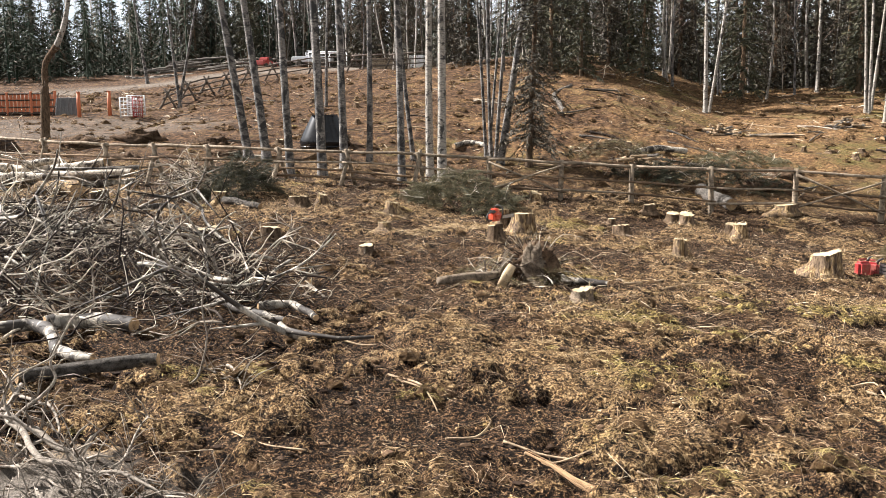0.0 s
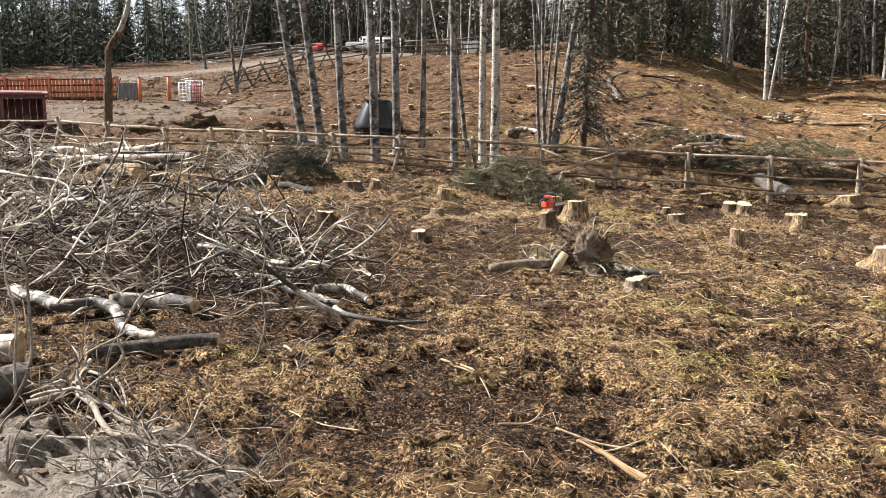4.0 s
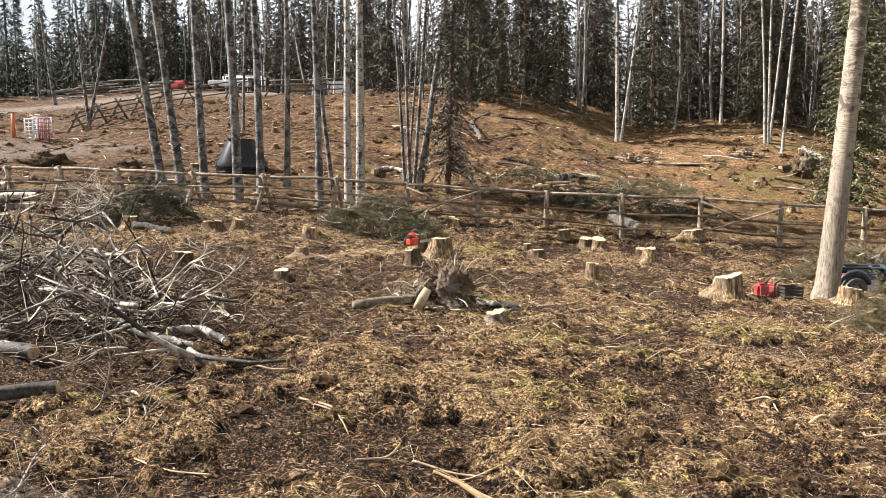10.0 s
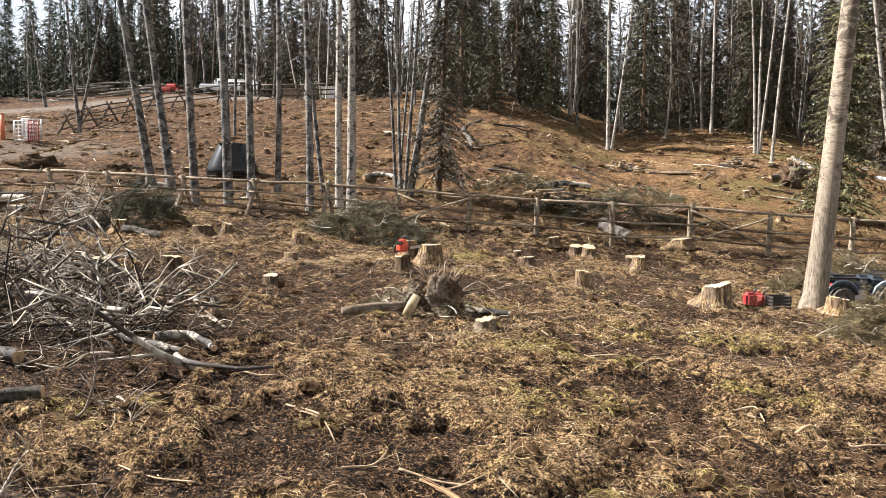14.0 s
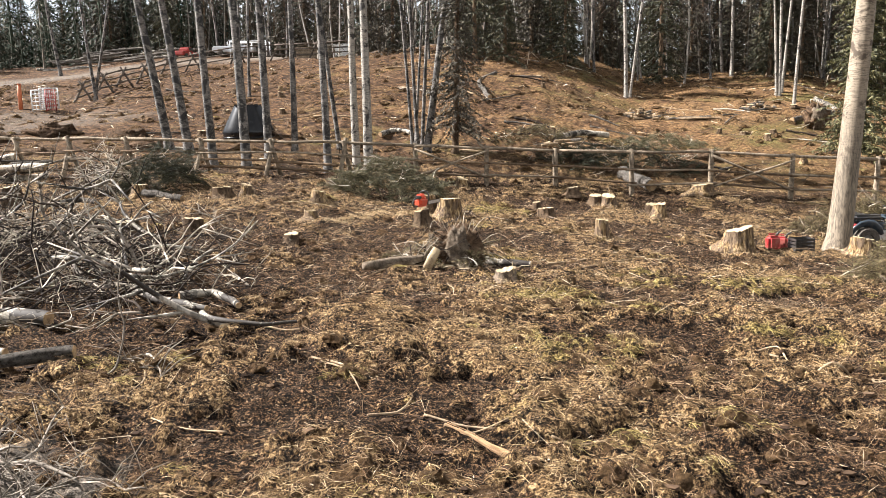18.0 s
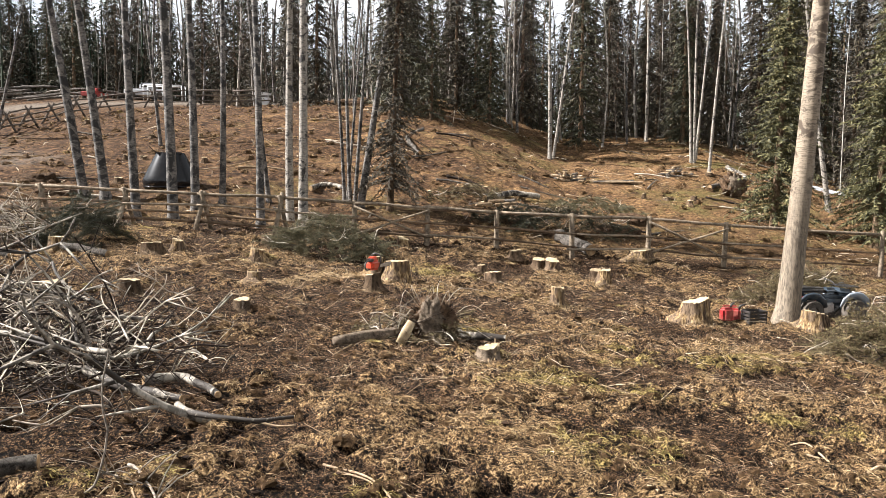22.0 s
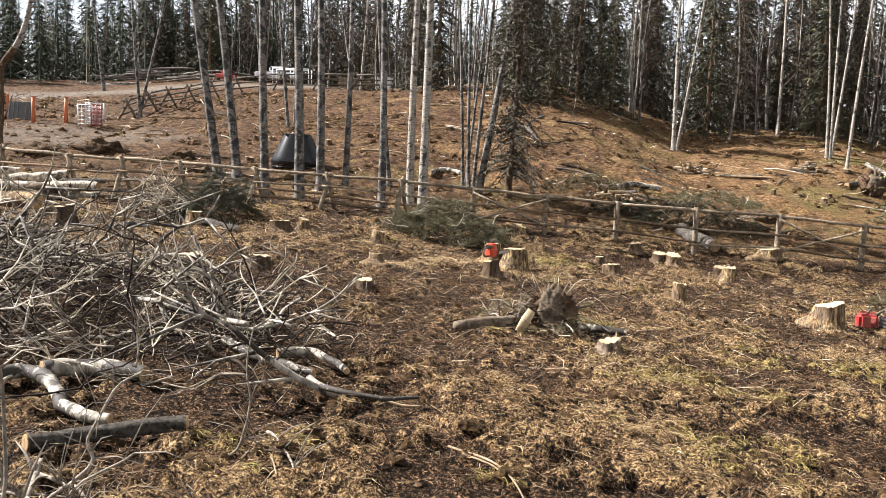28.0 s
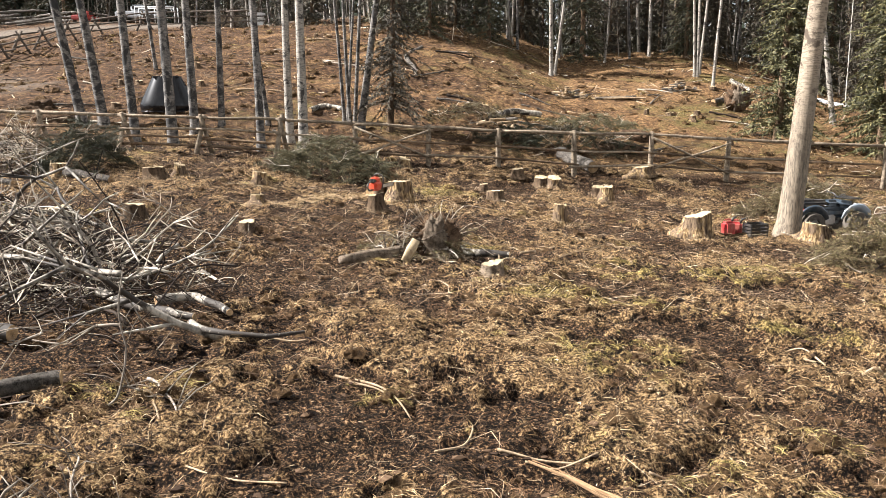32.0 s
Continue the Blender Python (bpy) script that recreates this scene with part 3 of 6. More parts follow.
rng = random.Random(5)
birches = [birch(rng, rng.uniform(13, 18), rng.uniform(0.06, 0.12), rng.uniform(-0.07, 0.07), 1.0, BIRCH if i % 2 else DARK_BIRCH, 5, 0.16, 40, "slender bare birch in the forest edge", 0, 0, "forest birches") for i in range(9)]
spruces = [spruce(rng, rng.uniform(12, 17), 0.16, rng.uniform(1.9, 2.7), 0.02, 44, 6, 26, NEEDLE, "dark green spruce in the forest edge", 0, 0, 0, 0.4, 0.1, "forest spruces", 1.6) for _ in range(5)]
browns = [spruce(rng, rng.uniform(11, 15), 0.14, 1.9, 0.02, 44, 6, 26, BROWN_NEEDLE, "spruce with brown hanging twigs in the forest edge", 0, 0, 0, 0.6, 0.1, "forest spruces", 1.5) for _ in range(3)]
used, taken = set(), []
count = {"b": 0, "s": 0}
while count["b"] < 175 or count["s"] < 225:
    u = rng.uniform(-80, 62)
    if u < -22 and rng.random() < 0.4:
        continue
    y = forest_line(u) + 30 * rng.random() ** 1.6
    x = u * y / 50
    if not -125 < x < 95 or any((x - a) ** 2 + (y - b) ** 2 < 1.2 for a, b in taken):
        continue
    kind = "s" if rng.random() < 0.5 + 0.15 * (u > 8) - 0.1 * (u < 0) else "b"
    if count[kind] >= (175 if kind == "b" else 225):
        kind = "s" if kind == "b" else "b"
    count[kind] += 1
    taken.append((x, y))
    src = rng.choice(birches if kind == "b" else browns if rng.random() < 0.6 else spruces)
    m = pose(x, y, ground_z(x, y) - 0.05, 0, 0, rng.uniform(0, 360))
    if src.name not in used:
        used.add(src.name)
        src.matrix_basis = m
    else:
        copy_thing(src, m).scale = (rng.uniform(0.75, 1.2 + 0.2 * (u > 6)),) * 3


def far_woods():
    """The woods beyond the first trees, closing the view all round."""
    rng = random.Random(21)
    g = Geo()
    for i in range(1860):
        a = rng.uniform(-1.25, 1.25) if i < 1250 else rng.uniform(1.25, 5.03) if i < 1500 else rng.uniform(-0.85, 0.1)
        d = rng.uniform(84, 145) if i < 1250 else rng.uniform(45, 80) if i < 1500 else rng.uniform(92, 130)
        x, y = d * math.sin(a), d * math.cos(a)
        z, h, w = ground_z(x, y) - 0.4, rng.uniform(8, 18) * rng.uniform(0.8, 1.15) * (0.8 if a < -0.45 else 1.0) * (0.62 if i >= 1500 else 1.0), rng.uniform(1.0, 1.9) * (1.35 if i >= 1500 else 1.0)
        for k in range(110 if 1250 <= i < 1500 else 250):
            t = rng.random() ** 1.15
            ang, r = rng.uniform(0, 6.28), w * (1 - t) ** 0.85 * rng.random() ** 0.5 + 0.05
            c, s = math.cos(ang), math.sin(ang)
            q = Vector((x + c * r, y + s * r, z + h * (0.03 + 0.97 * t) - 0.3 * r))
            e = Vector((c + rng.gauss(0, 0.6), s + rng.gauss(0, 0.6), -rng.uniform(0.1, 1.1))) * rng.uniform(0.25, 0.6)
            o = Vector((-s, c, rng.uniform(-0.6, 0.6))) * rng.uniform(0.06, 0.13)
            g.v += [q - o, q + o, q + e]
            n = len(g.v)
            g.f.append((n - 3, n - 2, n - 1))
        g.tube(((x, y, z), (x, y, z + h)), (0.14, 0.02), 3, False)
    # Needles paler and bluer than the near spruces', distance haze put into the colour.
    tagged(new("far_woods", g.mesh("far_woods", island("hazy_far_needles", ((0.0, (0.02, 0.03, 0.02)), (0.5, (0.05, 0.06, 0.042)), (0.8, (0.085, 0.085, 0.065)), (1.0, (0.14, 0.12, 0.095))), 0.9), False)), "dark spruce woods beyond the clearing", "woods", kind="stuff")


def far_birches():
    """Bare stems with hanging twigs that fill the forest behind its edge."""
    rng = random.Random(22)
    g, w = Geo(), Geo()
    for i in range(600):
        u = rng.uniform(-75, 70)
        y = forest_line(u) + rng.uniform(1, 40) if u > -24 else forest_line(u) + rng.uniform(4, 50)
        x = u * y / 50
        z, h, lean = ground_z(x, y) - 0.2, rng.uniform(5, 15), rng.gauss(0, 0.1)
        r = rng.uniform(0.03, 0.085)
        top = Vector((x + lean * h, y, z + h))
        mid = Vector((x + lean * h * 0.5 + rng.gauss(0, 0.15), y, z + h * 0.5))
        g.tube(((x, y, z), mid, top), (r, r * 0.7, 0.01), 3, False)
        for k in range(70):
            t = rng.uniform(0.12, 1)
            p = Vector((x, y, z)).lerp(mid, t * 2) if t < 0.5 else mid.lerp(top, t * 2 - 1)
            d = Vector((rng.gauss(0, 1), rng.gauss(0, 0.7), rng.uniform(-0.3, 1.0))) * rng.uniform(0.3, 1.2) * (1.3 - t)
            ribbon(w, p, p + d * 0.6 + Vector((0, 0, rng.uniform(-0.1, 0.2))), p + d + Vector((0, 0, rng.uniform(-0.5, 0.3))), rng.uniform(0.01, 0.024))
    tagged(new("thin_stems", g.mesh("thin_stems", island("thin_stem_bark", ((0.0, (0.04, 0.033, 0.028)), (0.6, (0.15, 0.13, 0.11)), (1.0, (0.45, 0.41, 0.35))), 0.9), True)), "thin bare stems deeper in the forest", "woods", kind="stuff")
    tagged(new("forest_twigs", w.mesh("forest_twigs", island("forest_twig_bark", ((0.0, (0.035, 0.027, 0.022)), (0.6, (0.11, 0.088, 0.07)), (1.0, (0.24, 0.2, 0.165))), 0.9), False)), "grey-brown bare twigs in the forest", "woods", kind="stuff")


far_woods()
far_birches()

# ---- stumps ----
STUMPS = [
    (-5.98, 14.42, 0.48, 0.31, 'dark'),
    (-4.74, 14.63, 0.40, 0.35, 'dark'),
    (-2.63, 13.90, 0.29, 0.21, 'dark'),
    (-3.29, 19.77, 0.44, 0.41, 'flared'),
    (-2.94, 17.15, 0.36, 0.24, 'flared'),
    (-5.91, 20.11, 0.55, 0.36, 'dark'),
    (-5.42, 20.72, 0.31, 0.31, 'light'),
    (-8.37, 20.66, 0.48, 0.34, 'light'),
    (-0.43, 17.36, 0.36, 0.39, 'mossy'),
    (-0.41, 19.44, 0.43, 0.49, 'light'),
    (0.13, 19.25, 0.64, 0.46, 'light'),
    (1.25, 10.82, 0.32, 0.21, 'low'),
    (2.69, 20.94, 0.47, 0.37, 'dark'),
    (2.54, 22.21, 0.25, 0.22, 'dark'),
    (3.76, 23.77, 0.37, 0.27, 'dark'),
    (4.36, 23.18, 0.40, 0.33, 'dark'),
    (4.72, 23.02, 0.46, 0.33, 'light'),
    (3.68, 17.49, 0.30, 0.45, 'notched'),
    (5.92, 21.70, 0.40, 0.40, 'light'),
    (5.77, 22.12, 0.32, 0.35, 'dark'),
    (6.41, 16.40, 0.63, 0.42, 'light'),
    (9.01, 16.32, 0.61, 0.35, 'light'),
    (0.38, 24.27, 0.41, 0.31, 'light'),
    (-3.54, 23.11, 0.32, 0.32, 'dark'),
    (7.95, 24.86, 0.78, 0.28, 'light'),
    (8.75, 9.7, 0.42, 0.24, 'flared'),
    (16.12, 15.76, 0.31, 0.28, 'light'),
    (-10.97, 18.98, 0.52, 0.58, 'dark'),
    (-19.62, 21.46, 0.49, 0.53, 'dark'),
    (-20.27, 21.37, 0.45, 0.45, 'dark'),
    (12.57, 16.07, 0.27, 0.14, 'dark'),
]


def stump(rng, x, y, wide, high, kind):
    t = thing("tree_stump", pose(x, y, ground_z(x, y), 0, 0, rng.uniform(0, 360)), {"dark": "dark-barked tree stump with a pale sawn top", "light": "fresh pale tree stump with chipped sides", "flared": "pale tree stump with flared roots", "mossy": "mossy dark stump with a saw on it", "low": "grey birch stump with an orange sawn top", "notched": "pale notched stump with a split front"}[kind], "stump", "stumps in the clearing")
    r, n = wide / 2, 36
    high *= {"light": 0.9, "flared": 0.85, "notched": 0.85}.get(kind, 0.86)
    flare = {"flared": 1.25, "light": 0.75, "notched": 0.3}.get(kind, 0.7)
    top = {"flared": 0.72, "light": 0.86}.get(kind, 0.92)
    roots = [(rng.uniform(0, 6.28), rng.uniform(0.5, 1.3), rng.uniform(0.28, 0.5)) for _ in range(rng.randrange(4, 7))]
    ph = [rng.uniform(0, 6.28) for _ in range(3)]
    tilt, step = rng.uniform(-0.08, 0.08), (rng.uniform(0.02, 0.06) if kind in ("light", "flared", "notched") else 0.02)
    levels = (-0.25, 0.0, 0.1, 0.22, 0.38, 0.56, 0.76, 1.0)
    g = Geo()
    for z in levels:
        fall = (1 - max(z, 0.0)) ** 2.6
        for k in range(n):
            a = 2 * math.pi * k / n
            lobe = sum(h * math.exp(-(((a - c + math.pi) % (2 * math.pi) - math.pi) / w) ** 2) for c, h, w in roots)
            w = top + (1 - top) * 0.5 * (1 - z) + flare * fall * (0.25 + 0.75 * lobe)
            w *= 1 + 0.05 * math.sin(9 * a + ph[1]) + 0.035 * math.sin(17 * a + ph[0] + 2 * z) + rng.uniform(-0.025, 0.025)
            h = z * high
            if z == 1.0:
                h += tilt * r * 2 * math.cos(a + ph[2]) + step * ease(0.1, 0.6, math.cos(a - ph[2] - 1.2)) + rng.uniform(-0.01, 0.014)
            g.v.append(Vector((r * w * math.cos(a), r * w * math.sin(a), h)))
    for j in range(len(levels) - 1):
        for k in range(n):
            g.f.append((j * n + k, j * n + (k + 1) % n, (j + 1) * n + (k + 1) % n, (j + 1) * n + k))
    rim = [v.copy() for v in g.v[-n:]]
    part("side", g, BARK if kind in ("dark", "mossy") else GREYROOT if kind == "low" else TORN, t, "dark bark" if kind in ("dark", "mossy") else "pale stripped side")
    c = Geo()
    mid = sum(rim, Vector()) / n
    for s, dz in ((0.99, 0.004), (0.86, 0.012), (0.0, 0.012)):
        if s:
            c.v += [Vector((mid.x + (v.x - mid.x) * s, mid.y + (v.y - mid.y) * s, v.z + dz)) for v in rim]
        else:
            c.v.append(mid + Vector((0, 0, dz)))
    for k in range(n):
        c.f += [(k, (k + 1) % n, n + (k + 1) % n, n + k), (n + k, n + (k + 1) % n, 2 * n)]
    part("sawn_top", c, CUT, t, "pale sawn wood", False)
    if kind in ("light", "flared", "notched", "low"):
        for _ in range(5):
            v = rng.choice(rim)
            e = Geo()
            e.tube((v * 0.96 - Vector((0, 0, 0.05)), v * 0.97 + Vector((rng.uniform(-0.02, 0.02), 0, rng.uniform(0.02, 0.09)))), (0.022, 0.003), 4)
            part("splinter", e, CUT, t)
    return t


def make_side():
    """Stump side: pale torn wood between remains of bark, in upright furrows."""
    m, n, l, b = material("torn_stump_side", 0.9)
    v = mapped(n, l, (1, 1, 0.12))
    f = noise_node(n, l, v, 26, 5, 0.7, 0.4)
    wood = ramp_node(n, l, f, ((0.38, (0.05, 0.03, 0.015)), (0.5, (0.2, 0.13, 0.065)), (0.64, (0.46, 0.34, 0.19))))
    bark = ramp_node(n, l, f, ((0.36, (0.03, 0.02, 0.014)), (0.64, (0.2, 0.14, 0.09))))
    where = ramp_node(n, l, noise_node(n, l, mapped(n, l, (1, 1, 0.5)), 5.5, 5, 0.6), ((0.46, grey(0.0)), (0.53, grey(1.0))))
    l.new(mixed(n, l, where, wood, bark), b.inputs["Base Color"])
    bump(n, l, b, f, 0.9, 0.03)
    return m


TORN = make_side()
GREYROOT = plain("grey_root_wood", (0.035, 0.026, 0.018), (0.26, 0.2, 0.145), 11, 0.9, (1, 1, 1), 0.9, 0, 0.04)
rng = random.Random(3)
for row in STUMPS:
    stump(rng, *row)

# ---- fence ----
POSTS = [
    (-22.72, 26.87, 2.55, 'a'),
    (-18.65, 25.37, 2.28, 'a'),
    (-16.2, 24.6, 2.12, 'a'),
    (-13.7, 24.1, 1.98, 'a'),
    (-11.95, 24.0, 1.95, 'a'),
    (-10.1, 24.0, 1.9, 'a'),
    (-7.74, 24.0, 1.76, 'a'),
    (-5.52, 24.0, 1.7, 'a'),
    (-3.28, 24.2, 1.63, 'a'),
    (-1.13, 24.8, 1.46, 'p'),
    (1.16, 25.0, 1.33, 'p'),
    (3.34, 25.0, 1.2, 'p'),
    (5.75, 25.0, 1.12, 'p'),
    (8.3, 25.1, 1.04, 'p'),
    (10.85, 25.1, 0.88, 'p'),
    (13.5, 25.1, 0.7, 'p'),
    (16.1, 25.0, 0.58, 'a'),
    (19.0, 24.9, 0.42, 'p'),
    (22.19, 24.7, 0.3, 'p'),
    (25.18, 23.9, 0.2, 'a'),
]


def pole(a, b, r, rng, sides=6):
    g = Geo()
    a, b = Vector(a), Vector(b)
    off = Vector((0, 0, rng.uniform(-0.03, 0.03)))
    g.tube((a, a.lerp(b, 0.35) + off, a.lerp(b, 0.7) - off * 0.5, b), (r * 1.1, r, r * 0.95, r * 0.85), sides)
    return g


def build_fence():
    rng = random.Random(8)
    fence = thing("pole_fence", pose(0, 0, 0), "rustic fence of peeled poles with leaning posts", "fence")
    tops = []
    for x, y, top, kind in POSTS:
        z = ground_z(x, y)
        top = min(max(top, z + 1.05), z + 1.4)
        if kind == "p":
            part("post", pole((x + rng.uniform(-0.05, 0.05), y, z - 0.3), (x, y, top + 0.06), 0.085, rng, 9), RAIL, fence)
        else:
            for s in (-1, 1):
                part("post", pole((x + s * 0.2, y + s * 0.3, z - 0.2), (x - s * 0.04, y - s * 0.07, top + rng.uniform(0.02, 0.12)), 0.072, rng, 9), RAIL, fence)
        tops.append((Vector((x, y, top)), top - z, kind))
    for (a, ha, ka), (b, hb, _) in zip(tops, tops[1:]):
        levels = (0.02, 0.36, 0.58, 0.8) if ka == "a" and a.x < 0 else (0.02, 0.45, 0.76)
        for k, s in enumerate(levels):
            push = -0.09 if k else -0.02
            ends = []
            for p, h in ((a, ha), (b, hb)):
                ends.append(p + Vector((0, push, -h * s + rng.uniform(-0.04, 0.04) * (k > 0))))
            e = (b - a).normalized() * 0.16
            r = rng.uniform(0.045, 0.054) if k == 0 else rng.uniform(0.031, 0.041)
            if rng.random() < 0.5:
                ends.reverse()
                e = -e
            part("rail", pole(ends[0] - e, ends[1] + e, r, rng, 7), OLD_RAIL if k and rng.random() < 0.5 else RAIL, fence)
    for i in (9, 13, 16):
        (a, ha, _), (b, hb, _) = tops[i], tops[i + 1]
        for s, e in ((0.1, 0.8), (0.85, 0.1)):
            part("brace", pole(a + Vector((0, -0.17, -ha * s)), b + Vector((0, -0.17, -hb * e)), 0.036, rng), RAIL, fence)


OLD_RAIL = plain("weathered_rail", (0.05, 0.033, 0.022), (0.24, 0.165, 0.105), 10, 0.85, (1, 1, 1), 0.5)
build_fence()

# ---- logs, limbs and sticks ----
WOOD_END = plain("weathered_sawn_end", (0.16, 0.1, 0.055), (0.46, 0.31, 0.17), 12, 0.85)
PALE_BARK = make_bark("pale_limb_bark", (0.4, 0.35, 0.28), (0.03, 0.023, 0.017), 0.33, 0.0, (13, 7, 4))
GREY_BARK = plain("grey_limb_bark", (0.012, 0.01, 0.008), (0.27, 0.235, 0.2), 20, 0.9, (1, 1, 1), 1.0, 0, 0.08)
STICK = plain("dry_stick", (0.13, 0.088, 0.052), (0.4, 0.295, 0.19), 10, 0.85)


def make_dead():
    """Bare branches, from dark brown bark to bleached wood, branch by branch, split darker and paler to imitate shaded
    and lit limbs.
    """
    m, n, l, b = material("bare_branch_bark", 0.85)
    info = n.new("ShaderNodeObjectInfo")
    tone = ramp_node(n, l, info.outputs["Random"], ((0.0, (0.018, 0.013, 0.01)), (0.42, (0.045, 0.033, 0.025)), (0.58, (0.3, 0.25, 0.195)), (1.0, (0.68, 0.6, 0.49))))
    v = mapped(n, l)
    f = noise_node(n, l, v, 9, 6, 0.7)
    l.new(mixed(n, l, 0.75, tone, ramp_node(n, l, f, ((0.35, grey(0.3)), (0.65, grey(1.3)))), "MULTIPLY"), b.inputs["Base Color"])
    bump(n, l, b, f, 0.5, 0.01)
    return m


DEAD = make_dead()


def lying_wood(name, xy, ra, rb, mat, label, category, rng, sides=9, ends=True, group="", lift=0.0, floor=ground_z):
    """A log, limb or stick that lies on the ground along xy."""
    x0, y0 = xy[0]
    t = thing(name, pose(x0, y0, ground_z(x0, y0)), label, category, group)
    o = t.matrix_basis.translation
    pts = [Vector((x, y, floor(x, y) + (ra + (rb - ra) * i / (len(xy) - 1)) * 0.8 + lift)) - o for i, (x, y) in enumerate(xy)]
    line = curve_through(pts, 5)
    n = len(line)
    line = [p + Vector((noise.noise(p * 2.7 + o), noise.noise(p * 3.1 - o), 0.4 * noise.noise(p * 3 + o))) * ra * (1.1 if ra > 0.035 else 1.8) for p in line]
    radii = [(ra + (rb - ra) * i / (n - 1)) * (1 + 0.22 * noise.noise(line[i] * 5 + o)) for i in range(n)]
    g = Geo()
    g.tube(line, radii, sides, not ends)
    part("stem", g, mat, t)
    if ends:
        for p, q, r in ((line[0], line[1], radii[0]), (line[-1], line[-2], radii[-1])):
            e = Geo()
            e.tube((p + (q - p).normalized() * 0.01, p - (q - p).normalized() * 0.006), (r * 0.99, r * 0.95), sides)
            part("sawn_end", e, WOOD_END, t, "orange-brown sawn wood", False)
    return t


LOGS = [
    (((-5.75, 7.08), (-4.86, 6.69), (-4.42, 6.84), (-3.78, 6.16), (-3.25, 5.78)), 0.086, 0.047, 'pale'),
    (((-4.38, 6.87), (-4.09, 7.14), (-3.50, 6.99)), 0.085, 0.078, 'pale'),
    (((-3.53, 5.22), (-3.09, 5.56), (-2.64, 5.83)), 0.061, 0.059, 'dark'),
    (((-5.80, 4.64), (-4.88, 4.86), (-4.04, 5.04)), 0.108, 0.117, 'pale'),
    (((-4.38, 3.41), (-3.76, 3.87), (-3.40, 4.36)), 0.113, 0.124, 'dark'),
    (((-2.58, 8.17), (-2.21, 8.32), (-1.77, 7.70)), 0.055, 0.034, 'pale'),
    (((-3.31, 8.58), (-2.50, 7.79), (-2.06, 7.56)), 0.053, 0.034, 'pale'),
    (((-2.04, 7.40), (-1.78, 7.02), (-1.33, 6.91), (-0.94, 7.04)), 0.033, 0.015, 'pale'),
    (((-0.83, 10.95), (-0.40, 11.40), (0.01, 11.86)), 0.069, 0.092, 'buried'),
    (((1.01, 12.62), (1.34, 12.43), (1.69, 12.26)), 0.072, 0.052, 'pale'),
    (((-8.00, 20.09), (-7.33, 19.64), (-6.66, 19.22)), 0.096, 0.079, 'dark'),
    (((5.90, 28.12), (6.19, 26.75), (6.47, 25.18)), 0.182, 0.199, 'dark'),
    (((-3.20, 32.85), (-2.63, 33.81), (-1.85, 33.32)), 0.115, 0.094, 'pale'),
    (((3.96, 33.11), (5.45, 34.99), (6.64, 35.27)), 0.141, 0.126, 'pale'),
    (((1.54, 40.21), (0.97, 43.87), (2.03, 46.81)), 0.113, 0.099, 'dark'),
    (((-9.72, 18.42), (-9.28, 19.18), (-8.73, 18.89)), 0.073, 0.059, 'dark'),
    (((9.06, 10.92), (8.98, 10.33), (8.50, 9.41)), 0.076, 0.066, 'pale'),
    (((20.78, 47.81), (20.95, 46.58), (20.81, 44.76)), 0.139, 0.130, 'pale'),
    (((16.53, 40.24), (18.44, 42.41), (20.18, 44.12)), 0.117, 0.096, 'dark'),
]
rng = random.Random(41)
for xy, ra, rb, kind in LOGS:
    if kind == "buried":
        lying_wood("birch_log", xy, ra, rb, GREYROOT, "grey-brown log half sunk in the soil", "log", rng, 12, False, "", 0.02, lie)
        continue
    lying_wood("birch_log", xy, ra, rb, PALE_BARK if kind == "pale" else GREY_BARK, "pale birch log lying on the soil" if kind == "pale" else "dark-barked log lying on the soil", "log", rng, 12, True, "", 0.04, lie)

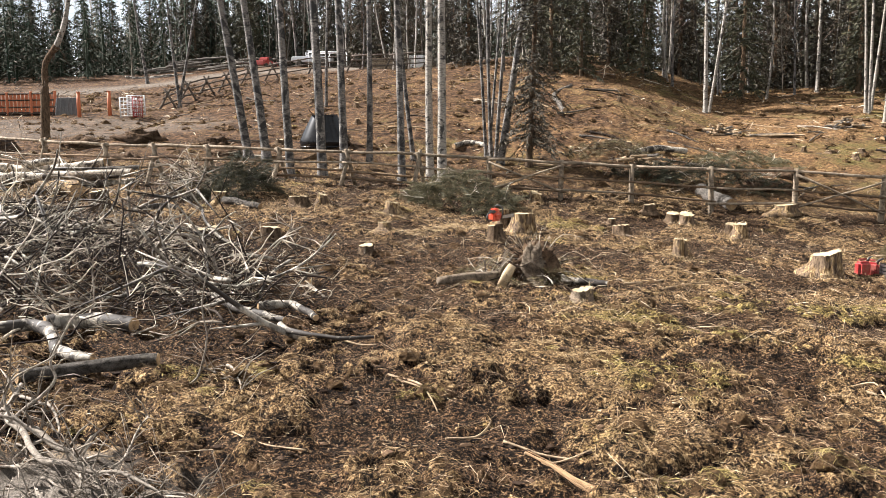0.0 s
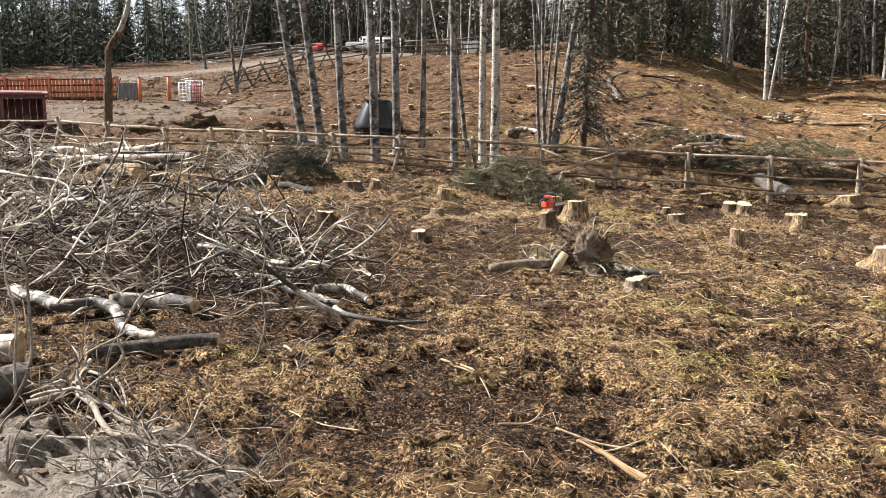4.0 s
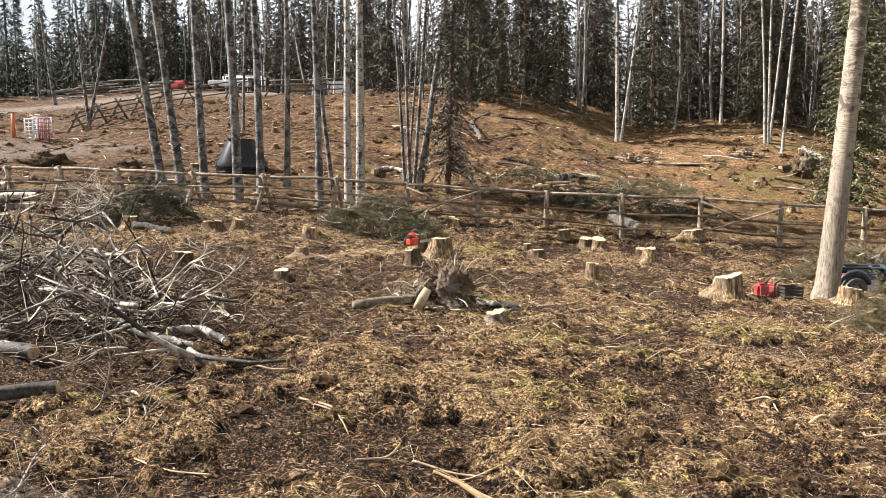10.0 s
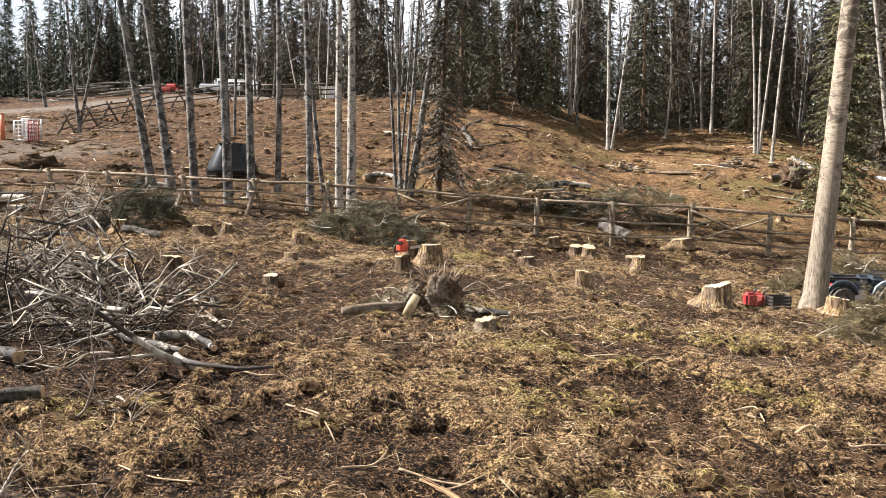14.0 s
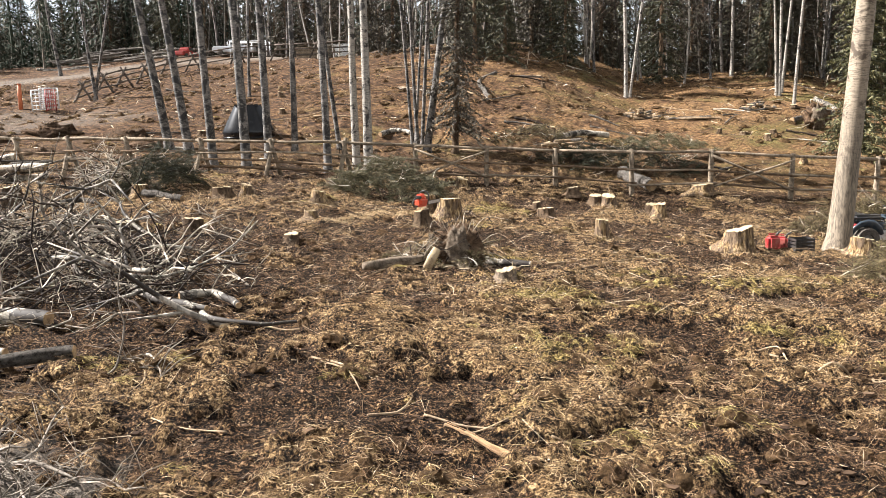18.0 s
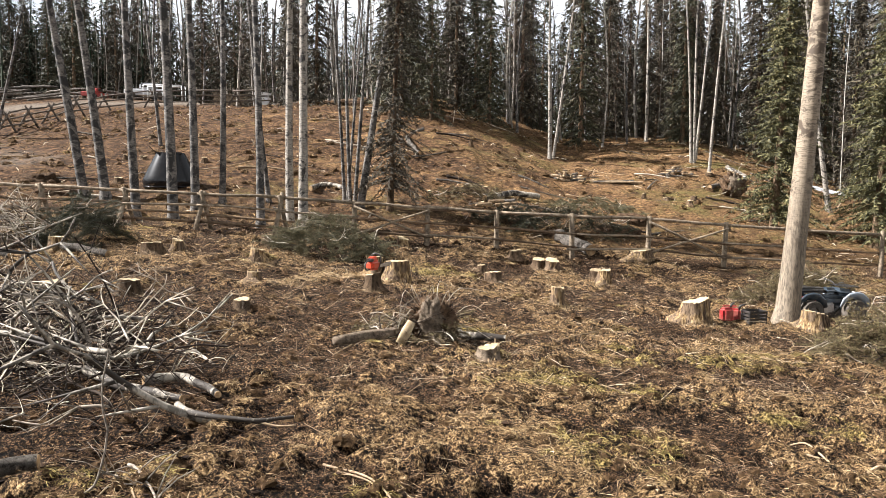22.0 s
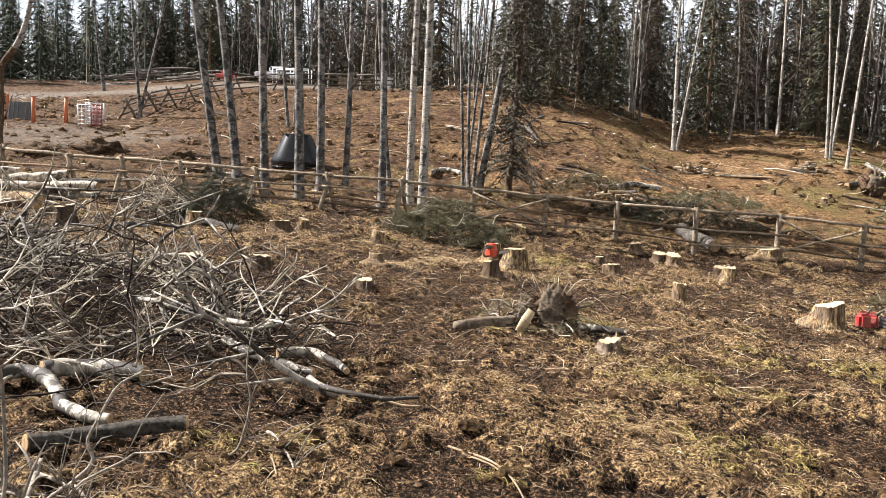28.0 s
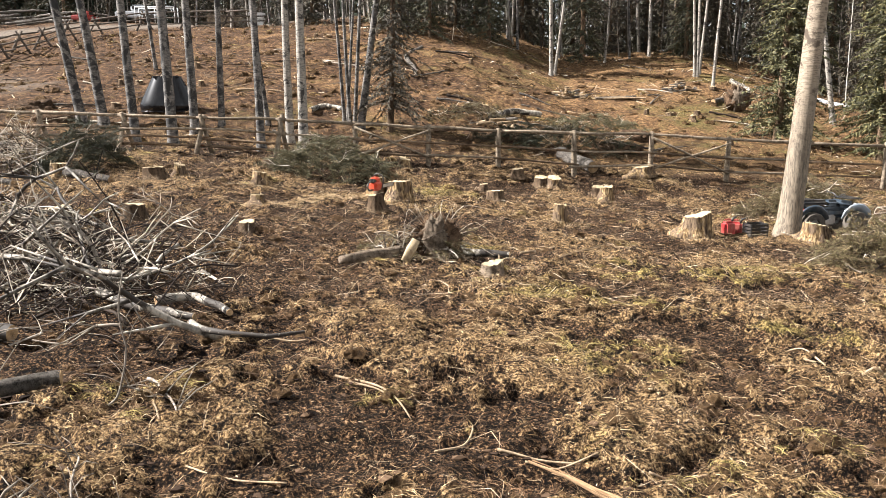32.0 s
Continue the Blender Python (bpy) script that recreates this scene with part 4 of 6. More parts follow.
STICKS = [
    (((0.06, 4.69), (0.24, 4.85), (0.33, 5.05), (0.32, 5.29)), 0.008, 0.007),
    (((-0.65, 6.15), (-0.35, 5.87), (-0.19, 5.44), (-0.08, 5.23)), 0.010, 0.006),
    (((0.60, 4.55), (0.80, 4.55), (1.05, 4.51)), 0.008, 0.006),
    (((0.45, 4.72), (0.7, 4.66), (0.95, 4.6)), 0.010, 0.007),
    (((-1.42, 4.50), (-1.09, 4.29), (-0.80, 4.22)), 0.006, 0.006),
    (((3.65, 7.44), (3.89, 7.38), (3.74, 6.69)), 0.008, 0.008),
    (((2.55, 9.85), (2.82, 9.39), (2.93, 8.90)), 0.011, 0.010),
    (((-1.41, 7.22), (-1.16, 7.15), (-0.96, 7.10)), 0.012, 0.009),
    (((3.56, 7.48), (3.68, 7.27), (3.67, 6.73)), 0.012, 0.008),
    (((3.79, 7.35), (3.74, 7.02), (3.66, 6.68)), 0.009, 0.005),
    (((4.82, 7.26), (4.43, 6.46), (4.47, 6.22), (4.93, 6.32)), 0.012, 0.008),
    (((5.67, 7.11), (5.96, 6.96), (6.15, 6.76)), 0.012, 0.009),
    (((5.62, 6.26), (6.03, 6.40), (5.97, 6.12)), 0.014, 0.011),
    (((6.18, 6.33), (6.40, 6.20), (6.67, 6.13)), 0.026, 0.017),
    (((-0.53, 5.97), (-0.31, 5.81), (-0.21, 5.41)), 0.008, 0.005),
    (((3.92, 6.48), (4.07, 6.47), (4.24, 6.55)), 0.016, 0.011),
    (((9.70, 13.05), (8.45, 11.01), (7.74, 9.85)), 0.022, 0.013),
    (((-0.86, 10.76), (-0.43, 11.78), (0.10, 12.43)), 0.011, 0.008),
    (((0.26, 11.90), (0.85, 11.94), (1.16, 12.44)), 0.013, 0.013),
    (((2.07, 13.37), (2.66, 14.14), (3.28, 14.83)), 0.019, 0.016),
    (((2.02, 11.75), (2.86, 13.22), (3.75, 14.35)), 0.013, 0.010),
    (((-2.12, 5.30), (-2.11, 5.63), (-2.15, 5.98)), 0.008, 0.007),
    (((-2.02, 5.76), (-1.86, 5.45), (-1.72, 5.08)), 0.009, 0.006),
    (((1.33, 4.38), (1.50, 4.38), (1.70, 4.40)), 0.011, 0.007),
]
for xy, ra, rb in STICKS:
    lying_wood("fallen_branch", xy, ra, rb, STICK, "pale dry stick lying on churned soil", "branch", rng, 6, False, "sticks on the ground", 0.015)

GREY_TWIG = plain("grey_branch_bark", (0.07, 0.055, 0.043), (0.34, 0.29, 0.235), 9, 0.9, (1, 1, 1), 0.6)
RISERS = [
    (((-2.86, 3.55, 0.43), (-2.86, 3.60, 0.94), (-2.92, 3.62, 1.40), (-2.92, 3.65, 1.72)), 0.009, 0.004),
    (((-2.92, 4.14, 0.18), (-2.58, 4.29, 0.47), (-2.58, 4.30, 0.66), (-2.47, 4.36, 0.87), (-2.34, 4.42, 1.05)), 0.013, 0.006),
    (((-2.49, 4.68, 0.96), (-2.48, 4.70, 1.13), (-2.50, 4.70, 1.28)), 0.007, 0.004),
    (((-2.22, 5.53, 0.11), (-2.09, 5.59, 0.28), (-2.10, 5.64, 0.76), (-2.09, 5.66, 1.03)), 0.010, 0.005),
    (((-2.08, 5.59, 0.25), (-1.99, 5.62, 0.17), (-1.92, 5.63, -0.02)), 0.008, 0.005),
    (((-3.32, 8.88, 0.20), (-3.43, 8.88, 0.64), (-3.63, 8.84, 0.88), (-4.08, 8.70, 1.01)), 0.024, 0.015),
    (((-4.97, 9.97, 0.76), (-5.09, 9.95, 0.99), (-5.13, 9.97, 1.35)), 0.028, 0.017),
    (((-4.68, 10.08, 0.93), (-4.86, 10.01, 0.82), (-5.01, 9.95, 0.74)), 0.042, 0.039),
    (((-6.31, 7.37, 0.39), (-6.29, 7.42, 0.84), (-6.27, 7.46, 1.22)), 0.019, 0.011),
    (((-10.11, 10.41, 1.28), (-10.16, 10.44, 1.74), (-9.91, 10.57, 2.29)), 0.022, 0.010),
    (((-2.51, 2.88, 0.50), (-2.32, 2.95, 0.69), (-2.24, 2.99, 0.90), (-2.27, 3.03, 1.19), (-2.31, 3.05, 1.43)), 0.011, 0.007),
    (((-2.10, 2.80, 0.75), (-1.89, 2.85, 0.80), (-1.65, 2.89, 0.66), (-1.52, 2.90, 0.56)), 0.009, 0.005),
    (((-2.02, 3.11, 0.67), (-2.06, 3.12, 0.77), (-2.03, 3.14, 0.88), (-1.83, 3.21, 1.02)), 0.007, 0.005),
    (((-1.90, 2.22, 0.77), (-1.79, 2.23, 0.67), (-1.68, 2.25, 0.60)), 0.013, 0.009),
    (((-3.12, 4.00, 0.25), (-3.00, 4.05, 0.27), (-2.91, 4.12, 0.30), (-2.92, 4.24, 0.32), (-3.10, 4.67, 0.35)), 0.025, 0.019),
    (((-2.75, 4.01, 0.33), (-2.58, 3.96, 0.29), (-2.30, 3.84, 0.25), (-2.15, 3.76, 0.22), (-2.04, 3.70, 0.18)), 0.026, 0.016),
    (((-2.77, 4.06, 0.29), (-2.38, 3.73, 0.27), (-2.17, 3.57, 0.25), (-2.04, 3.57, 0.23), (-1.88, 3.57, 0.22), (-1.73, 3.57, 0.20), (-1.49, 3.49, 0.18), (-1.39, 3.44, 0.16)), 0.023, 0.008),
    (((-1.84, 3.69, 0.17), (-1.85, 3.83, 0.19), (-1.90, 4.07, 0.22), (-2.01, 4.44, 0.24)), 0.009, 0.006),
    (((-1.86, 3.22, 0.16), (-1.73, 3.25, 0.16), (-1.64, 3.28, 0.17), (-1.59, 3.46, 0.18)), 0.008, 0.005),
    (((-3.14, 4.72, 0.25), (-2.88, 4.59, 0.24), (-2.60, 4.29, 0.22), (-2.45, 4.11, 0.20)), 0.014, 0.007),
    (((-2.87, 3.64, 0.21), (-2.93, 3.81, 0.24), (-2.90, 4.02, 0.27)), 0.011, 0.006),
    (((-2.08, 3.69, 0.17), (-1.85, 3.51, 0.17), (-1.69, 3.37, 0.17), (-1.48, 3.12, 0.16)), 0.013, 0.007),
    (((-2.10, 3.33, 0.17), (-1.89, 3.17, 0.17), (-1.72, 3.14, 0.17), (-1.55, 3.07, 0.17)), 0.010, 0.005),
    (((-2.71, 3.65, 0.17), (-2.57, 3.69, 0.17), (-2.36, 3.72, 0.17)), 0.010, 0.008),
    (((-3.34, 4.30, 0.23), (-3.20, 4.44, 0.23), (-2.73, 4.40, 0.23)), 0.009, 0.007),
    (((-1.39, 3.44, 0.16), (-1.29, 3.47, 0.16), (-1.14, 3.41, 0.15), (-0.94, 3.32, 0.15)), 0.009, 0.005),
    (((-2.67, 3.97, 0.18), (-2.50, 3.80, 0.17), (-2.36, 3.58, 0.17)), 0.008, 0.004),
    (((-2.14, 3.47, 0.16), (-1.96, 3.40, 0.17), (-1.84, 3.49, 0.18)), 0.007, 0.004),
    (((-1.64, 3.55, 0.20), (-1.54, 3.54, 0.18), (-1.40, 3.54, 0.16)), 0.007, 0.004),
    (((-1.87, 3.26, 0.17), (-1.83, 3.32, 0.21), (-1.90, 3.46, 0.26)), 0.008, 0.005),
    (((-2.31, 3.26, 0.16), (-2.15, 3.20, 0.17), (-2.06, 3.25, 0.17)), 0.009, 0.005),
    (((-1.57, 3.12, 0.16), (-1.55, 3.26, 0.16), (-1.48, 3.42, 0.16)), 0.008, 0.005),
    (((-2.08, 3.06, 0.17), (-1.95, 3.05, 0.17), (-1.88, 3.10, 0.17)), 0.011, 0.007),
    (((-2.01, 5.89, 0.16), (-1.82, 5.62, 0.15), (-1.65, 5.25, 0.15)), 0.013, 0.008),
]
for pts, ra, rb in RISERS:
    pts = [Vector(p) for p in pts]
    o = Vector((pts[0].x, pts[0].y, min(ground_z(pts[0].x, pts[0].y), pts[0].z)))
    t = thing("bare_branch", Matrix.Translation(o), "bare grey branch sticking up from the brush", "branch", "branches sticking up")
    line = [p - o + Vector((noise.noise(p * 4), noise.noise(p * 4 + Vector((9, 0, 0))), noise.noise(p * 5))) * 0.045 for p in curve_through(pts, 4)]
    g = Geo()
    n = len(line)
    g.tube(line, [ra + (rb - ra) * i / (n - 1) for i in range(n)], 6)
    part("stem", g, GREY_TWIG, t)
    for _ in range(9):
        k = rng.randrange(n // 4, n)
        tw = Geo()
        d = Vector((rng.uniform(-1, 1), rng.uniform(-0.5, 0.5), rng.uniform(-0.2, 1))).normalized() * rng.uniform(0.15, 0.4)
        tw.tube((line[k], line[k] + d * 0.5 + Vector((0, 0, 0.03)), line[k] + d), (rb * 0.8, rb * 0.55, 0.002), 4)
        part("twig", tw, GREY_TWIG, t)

# ---- the brush pile ----
def heap(x, y):
    h = 1.3 * math.exp(-((x + 7.2) / 2.6) ** 2 - ((y - 10.3) / 2.1) ** 2)
    h += 0.4 * math.exp(-((x + 4.4) / 1.7) ** 2 - ((y - 8.9) / 1.1) ** 2)
    h += 0.15 * math.exp(-((x + 2.9) / 1.5) ** 2 - ((y - 8.2) / 1.0) ** 2) + 0.2 * math.exp(-((x + 5.0) / 1.6) ** 2 - ((y - 7.0) / 0.7) ** 2)
    h += 0.75 * math.exp(-((x + 11.5) / 2.5) ** 2 - ((y - 13) / 2.2) ** 2)
    return h


def crooked(rng, long, r, forks):
    """One crooked branch with forks, lying along x."""
    g = Geo()
    pts = [Vector((0, 0, 0))]
    d = Vector((1, 0, 0))
    for _ in range(5):
        d = (d + Vector((0, rng.uniform(-0.75, 0.75), rng.uniform(-0.5, 0.5)))).normalized()
        pts.append(pts[-1] + d * long / 5)
    g.tube(curve_through(pts, 2), [r * (1 - 0.07 * i) for i in range(11)], 5)
    for _ in range(forks):
        k = rng.randrange(1, 5)
        e = (Vector((0.8, rng.uniform(-1, 1), rng.uniform(-0.7, 0.9)))).normalized() * long * rng.uniform(0.2, 0.45)
        a = pts[k]
        bend = Vector((0, rng.uniform(-0.1, 0.1), rng.uniform(-0.1, 0.1))) * long
        m = len(g.v)
        g.tube((a, a + e * 0.5 + bend * 0.5, a + e + bend), (r * 0.5, r * 0.38, r * 0.12), 4)
        g.f.append((10 * k, m, m + 1))
        m = len(g.v)
        g.tube((a + e * 0.5 + bend * 0.5, a + e * 0.8 + Vector((0, rng.uniform(-0.2, 0.2), rng.uniform(-0.1, 0.25))) * long * 0.6), (r * 0.3, r * 0.1), 3)
        g.f.append((10 * k, m, m + 1))
    return g


def pick(rng, wide):
    while True:
        x, y = rng.uniform(-13.5, -1.9), rng.uniform(6.4, 16)
        if heap(x, y) > rng.random() * wide and not (y < 7.4 and x < -6):
            return x, y


def brush_pile():
    rng = random.Random(78)
    t = thing("brush_pile", pose(0, 0, 0), "tangled pile of bare grey birch branches on the soil", "brush pile")
    kinds = [crooked(rng, 1.0, rng.uniform(0.005, 0.014), rng.randrange(5, 9)).mesh("branch", DEAD) for _ in range(20)]
    for i in range(290):
        x, y = pick(rng, 0.42)
        long = rng.uniform(0.7, 1.7)
        z = ground_z(x, y) + 0.05 + heap(x, y) * rng.random() ** 0.6
        ob = part("branch", rng.choice(kinds), DEAD, t)
        yaw = rng.gauss(0, 65) + rng.choice((0, 180))
        ob.matrix_basis = Matrix.Translation((x, y, z)) @ pose(0, 0, 0, rng.uniform(0, 360), rng.gauss(0, 8), yaw) @ Matrix.Translation((-long / 2, 0, 0)) @ Matrix.Diagonal((long, long, long, 1))
    limbs = [crooked(rng, 1.0, rng.uniform(0.011, 0.019), rng.randrange(3, 6)).mesh("branch", PALE_BARK) for _ in range(9)]
    for i in range(64):
        x, y = pick(rng, 0.5)
        long = rng.uniform(1.3, 2.6)
        z = ground_z(x, y) + 0.06 + heap(x, y) * rng.uniform(0.55, 1.0)
        ob = part("branch", rng.choice(limbs), PALE_BARK, t, "thick pale birch limb")
        ob.matrix_basis = Matrix.Translation((x, y, z)) @ pose(0, 0, 0, rng.uniform(0, 360), rng.gauss(0, 6), rng.gauss(0, 50) + rng.choice((0, 180))) @ Matrix.Translation((-long / 2, 0, 0)) @ Matrix.Diagonal((long, long, long, 1))
    g = Geo()
    for i in range(2300):
        x, y = pick(rng, 0.3)
        z = ground_z(x, y) + 0.02 + (heap(x, y) * 1.1 + 0.08) * rng.random()
        yaw, up, long = rng.uniform(0, 6.28), rng.gauss(0.05, 0.3), rng.uniform(0.25, 0.85)
        d = Vector((math.cos(yaw), math.sin(yaw), up)).normalized()
        line = [Vector((x, y, z)) - d * long * 0.4]
        for _ in range(5):
            d = (d + Vector((rng.gauss(0, 1), rng.gauss(0, 1), rng.gauss(0, 0.8))) * 0.45).normalized()
            line.append(line[-1] + d * long / 5)
        r = rng.uniform(0.0025, 0.006)
        g.tube(line, [r * (1 - 0.13 * k) for k in range(6)], 3, False)
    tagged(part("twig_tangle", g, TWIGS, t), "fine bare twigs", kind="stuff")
    g = Geo()
    for i in range(620):
        x, y = pick(rng, 0.7)
        z = ground_z(x, y) + 0.03 + heap(x, y) * rng.random() ** 0.8
        yaw, long = rng.uniform(0, 6.28), rng.uniform(0.6, 1.9)
        d = Vector((math.cos(yaw), math.sin(yaw), rng.gauss(0, 0.25))).normalized()
        line = [Vector((x, y, z)) - d * long * 0.5]
        for _ in range(7):
            d = (d + Vector((rng.uniform(-1, 1), rng.uniform(-1, 1), rng.uniform(-0.7, 0.7))) * 0.55).normalized()
            line.append(line[-1] + d * long / 7)
        r = rng.choice((0.005, 0.006, 0.008, 0.011, 0.017)) * rng.uniform(0.8, 1.2)
        g.tube(line, [r * (1 - 0.08 * k) for k in range(8)], 5, False)
        for _ in range(3):
            k = rng.randrange(2, 7)
            e = Vector((rng.uniform(-1, 1), rng.uniform(-1, 1), rng.uniform(-0.4, 1))).normalized() * long * rng.uniform(0.12, 0.3)
            g.tube((line[k], line[k] + e * 0.5 + Vector((0, 0, 0.02)), line[k] + e), (r * 0.5, r * 0.4, r * 0.15), 4, False)
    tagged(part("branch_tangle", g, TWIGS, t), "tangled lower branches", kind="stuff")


# Most twigs near-black: the shaded inside of the pile is in their colour.
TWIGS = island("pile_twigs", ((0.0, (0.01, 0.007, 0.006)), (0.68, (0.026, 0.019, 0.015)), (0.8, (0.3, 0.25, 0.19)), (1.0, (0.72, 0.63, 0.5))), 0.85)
brush_pile()

# ---- log stack behind the brush ----
TAN_BARK = make_bark("tan_log_bark", (0.5, 0.42, 0.32), (0.05, 0.036, 0.025), 0.36, 0.0, (9, 5, 4))


STACKED = [
    ((-16.0, 1.36), (-14.85, 1.46), 23.3, 0.13, TAN_BARK),
    ((-17.5, 1.19), (-16.5, 1.28), 23.1, 0.17, TAN_BARK),
    ((-18.6, 1.21), (-17.4, 1.23), 23.2, 0.15, TAN_BARK),
    ((-16.8, 1.28), (-15.7, 1.15), 23.2, 0.12, TAN_BARK),
    ((-18.3, 0.83), (-12.3, 1.12), 23.0, 0.15, TAN_BARK),
    ((-15.0, 1.2), (-13.4, 1.4), 23.3, 0.15, TAN_BARK),
    ((-14.3, 0.98), (-13.15, 1.0), 22.9, 0.12, GREYROOT),
    ((-13.4, 1.2), (-12.2, 1.24), 23.3, 0.09, GREY_BARK),
    ((-14.6, 1.02), (-12.6, 1.05), 23.35, 0.13, GREY_BARK),
]


def log_stack():
    rng = random.Random(14)
    for i in range(26):
        x, y = rng.uniform(-21.5, -13.6), rng.uniform(22.6, 24.2)
        long, yaw, r = rng.uniform(1.0, 3.4), rng.gauss(0.05, 0.3), rng.uniform(0.11, 0.19)
        dx, dy = math.cos(yaw) * long / 2, math.sin(yaw) * long / 2
        lift = 0.22 * (i % 2)
        lying_wood("birch_log", ((x - dx, y - dy), (x, y), (x + dx, y + dy)), r, r * 0.88, TAN_BARK if i % 4 else GREY_BARK, "felled birch log in a loose stack by the fence", "log", rng, 12, True, "stacked birch logs", lift)
    for (xa, za), (xb, zb), y, r, mat in STACKED:
        def rest(x, _):
            return za + (zb - za) * (x - xa) / (xb - xa) - 0.8 * r
        lying_wood("birch_log", ((xa, y - 0.1), ((xa + xb) / 2, y), (xb, y + 0.15)), r, r * 0.9, mat, "pale felled birch log lying on a stack by the fence", "log", rng, 14, True, "stacked birch logs", 0.0, rest)
    lying_wood("birch_log", ((-12.6, 18.2), (-11.7, 17.7), (-10.75, 17.0)), 0.12, 0.1, PALE_BARK, "white birch log at the edge of the brush", "log", rng, 14, True, "", 0.12)
    lying_wood("birch_log", ((-14.3, 21.5), (-13.4, 21.0), (-12.5, 20.4)), 0.24, 0.2, TORN, "torn pale log chunk beside a dark stump", "log", rng, 14, True, "", 0.02)


log_stack()

# ---- cut green boughs ----
def bough_mesh(rng, name, mat):
    """One cut bough: a bent stem with short side twigs, all set with small needles."""
    g = Geo()
    for j in range(26):
        u = j / 26
        q = Vector((u, 0, 0.1 * math.sin(3 * u)))
        for sg in (-1, 1):
            w = 0.26 * (1.05 - u) * rng.uniform(0.5, 1.25) + 0.05
            tip = q + Vector((rng.uniform(0.3, 0.9) * w, sg * w * rng.uniform(0.4, 1), rng.uniform(-0.4, 0.35) * w))
            n = Vector((0.006, 0, 0.006))
            g.v += [q - n, q + n, tip]
            g.f.append((len(g.v) - 3, len(g.v) - 2, len(g.v) - 1))
            for k in range(5):
                m = q.lerp(tip, 0.2 + 0.18 * k)
                e = m + Vector((rng.uniform(-0.1, 0.45), rng.uniform(-0.5, 0.5), rng.uniform(-0.45, 0.45))).normalized() * rng.uniform(0.03, 0.075)
                o = Vector((rng.uniform(-1, 1), rng.uniform(-1, 1), rng.uniform(-1, 1))) * 0.008
                g.v += [m - o, m + o, e]
                g.f.append((len(g.v) - 3, len(g.v) - 2, len(g.v) - 1))
    g.tube(((-0.1, 0, -0.02), (0.5, 0, 0.1), (1, 0, 0.02)), (0.011, 0.008, 0.003), 4)
    return g.mesh(name, mat, False)


OLIVE = island("cut_boughs", ((0.0, (0.03, 0.028, 0.013)), (0.5, (0.09, 0.08, 0.036)), (1.0, (0.22, 0.18, 0.1))), 0.7)
DRYING = island("drying_boughs", ((0.0, (0.03, 0.02, 0.011)), (0.4, (0.1, 0.068, 0.034)), (0.7, (0.1, 0.092, 0.034)), (1.0, (0.27, 0.19, 0.1))), 0.8)


def bough_pile(x, y, wide, deep, high, mat, label, seed, count=130, sticks=14, big=1.0):
    rng = random.Random(seed)
    t = thing("bough_pile", pose(x, y, ground_z(x, y)), label, "brush pile")
    z0 = ground_z(x, y)
    kinds = [bough_mesh(rng, "bough", mat) for _ in range(4)]
    for i in range(count):
        a, r = rng.uniform(0, 6.28), rng.random() ** 0.55
        px, py = math.cos(a) * r * wide / 2, math.sin(a) * r * deep / 2
        pz = high * (1 - r * r) * rng.uniform(0.35, 1.05) + ground_z(x + px, y + py) - z0 + 0.04
        yaw = math.degrees(math.atan2(py / deep, px / wide)) + rng.gauss(0, 75)
        ob = part("bough", rng.choice(kinds), mat, t)
        s = rng.uniform(0.5, 1.0)
        ob.matrix_basis = pose(px, py, pz, rng.uniform(-60, 60), rng.gauss(4, 24), yaw) @ Matrix.Translation((-0.3 * s, 0, 0)) @ Matrix.Scale(s, 4)
    k = [crooked(rng, 1.0, 0.012, 3).mesh("stick", DEAD) for _ in range(3)]
    for i in range(sticks):
        a, r = rng.uniform(0, 6.28), rng.random() ** 0.6
        px, py = math.cos(a) * r * wide / 2, math.sin(a) * r * deep / 2
        ob = part("stick", rng.choice(k), DEAD, t)
        ob.matrix_basis = pose(px, py, high * (1 - r * r) + ground_z(x + px, y + py) - z0 + 0.05, rng.uniform(0, 360), rng.gauss(0, 14), rng.uniform(0, 360)) @ Matrix.Scale(rng.uniform(0.4, 1.0) * big, 4) @ Matrix.Translation((-0.5, 0, 0))
    return t


bough_pile(-1.75, 22.7, 3.3, 1.9, 1.05, OLIVE, "heap of cut green spruce boughs by the fence", 1, 170, 26)
bough_pile(-8.0, 21.3, 1.9, 1.6, 1.15, NEEDLE, "dark green heap of spruce boughs by the fence", 2, 130, 10)
bough_pile(-9.6, 21.2, 1.5, 1.2, 0.7, DRYING, "tangle of bare branches beside green boughs", 3, 20, 90, 1.3)
bough_pile(9.5, 13.4, 3.6, 2.4, 1.0, DRYING, "large heap of drying spruce boughs and moss", 4, 400, 60, 1.1)
bough_pile(10.4, 14.2, 2.6, 1.8, 1.25, OLIVE, "green spruce boughs on a brush heap", 5, 170, 10)
bough_pile(11.2, 20.9, 3.6, 1.6, 0.95, DRYING, "brush heap of drying boughs behind the quad bike", 6, 150, 24)
bough_pile(22.0, 22.6, 3.4, 1.8, 0.6, OLIVE, "low heap of green boughs by the snow", 7, 90, 8)
bough_pile(6.2, 29.6, 6.5, 2.4, 0.85, NEEDLE, "dark windrow of slash and branches behind the fence", 8, 150, 110)
bough_pile(9.0, 34.0, 5.0, 2.5, 0.5, OLIVE, "slash of cut boughs on the hillside", 9, 90, 30)
bough_pile(-15.4, 19.0, 2.4, 1.4, 1.5, DRYING, "tangle of bare branches in front of the log stack", 13, 12, 200, 1.7)
bough_pile(3.3, 33.0, 3.5, 2.0, 0.5, DRYING, "slash heap beside a dirt mound on the hill", 10, 60, 30)

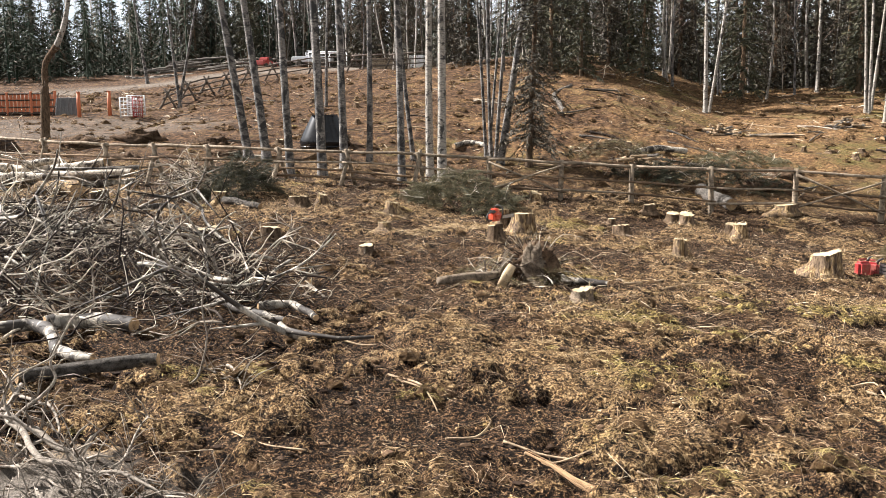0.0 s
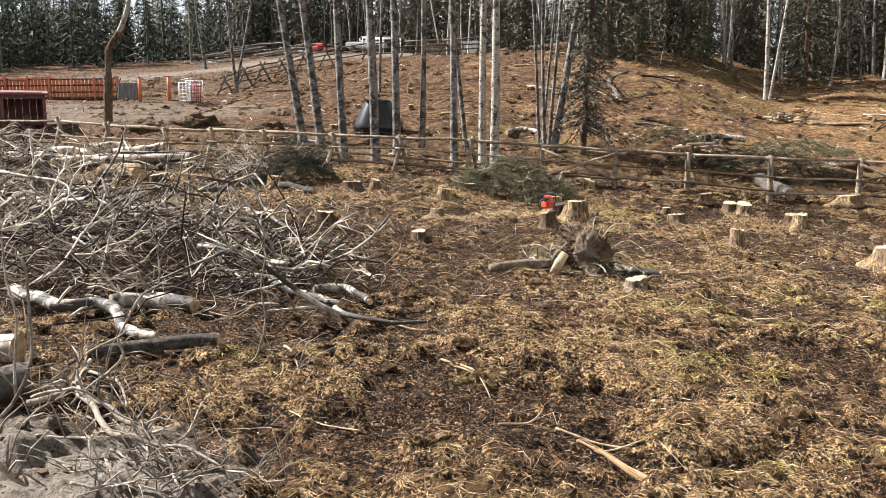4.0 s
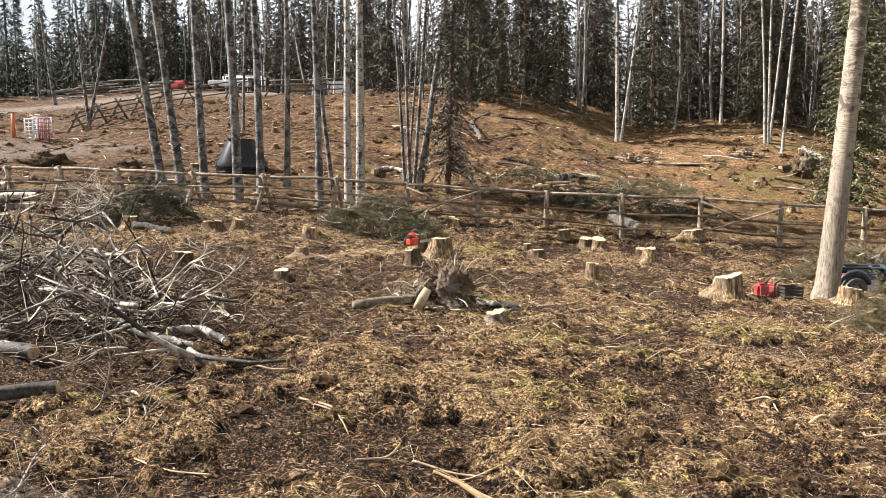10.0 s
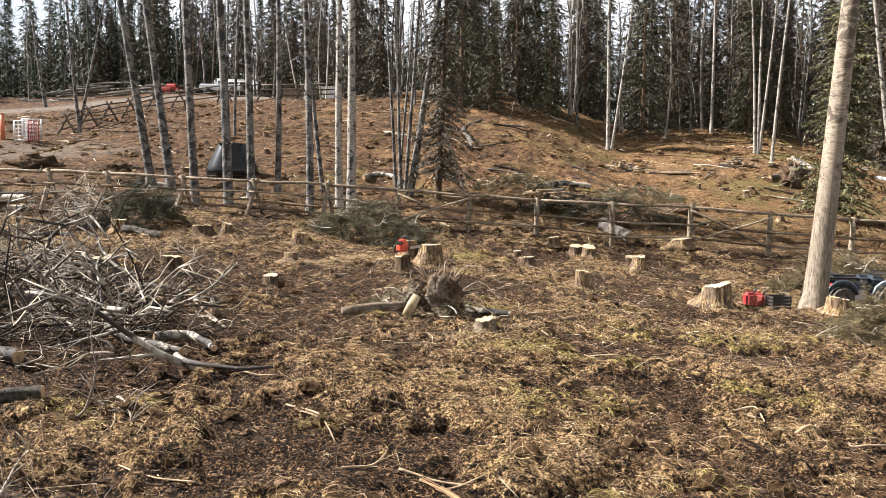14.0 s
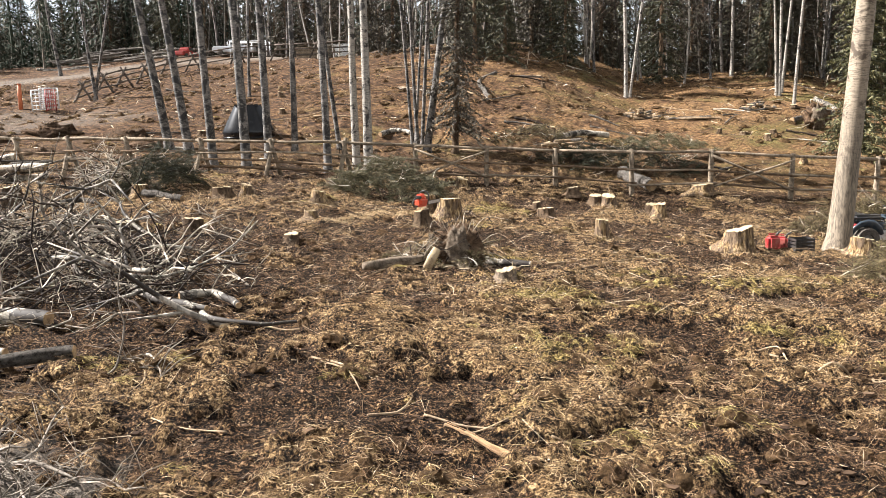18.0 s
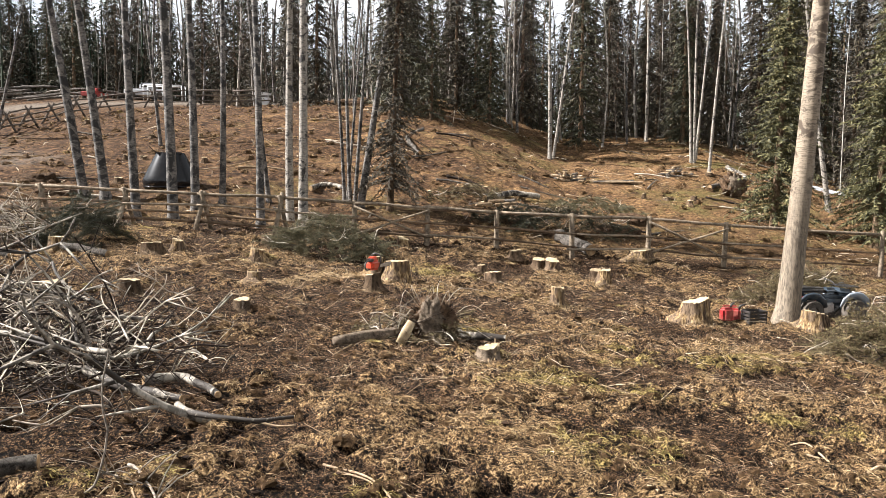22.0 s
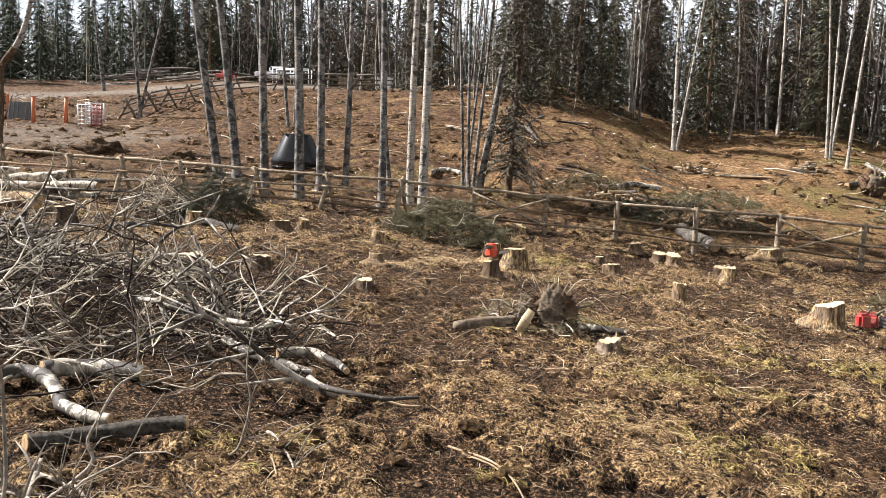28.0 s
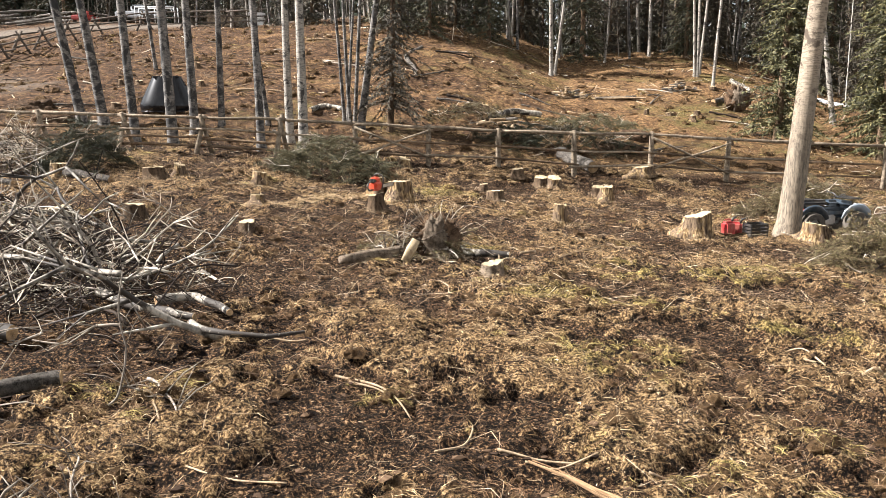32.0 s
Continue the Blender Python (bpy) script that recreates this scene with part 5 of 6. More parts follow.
# ---- uprooted stump ----
SOIL = plain("dark_clinging_soil", (0.018, 0.011, 0.007), (0.17, 0.108, 0.066), 9, 0.95, (1, 1, 1), 1.0, 0, 0.05)


def lump(rng, rx, ry, rz, rough=0.25, n=14, m=9, freq=2.0):
    """An uneven rounded lump."""
    g = Geo()
    off = Vector((rng.uniform(0, 50), rng.uniform(0, 50), rng.uniform(0, 50)))
    for j in range(m + 1):
        p = math.pi * j / m
        for k in range(n):
            a = 2 * math.pi * k / n
            d = Vector((math.sin(p) * math.cos(a), math.sin(p) * math.sin(a), math.cos(p)))
            s = 1 + rough * noise.noise(d * freq + off) + rough * 0.5 * noise.noise(d * freq * 2.7 + off)
            g.v.append(Vector((d.x * rx * s, d.y * ry * s, d.z * rz * s)))
    for j in range(m):
        for k in range(n):
            g.f.append(((j + 1) * n + k, (j + 1) * n + (k + 1) % n, j * n + (k + 1) % n, j * n + k))
    return g


def root_wad(x, y, size, seed, roots=26):
    rng = random.Random(seed)
    t = thing("uprooted_stump", pose(x, y, ground_z(x, y)), "uprooted stump with dark soil and tangled roots", "stump")
    part("root_plate", lump(rng, size * 0.46, size * 0.34, size * 0.44, 0.42, 44, 30, 2.6), SOIL, t, "dark soil clod").location = (0, 0, size * 0.4)
    a = lump(rng, size * 0.24, size * 0.18, size * 0.42, 0.5, 20, 14, 3)
    part("root_butt", a, GREYROOT, t, "grey peeled wood").location = (-size * 0.05, -size * 0.27, size * 0.42)
    for _ in range(roots):
        ang = rng.uniform(0, 6.28)
        s = Vector((math.cos(ang) * 0.4, rng.uniform(-0.3, 0.2), 0.4 + math.sin(ang) * 0.4)) * size
        d = Vector((math.cos(ang), rng.uniform(-0.6, 0.4), math.sin(ang) * 0.8 + 0.1)).normalized() * size * rng.uniform(0.3, 0.9)
        e = s + d * 0.9 + Vector((rng.uniform(-0.3, 0.3), 0, -0.35)) * size
        e.z = max(e.z, 0.03)
        r = rng.uniform(0.003, 0.011) * size
        g = Geo()
        g.tube(curve_through([s, s + d * 0.5 + Vector((0, 0, rng.uniform(-0.1, 0.15) * size)), e], 3), [r, r * 0.95, r * 0.9, r * 0.8, r * 0.65, r * 0.5, r * 0.3], 5)
        part("root", g, DEAD, t)
    return t


root_wad(0.55, 12.2, 0.8, 5, 64)
bough_pile(0.35, 12.1, 1.7, 1.0, 0.25, DRYING, "bare twigs and torn roots round an uprooted stump", 12, 16, 40)
root_wad(17.4, 39.3, 1.3, 6, 18)
part_rng = random.Random(9)
for x, y, s in ((-14.4, 33.8, 1.0), (-18.7, 35.6, 1.2), (-12.6, 31.6, 0.8), (4.3, 30.6, 1.0), (8.6, 30.0, 0.9), (6.4, 29.2, 0.7), (-20.6, 33.9, 0.9), (1.9, 31.0, 0.6), (-16.4, 30.4, 0.8), (9.8, 32.3, 0.8)):
    t = thing("dirt_mound", pose(x, y, ground_z(x, y) - 0.1), "heap of dark clodded soil on the slope", "dirt mound", "dirt mounds")
    part("soil", lump(part_rng, s * 0.95, s * 0.8, s * 0.42, 0.5, 26, 14, 3.0), SOIL, t)
    for _ in range(10):
        c = part("clod", lump(part_rng, s * 0.16, s * 0.15, s * 0.1, 0.5, 8, 5), SOIL, t)
        a = part_rng.uniform(0, 6.28)
        c.location = (math.cos(a) * s * 1.0, math.sin(a) * s * 0.85, 0.08)

# yellow sawn slab on the lying trunk
slab = thing("sawn_slab", pose(0.05, 11.45, ground_z(0.05, 11.45) + 0.02, 0, 28, 20), "bright yellow sawn wood slab leaning on a log", "wood slab")
g = Geo()
g.tube(((0, 0, 0), (0, 0, 0.2), (0.01, 0, 0.36)), (0.07, 0.075, 0.06), 8, True, 0.35)
part("slab", g, CUT, slab)

# splintered orange slab in the foreground
SPLIT = plain("split_orange_wood", (0.13, 0.072, 0.036), (0.4, 0.26, 0.145), 7, 0.85, (0.25, 5, 5), 0.8, 0, 0.02)
a, b = Vector((0.61, 4.5, 0)), Vector((1.3, 3.6, 0))
slab = thing("split_log", Matrix.Translation((a.x, a.y, ground_z(a.x, a.y))) @ pose(0, 0, 0, 0, 0, math.degrees(math.atan2(b.y - a.y, b.x - a.x))), "splintered slab of orange-brown split wood", "wood slab")
rng = random.Random(77)
long = (b - a).length
for i in range(11):
    g = Geo()
    off, start, end = rng.uniform(-0.035, 0.035), rng.uniform(0.0, 0.3) * long, rng.uniform(0.65, 1.0) * long
    if i == 0:
        off, start, end = 0.0, 0.0, long
    pts = [Vector((start + (end - start) * k / 4, off * (0.4 + 0.2 * k) + rng.uniform(-0.008, 0.008), 0.05 + rng.uniform(0.0, 0.025))) for k in range(5)]
    r = rng.uniform(0.004, 0.012)
    g.tube(pts, (0.004, r * 0.7, r, r * 0.95, r * 0.5), 6, True, 0.6)
    part("splinter", g, SPLIT, slab)

# ---- litter on the ground ----
def litter(name, count, seed, long, wide, stops, label, lo, hi, power, rise=0.02, bias=None, spots=()):
    """Many thin bent blades that lie about on the ground."""
    r = np.random.default_rng(seed)
    y = lo + (hi - lo) * r.random(count * 2) ** power
    x = (r.random(count * 2) * 2 - 1) * (1.05 * np.abs(y) + 1.5)
    if spots:
        k = r.integers(0, len(spots), count * 2)
        c = np.array(spots)[k]
        x, y = c[:, 0] + r.normal(0, 1, count * 2) * c[:, 2], c[:, 1] + r.normal(0, 1, count * 2) * c[:, 2] * 0.7
    clear = np.array([not (a < -0.8 and b < 5.5 and bareness(a, b) > 0.45) for a, b in zip(x, y)])
    x, y = x[clear], y[clear]
    if bias:
        keep = np.array([bias(a, b) > c for a, b, c in zip(x, y, r.random(len(x)))])
        x, y = x[keep], y[keep]
    x, y = x[:count], y[:count]
    n = len(x)
    z = np.array([ground_z(a, b) for a, b in zip(x, y)])
    ang, ln = r.random(n) * 6.283, long * (0.35 + r.random(n) ** 2 * 1.5)
    w = wide * (0.5 + r.random(n)) * (0.7 + 0.05 * np.abs(y))
    d = np.stack([np.cos(ang), np.sin(ang), r.normal(0, 0.22, n)], 1) * ln[:, None] / 2
    s = np.stack([-np.sin(ang), np.cos(ang), r.normal(0, 0.8, n)], 1)
    s *= (w / np.linalg.norm(s, axis=1))[:, None] / 2
    p = np.stack([x, y, z + rise * (0.4 + r.random(n))], 1)
    b = np.stack([r.normal(0, 0.26, n) * ln, r.normal(0, 0.26, n) * ln, np.abs(r.normal(0, 0.18, n)) * ln], 1)
    v = np.stack([p - d - s * 0.5, p - d + s * 0.5, p + b + s, p + b - s, p + d], 1).reshape(-1, 3)
    i = np.arange(n)[:, None] * 5
    f = (i + [0, 1, 2, 3]).tolist() + (i + [3, 2, 4]).tolist()
    me = bpy.data.meshes.new(name)
    me.from_pydata(v.tolist(), [], f)
    me.materials.append(island(name, stops))
    tagged(new(name, me), label, "ground cover", kind="stuff")


def patchy(scale, low, seed):
    return lambda x, y: (noise.noise(Vector((x * scale, y * scale, seed))) + 0.5 * noise.noise(Vector((x * scale * 4, y * scale * 4, seed))) - low) * 2.5


litter("dry_grass_litter", 85000, 1, 0.075, 0.003, ((0.0, (0.02, 0.011, 0.006)), (0.4, (0.11, 0.067, 0.032)), (0.75, (0.33, 0.225, 0.115)), (1.0, (0.62, 0.47, 0.28))), "matted dry grass and straw", 2.0, 26, 1.7, 0.03, lambda x, y: (straw_cover(x, y) - 0.32) * 2.2)
litter("straw_litter", 16000, 7, 0.1, 0.005, ((0.0, (0.03, 0.018, 0.01)), (0.5, (0.17, 0.11, 0.055)), (1.0, (0.6, 0.46, 0.28))), "dry straw on the soil behind", 2.0, -8.0, 1.0, 0.03, lambda x, y: (straw_cover(x, y) - 0.32) * 2.2)
litter("moss_and_grass", 36000, 2, 0.065, 0.005, ((0.0, (0.05, 0.04, 0.013)), (0.5, (0.2, 0.155, 0.048)), (1.0, (0.42, 0.34, 0.13))), "yellow-green moss and short grass", 2.0, 26, 1.6, 0.035, lambda x, y: (moss_cover(x, y) - 0.35) * 3 if straw_cover(x, y) > 0.35 else 0)
litter("wood_chips", 8000, 3, 0.026, 0.008, ((0.0, (0.14, 0.085, 0.05)), (0.6, (0.34, 0.24, 0.145)), (1.0, (0.58, 0.46, 0.32))), "scattered pale wood chips", 2.0, 27, 1.4, 0.035)
litter("small_twigs", 12000, 4, 0.24, 0.0034, ((0.0, (0.03, 0.02, 0.014)), (0.45, (0.13, 0.085, 0.052)), (0.85, (0.3, 0.22, 0.14)), (1.0, (0.5, 0.39, 0.27))), "small dry twigs on the soil", 2.0, 27, 1.35, 0.045)
litter("slash_debris", 20000, 8, 0.26, 0.0046, ((0.0, (0.015, 0.01, 0.007)), (0.45, (0.1, 0.066, 0.04)), (0.75, (0.33, 0.24, 0.15)), (1.0, (0.62, 0.5, 0.35))), "scattered slash and splinters on the soil", 8.5, 26, 0.9, 0.05)
litter("sawdust", 9000, 9, 0.026, 0.008, ((0.0, (0.22, 0.14, 0.07)), (0.5, (0.38, 0.27, 0.15)), (1.0, (0.56, 0.44, 0.28))), "pale sawdust and chips beside the stumps", 2.0, 26, 1.0, 0.05, None, [(x, y - 0.25, 0.16 + wide * 0.6) for x, y, wide, high, kind in STUMPS if kind != "dark" and y < 27] + [(-2.5 + 0.11 * k, 17.3 + 0.13 * k, 0.16) for k in range(14)] + [ (6.9, 15.9, 0.5), (3.9, 17.3, 0.4)])
litter("hill_grass", 36000, 5, 0.2, 0.007, ((0.0, (0.025, 0.014, 0.007)), (0.5, (0.1, 0.056, 0.024)), (0.85, (0.26, 0.15, 0.062)), (1.0, (0.4, 0.26, 0.12))), "dry orange-brown turf on the hillside", 26, 62, 0.9, 0.05, patchy(0.6, -0.2, 9))
litter("hill_sticks", 3600, 6, 0.7, 0.014, ((0.0, (0.02, 0.015, 0.011)), (0.6, (0.13, 0.1, 0.07)), (0.85, (0.4, 0.32, 0.23)), (1.0, (0.65, 0.56, 0.44))), "sticks and slash on the hillside", 26, 60, 0.8, 0.08)


def clods():
    rng = np.random.default_rng(8)
    ico = [(0, 0, 1), (0.89, 0, 0.45), (0.28, 0.85, 0.45), (-0.72, 0.53, 0.45), (-0.72, -0.53, 0.45), (0.28, -0.85, 0.45), (0.5, 0.36, -0.5), (-0.2, 0.6, -0.5), (-0.65, 0, -0.5), (-0.2, -0.6, -0.5), (0.5, -0.36, -0.5)]
    faces = [(0, 1, 2), (0, 2, 3), (0, 3, 4), (0, 4, 5), (0, 5, 1), (1, 6, 2), (2, 7, 3), (3, 8, 4), (4, 9, 5), (5, 10, 1), (2, 6, 7), (3, 7, 8), (4, 8, 9), (5, 9, 10), (1, 10, 6)]
    v, f = [], []
    while len(v) < 7000 * 11:
        y = 2 + 24 * rng.random() ** 1.5
        x = (rng.random() * 2 - 1) * (1.0 * y + 1.5)
        if noise.noise(Vector((x * 0.9, y * 0.9, 5))) < -0.05:
            continue
        z, s = ground_z(x, y), (0.01 + 0.03 * rng.random() ** 3) * (0.8 + 0.03 * y)
        q = len(v)
        for a, b, c in ico:
            k = s * (0.4 + 1.1 * rng.random())
            v.append((x + a * k * 1.3, y + b * k, z + c * k * 0.6))
        f += [tuple(q + i for i in t) for t in faces]
    me = bpy.data.meshes.new("soil_clods")
    me.from_pydata(v, [], f)
    me.materials.append(island("clod_soil", ((0.0, (0.012, 0.008, 0.006)), (0.6, (0.045, 0.028, 0.018)), (1.0, (0.12, 0.075, 0.045))), 0.95))
    tagged(new("soil_clods", me), "dark crumbled soil clods", "soil", kind="stuff")


clods()


def turf_clumps(seed, total, lo, hi, power, small, large, fan, name, strands=30):
    """Torn lumps of peaty turf, each with curled dry roots, straw or moss lying over it."""
    rng = np.random.default_rng(seed)
    dark = Geo()
    threads = {"straw": ([], []), "moss": ([], []), "root": ([], [])}
    ring = 7
    count = 0
    while count < total:
        y = lo + (hi - lo) * rng.random() ** power
        x = (rng.random() * 2 - 1) * (fan * y + 1.5)
        if noise.noise(Vector((x * 0.7, y * 0.7, 15))) < rng.random() * 0.5 - 0.3:
            continue
        if y < 5.5 and x < -0.8 and bareness(x, y) > 0.45:
            continue
        count += 1
        s = (small + large * rng.random() ** 2) * (0.85 + 0.025 * min(y, 26))
        z = ground_z(x, y) - 0.4 * s
        q = len(dark.v)
        for lev, rr in ((0.0, 1.0), (0.55, 0.85), (0.95, 0.45)):
            for k in range(ring):
                a = 6.283 * k / ring
                w = s * rr * (0.65 + 0.7 * rng.random())
                dark.v.append(Vector((x + math.cos(a) * w * 1.25, y + math.sin(a) * w, z + s * lev * (0.7 + 0.6 * rng.random()))))
        for j in range(2):
            for k in range(ring):
                dark.f.append((q + j * ring + k, q + j * ring + (k + 1) % ring, q + (j + 1) * ring + (k + 1) % ring, q + (j + 1) * ring + k))
        dark.f.append(tuple(q + 2 * ring + k for k in range(ring)))
        kind = "root"
        if straw_cover(x, y) + 0.3 * rng.normal() > 0.42:
            kind = "moss" if moss_cover(x, y) + 0.2 * rng.normal() > 0.42 else "straw"
        v, f = threads[kind]
        reach = s * 1.5 + 0.03
        rnd = rng.random((strands, 8))
        for a, b, turn, long, curl, lift, wide, tone in rnd.tolist():
            r = reach * math.sqrt(b)
            px, py = x + math.cos(6.283 * a) * r, y + math.sin(6.283 * a) * r
            yaw, step, bend = 6.283 * turn, (0.018 + 0.034 * long) * (0.9 + 0.03 * y), (curl - 0.5) * 1.9
            w = (0.0007 + 0.0008 * wide) * (0.75 + 0.06 * y)
            m = len(v)
            for k in range(4):
                d = math.hypot(px - x, py - y) / reach
                h = z + s * 1.02 * max(0.35, 1.05 - 0.7 * d * d) + 0.004 + 0.022 * lift * math.sin(0.9 * k + 0.3)
                ww = w * (1.0, 0.95, 0.8, 0.35)[k]
                ox, oy = -math.sin(yaw) * ww, math.cos(yaw) * ww
                v.append((px - ox, py - oy, h - 0.6 * ww))
                v.append((px + ox, py + oy, h + 0.6 * ww))
                px, py = px + math.cos(yaw) * step, py + math.sin(yaw) * step
                yaw += bend
            f.extend(((m, m + 2, m + 3, m + 1), (m + 2, m + 4, m + 5, m + 3), (m + 4, m + 6, m + 7, m + 5)))
    tagged(new(name + "_clumps", dark.mesh(name + "_clumps", PEAT, False)), "torn lumps of dark peaty turf", "turf", kind="stuff")
    for kind, (v, f) in threads.items():
        me = bpy.data.meshes.new(name + "_" + kind)
        me.from_pydata(v, [], f)
        me.materials.append(THREADS[kind])
        tagged(new(name + "_" + kind, me), {"straw": "curled dry straw over torn turf", "moss": "yellow-green moss and grass over torn turf", "root": "brown roots in torn soil"}[kind], "turf", kind="stuff")


THREADS = {
    "straw": island("curled_straw", ((0.0, (0.03, 0.018, 0.009)), (0.35, (0.14, 0.085, 0.04)), (0.75, (0.33, 0.225, 0.115)), (1.0, (0.52, 0.39, 0.23)))),
    "moss": island("curled_moss", ((0.0, (0.035, 0.026, 0.009)), (0.4, (0.16, 0.12, 0.04)), (0.8, (0.33, 0.255, 0.09)), (1.0, (0.5, 0.4, 0.17)))),
    "root": island("curled_roots", ((0.0, (0.012, 0.007, 0.004)), (0.5, (0.07, 0.039, 0.021)), (0.85, (0.22, 0.135, 0.075)), (1.0, (0.5, 0.36, 0.22)))),
}
PEAT = plain("peat", (0.012, 0.007, 0.004), (0.16, 0.096, 0.046), 22, 0.95, (1, 1, 1), 1.0, 0, 0.04, 0)
turf_clumps(15, 3900, 2, 26, 1.5, 0.022, 0.075, 1.0, "turf", 38)
turf_clumps(16, 1700, 26, 60, 0.9, 0.04, 0.13, 0.65, "hill_turf", 22)

# ---- saw, fuel and quad bike ----
def paint(name, colour, rough=0.35, wear=0.35):
    """Sun-faded paint or plastic with dust on it."""
    m, n, l, b = material(name, rough)
    v = mapped(n, l)
    dust = ramp_node(n, l, noise_node(n, l, v, 5, 7, 0.7), ((0.45, grey(0.0)), (0.75, grey(wear))))
    l.new(mixed(n, l, dust, colour, (0.3, 0.24, 0.17)), b.inputs["Base Color"])
    b.inputs["Specular IOR Level"].default_value = 0.5
    return m


ORANGE = paint("orange_plastic", (0.55, 0.055, 0.018), 0.45, 0.3)
RED = paint("red_plastic", (0.26, 0.015, 0.016), 0.45, 0.5)
BLACK = paint("black_plastic", (0.015, 0.015, 0.016), 0.4, 0.25)
STEEL = plain("brushed_steel", (0.35, 0.35, 0.36), (0.6, 0.6, 0.6), 20, 0.35, (1, 1, 1), 0.1, 0.9)
RUBBER = plain("dusty_rubber", (0.03, 0.027, 0.024), (0.13, 0.11, 0.09), 12, 0.9)
TEAL = paint("dark_blue_grey_paint", (0.03, 0.042, 0.055), 0.25, 0.2)
SILVER = paint("pale_grey_paint", (0.55, 0.56, 0.57), 0.3, 0.2)


def rounded(sx, sy, sz, r=0.02, seg=2):
    """A block with rounded edges, centred."""
    bm = bmesh.new()
    bmesh.ops.create_cube(bm, size=1.0)
    bmesh.ops.scale(bm, vec=(sx, sy, sz), verts=bm.verts)
    bmesh.ops.bevel(bm, geom=bm.edges[:], offset=min(r, min(sx, sy, sz) * 0.45), segments=seg, affect="EDGES")
    return bm


def solid(name, bm, mat, parent, loc=(0, 0, 0), rot=(0, 0, 0), label=""):
    me = bpy.data.meshes.new(name)
    bm.to_mesh(me)
    bm.free()
    me.materials.append(mat)
    ob = new(name, me)
    ob.parent = parent
    ob.matrix_basis = pose(*loc, *rot)
    if label:
        ob["label"] = label
    return ob


def chainsaw(m, label):
    t = thing("chainsaw", m, label, "chainsaw")
    solid("body", rounded(0.36, 0.2, 0.2, 0.05, 3), ORANGE, t, (0, 0, 0.13), label="orange housing")
    solid("engine_cover", rounded(0.2, 0.16, 0.1, 0.03), ORANGE, t, (-0.02, 0, 0.27), label="orange cover")
    solid("air_filter", rounded(0.1, 0.15, 0.08, 0.02), BLACK, t, (-0.13, 0, 0.25), label="black filter box")
    g = Geo()
    g.tube(curve_through([Vector(p) for p in ((0.08, -0.11, 0.06), (0.1, -0.13, 0.3), (0.1, 0, 0.38), (0.1, 0.13, 0.28), (0.08, 0.11, 0.06))], 4), [0.013] * 17, 8)
    part("front_handle", g, BLACK, t, "black tube handle")
    g = Geo()
    g.tube(curve_through([Vector(p) for p in ((-0.16, 0, 0.24), (-0.3, 0, 0.22), (-0.36, 0, 0.12), (-0.28, 0, 0.05), (-0.16, 0, 0.05))], 4), [0.017] * 17, 8)
    part("rear_handle", g, BLACK, t, "black rear handle")
    bar = solid("guide_bar", rounded(0.5, 0.012, 0.075, 0.004), STEEL, t, (0.42, -0.08, 0.11), label="steel bar")
    solid("chain", rounded(0.54, 0.007, 0.09, 0.003), BLACK, bar, (0, 0, 0), label="dark chain")
    return t


STUMP_TOP = STUMPS[8]
chainsaw(pose(STUMP_TOP[0], STUMP_TOP[1], ground_z(STUMP_TOP[0], STUMP_TOP[1]) + STUMP_TOP[3] + 0.02, 0, 0, 62), "orange chainsaw resting on a mossy stump")


def fuel_can(x, y, turn):
    t = thing("fuel_can", pose(x, y, ground_z(x, y), 0, 0, turn), "red plastic fuel can on the soil", "fuel can", "red fuel cans")
    solid("can", rounded(0.3, 0.2, 0.3, 0.05, 3), RED, t, (0, 0, 0.15))
    solid("grip", rounded(0.18, 0.035, 0.035, 0.012), RED, t, (-0.02, 0, 0.34))
    g = Geo()
    g.tube(((0.1, 0, 0.28), (0.14, 0, 0.36), (0.22, 0, 0.4)), (0.03, 0.025, 0.015), 8)
    part("spout", g, BLACK, t, "black spout")


fuel_can(7.25, 16.75, 20)
fuel_can(7.5, 16.95, -30)
crate = thing("crate", pose(7.85, 16.7, ground_z(7.85, 16.7), 0, 0, 8), "black plastic crate beside the fuel cans", "crate")
for s in (-1, 1):
    for k in range(4):
        solid("slat", rounded(0.42, 0.014, 0.055, 0.005), BLACK, crate, (0, s * 0.16, 0.04 + 0.075 * k))
        solid("slat", rounded(0.014, 0.32, 0.055, 0.005), BLACK, crate, (s * 0.21, 0, 0.04 + 0.075 * k))
    for q in (-1, 1):
        solid("corner_post", rounded(0.03, 0.03, 0.3, 0.006), BLACK, crate, (s * 0.2, q * 0.15, 0.15))
solid("bottom", rounded(0.4, 0.3, 0.02, 0.005), BLACK, crate, (0, 0, 0.015))


RIM = paint("dusty_rim", (0.2, 0.19, 0.18), 0.5, 0.4)
DUSTY = paint("dusty_blue_grey_paint", (0.2, 0.23, 0.26), 0.4, 0.4)


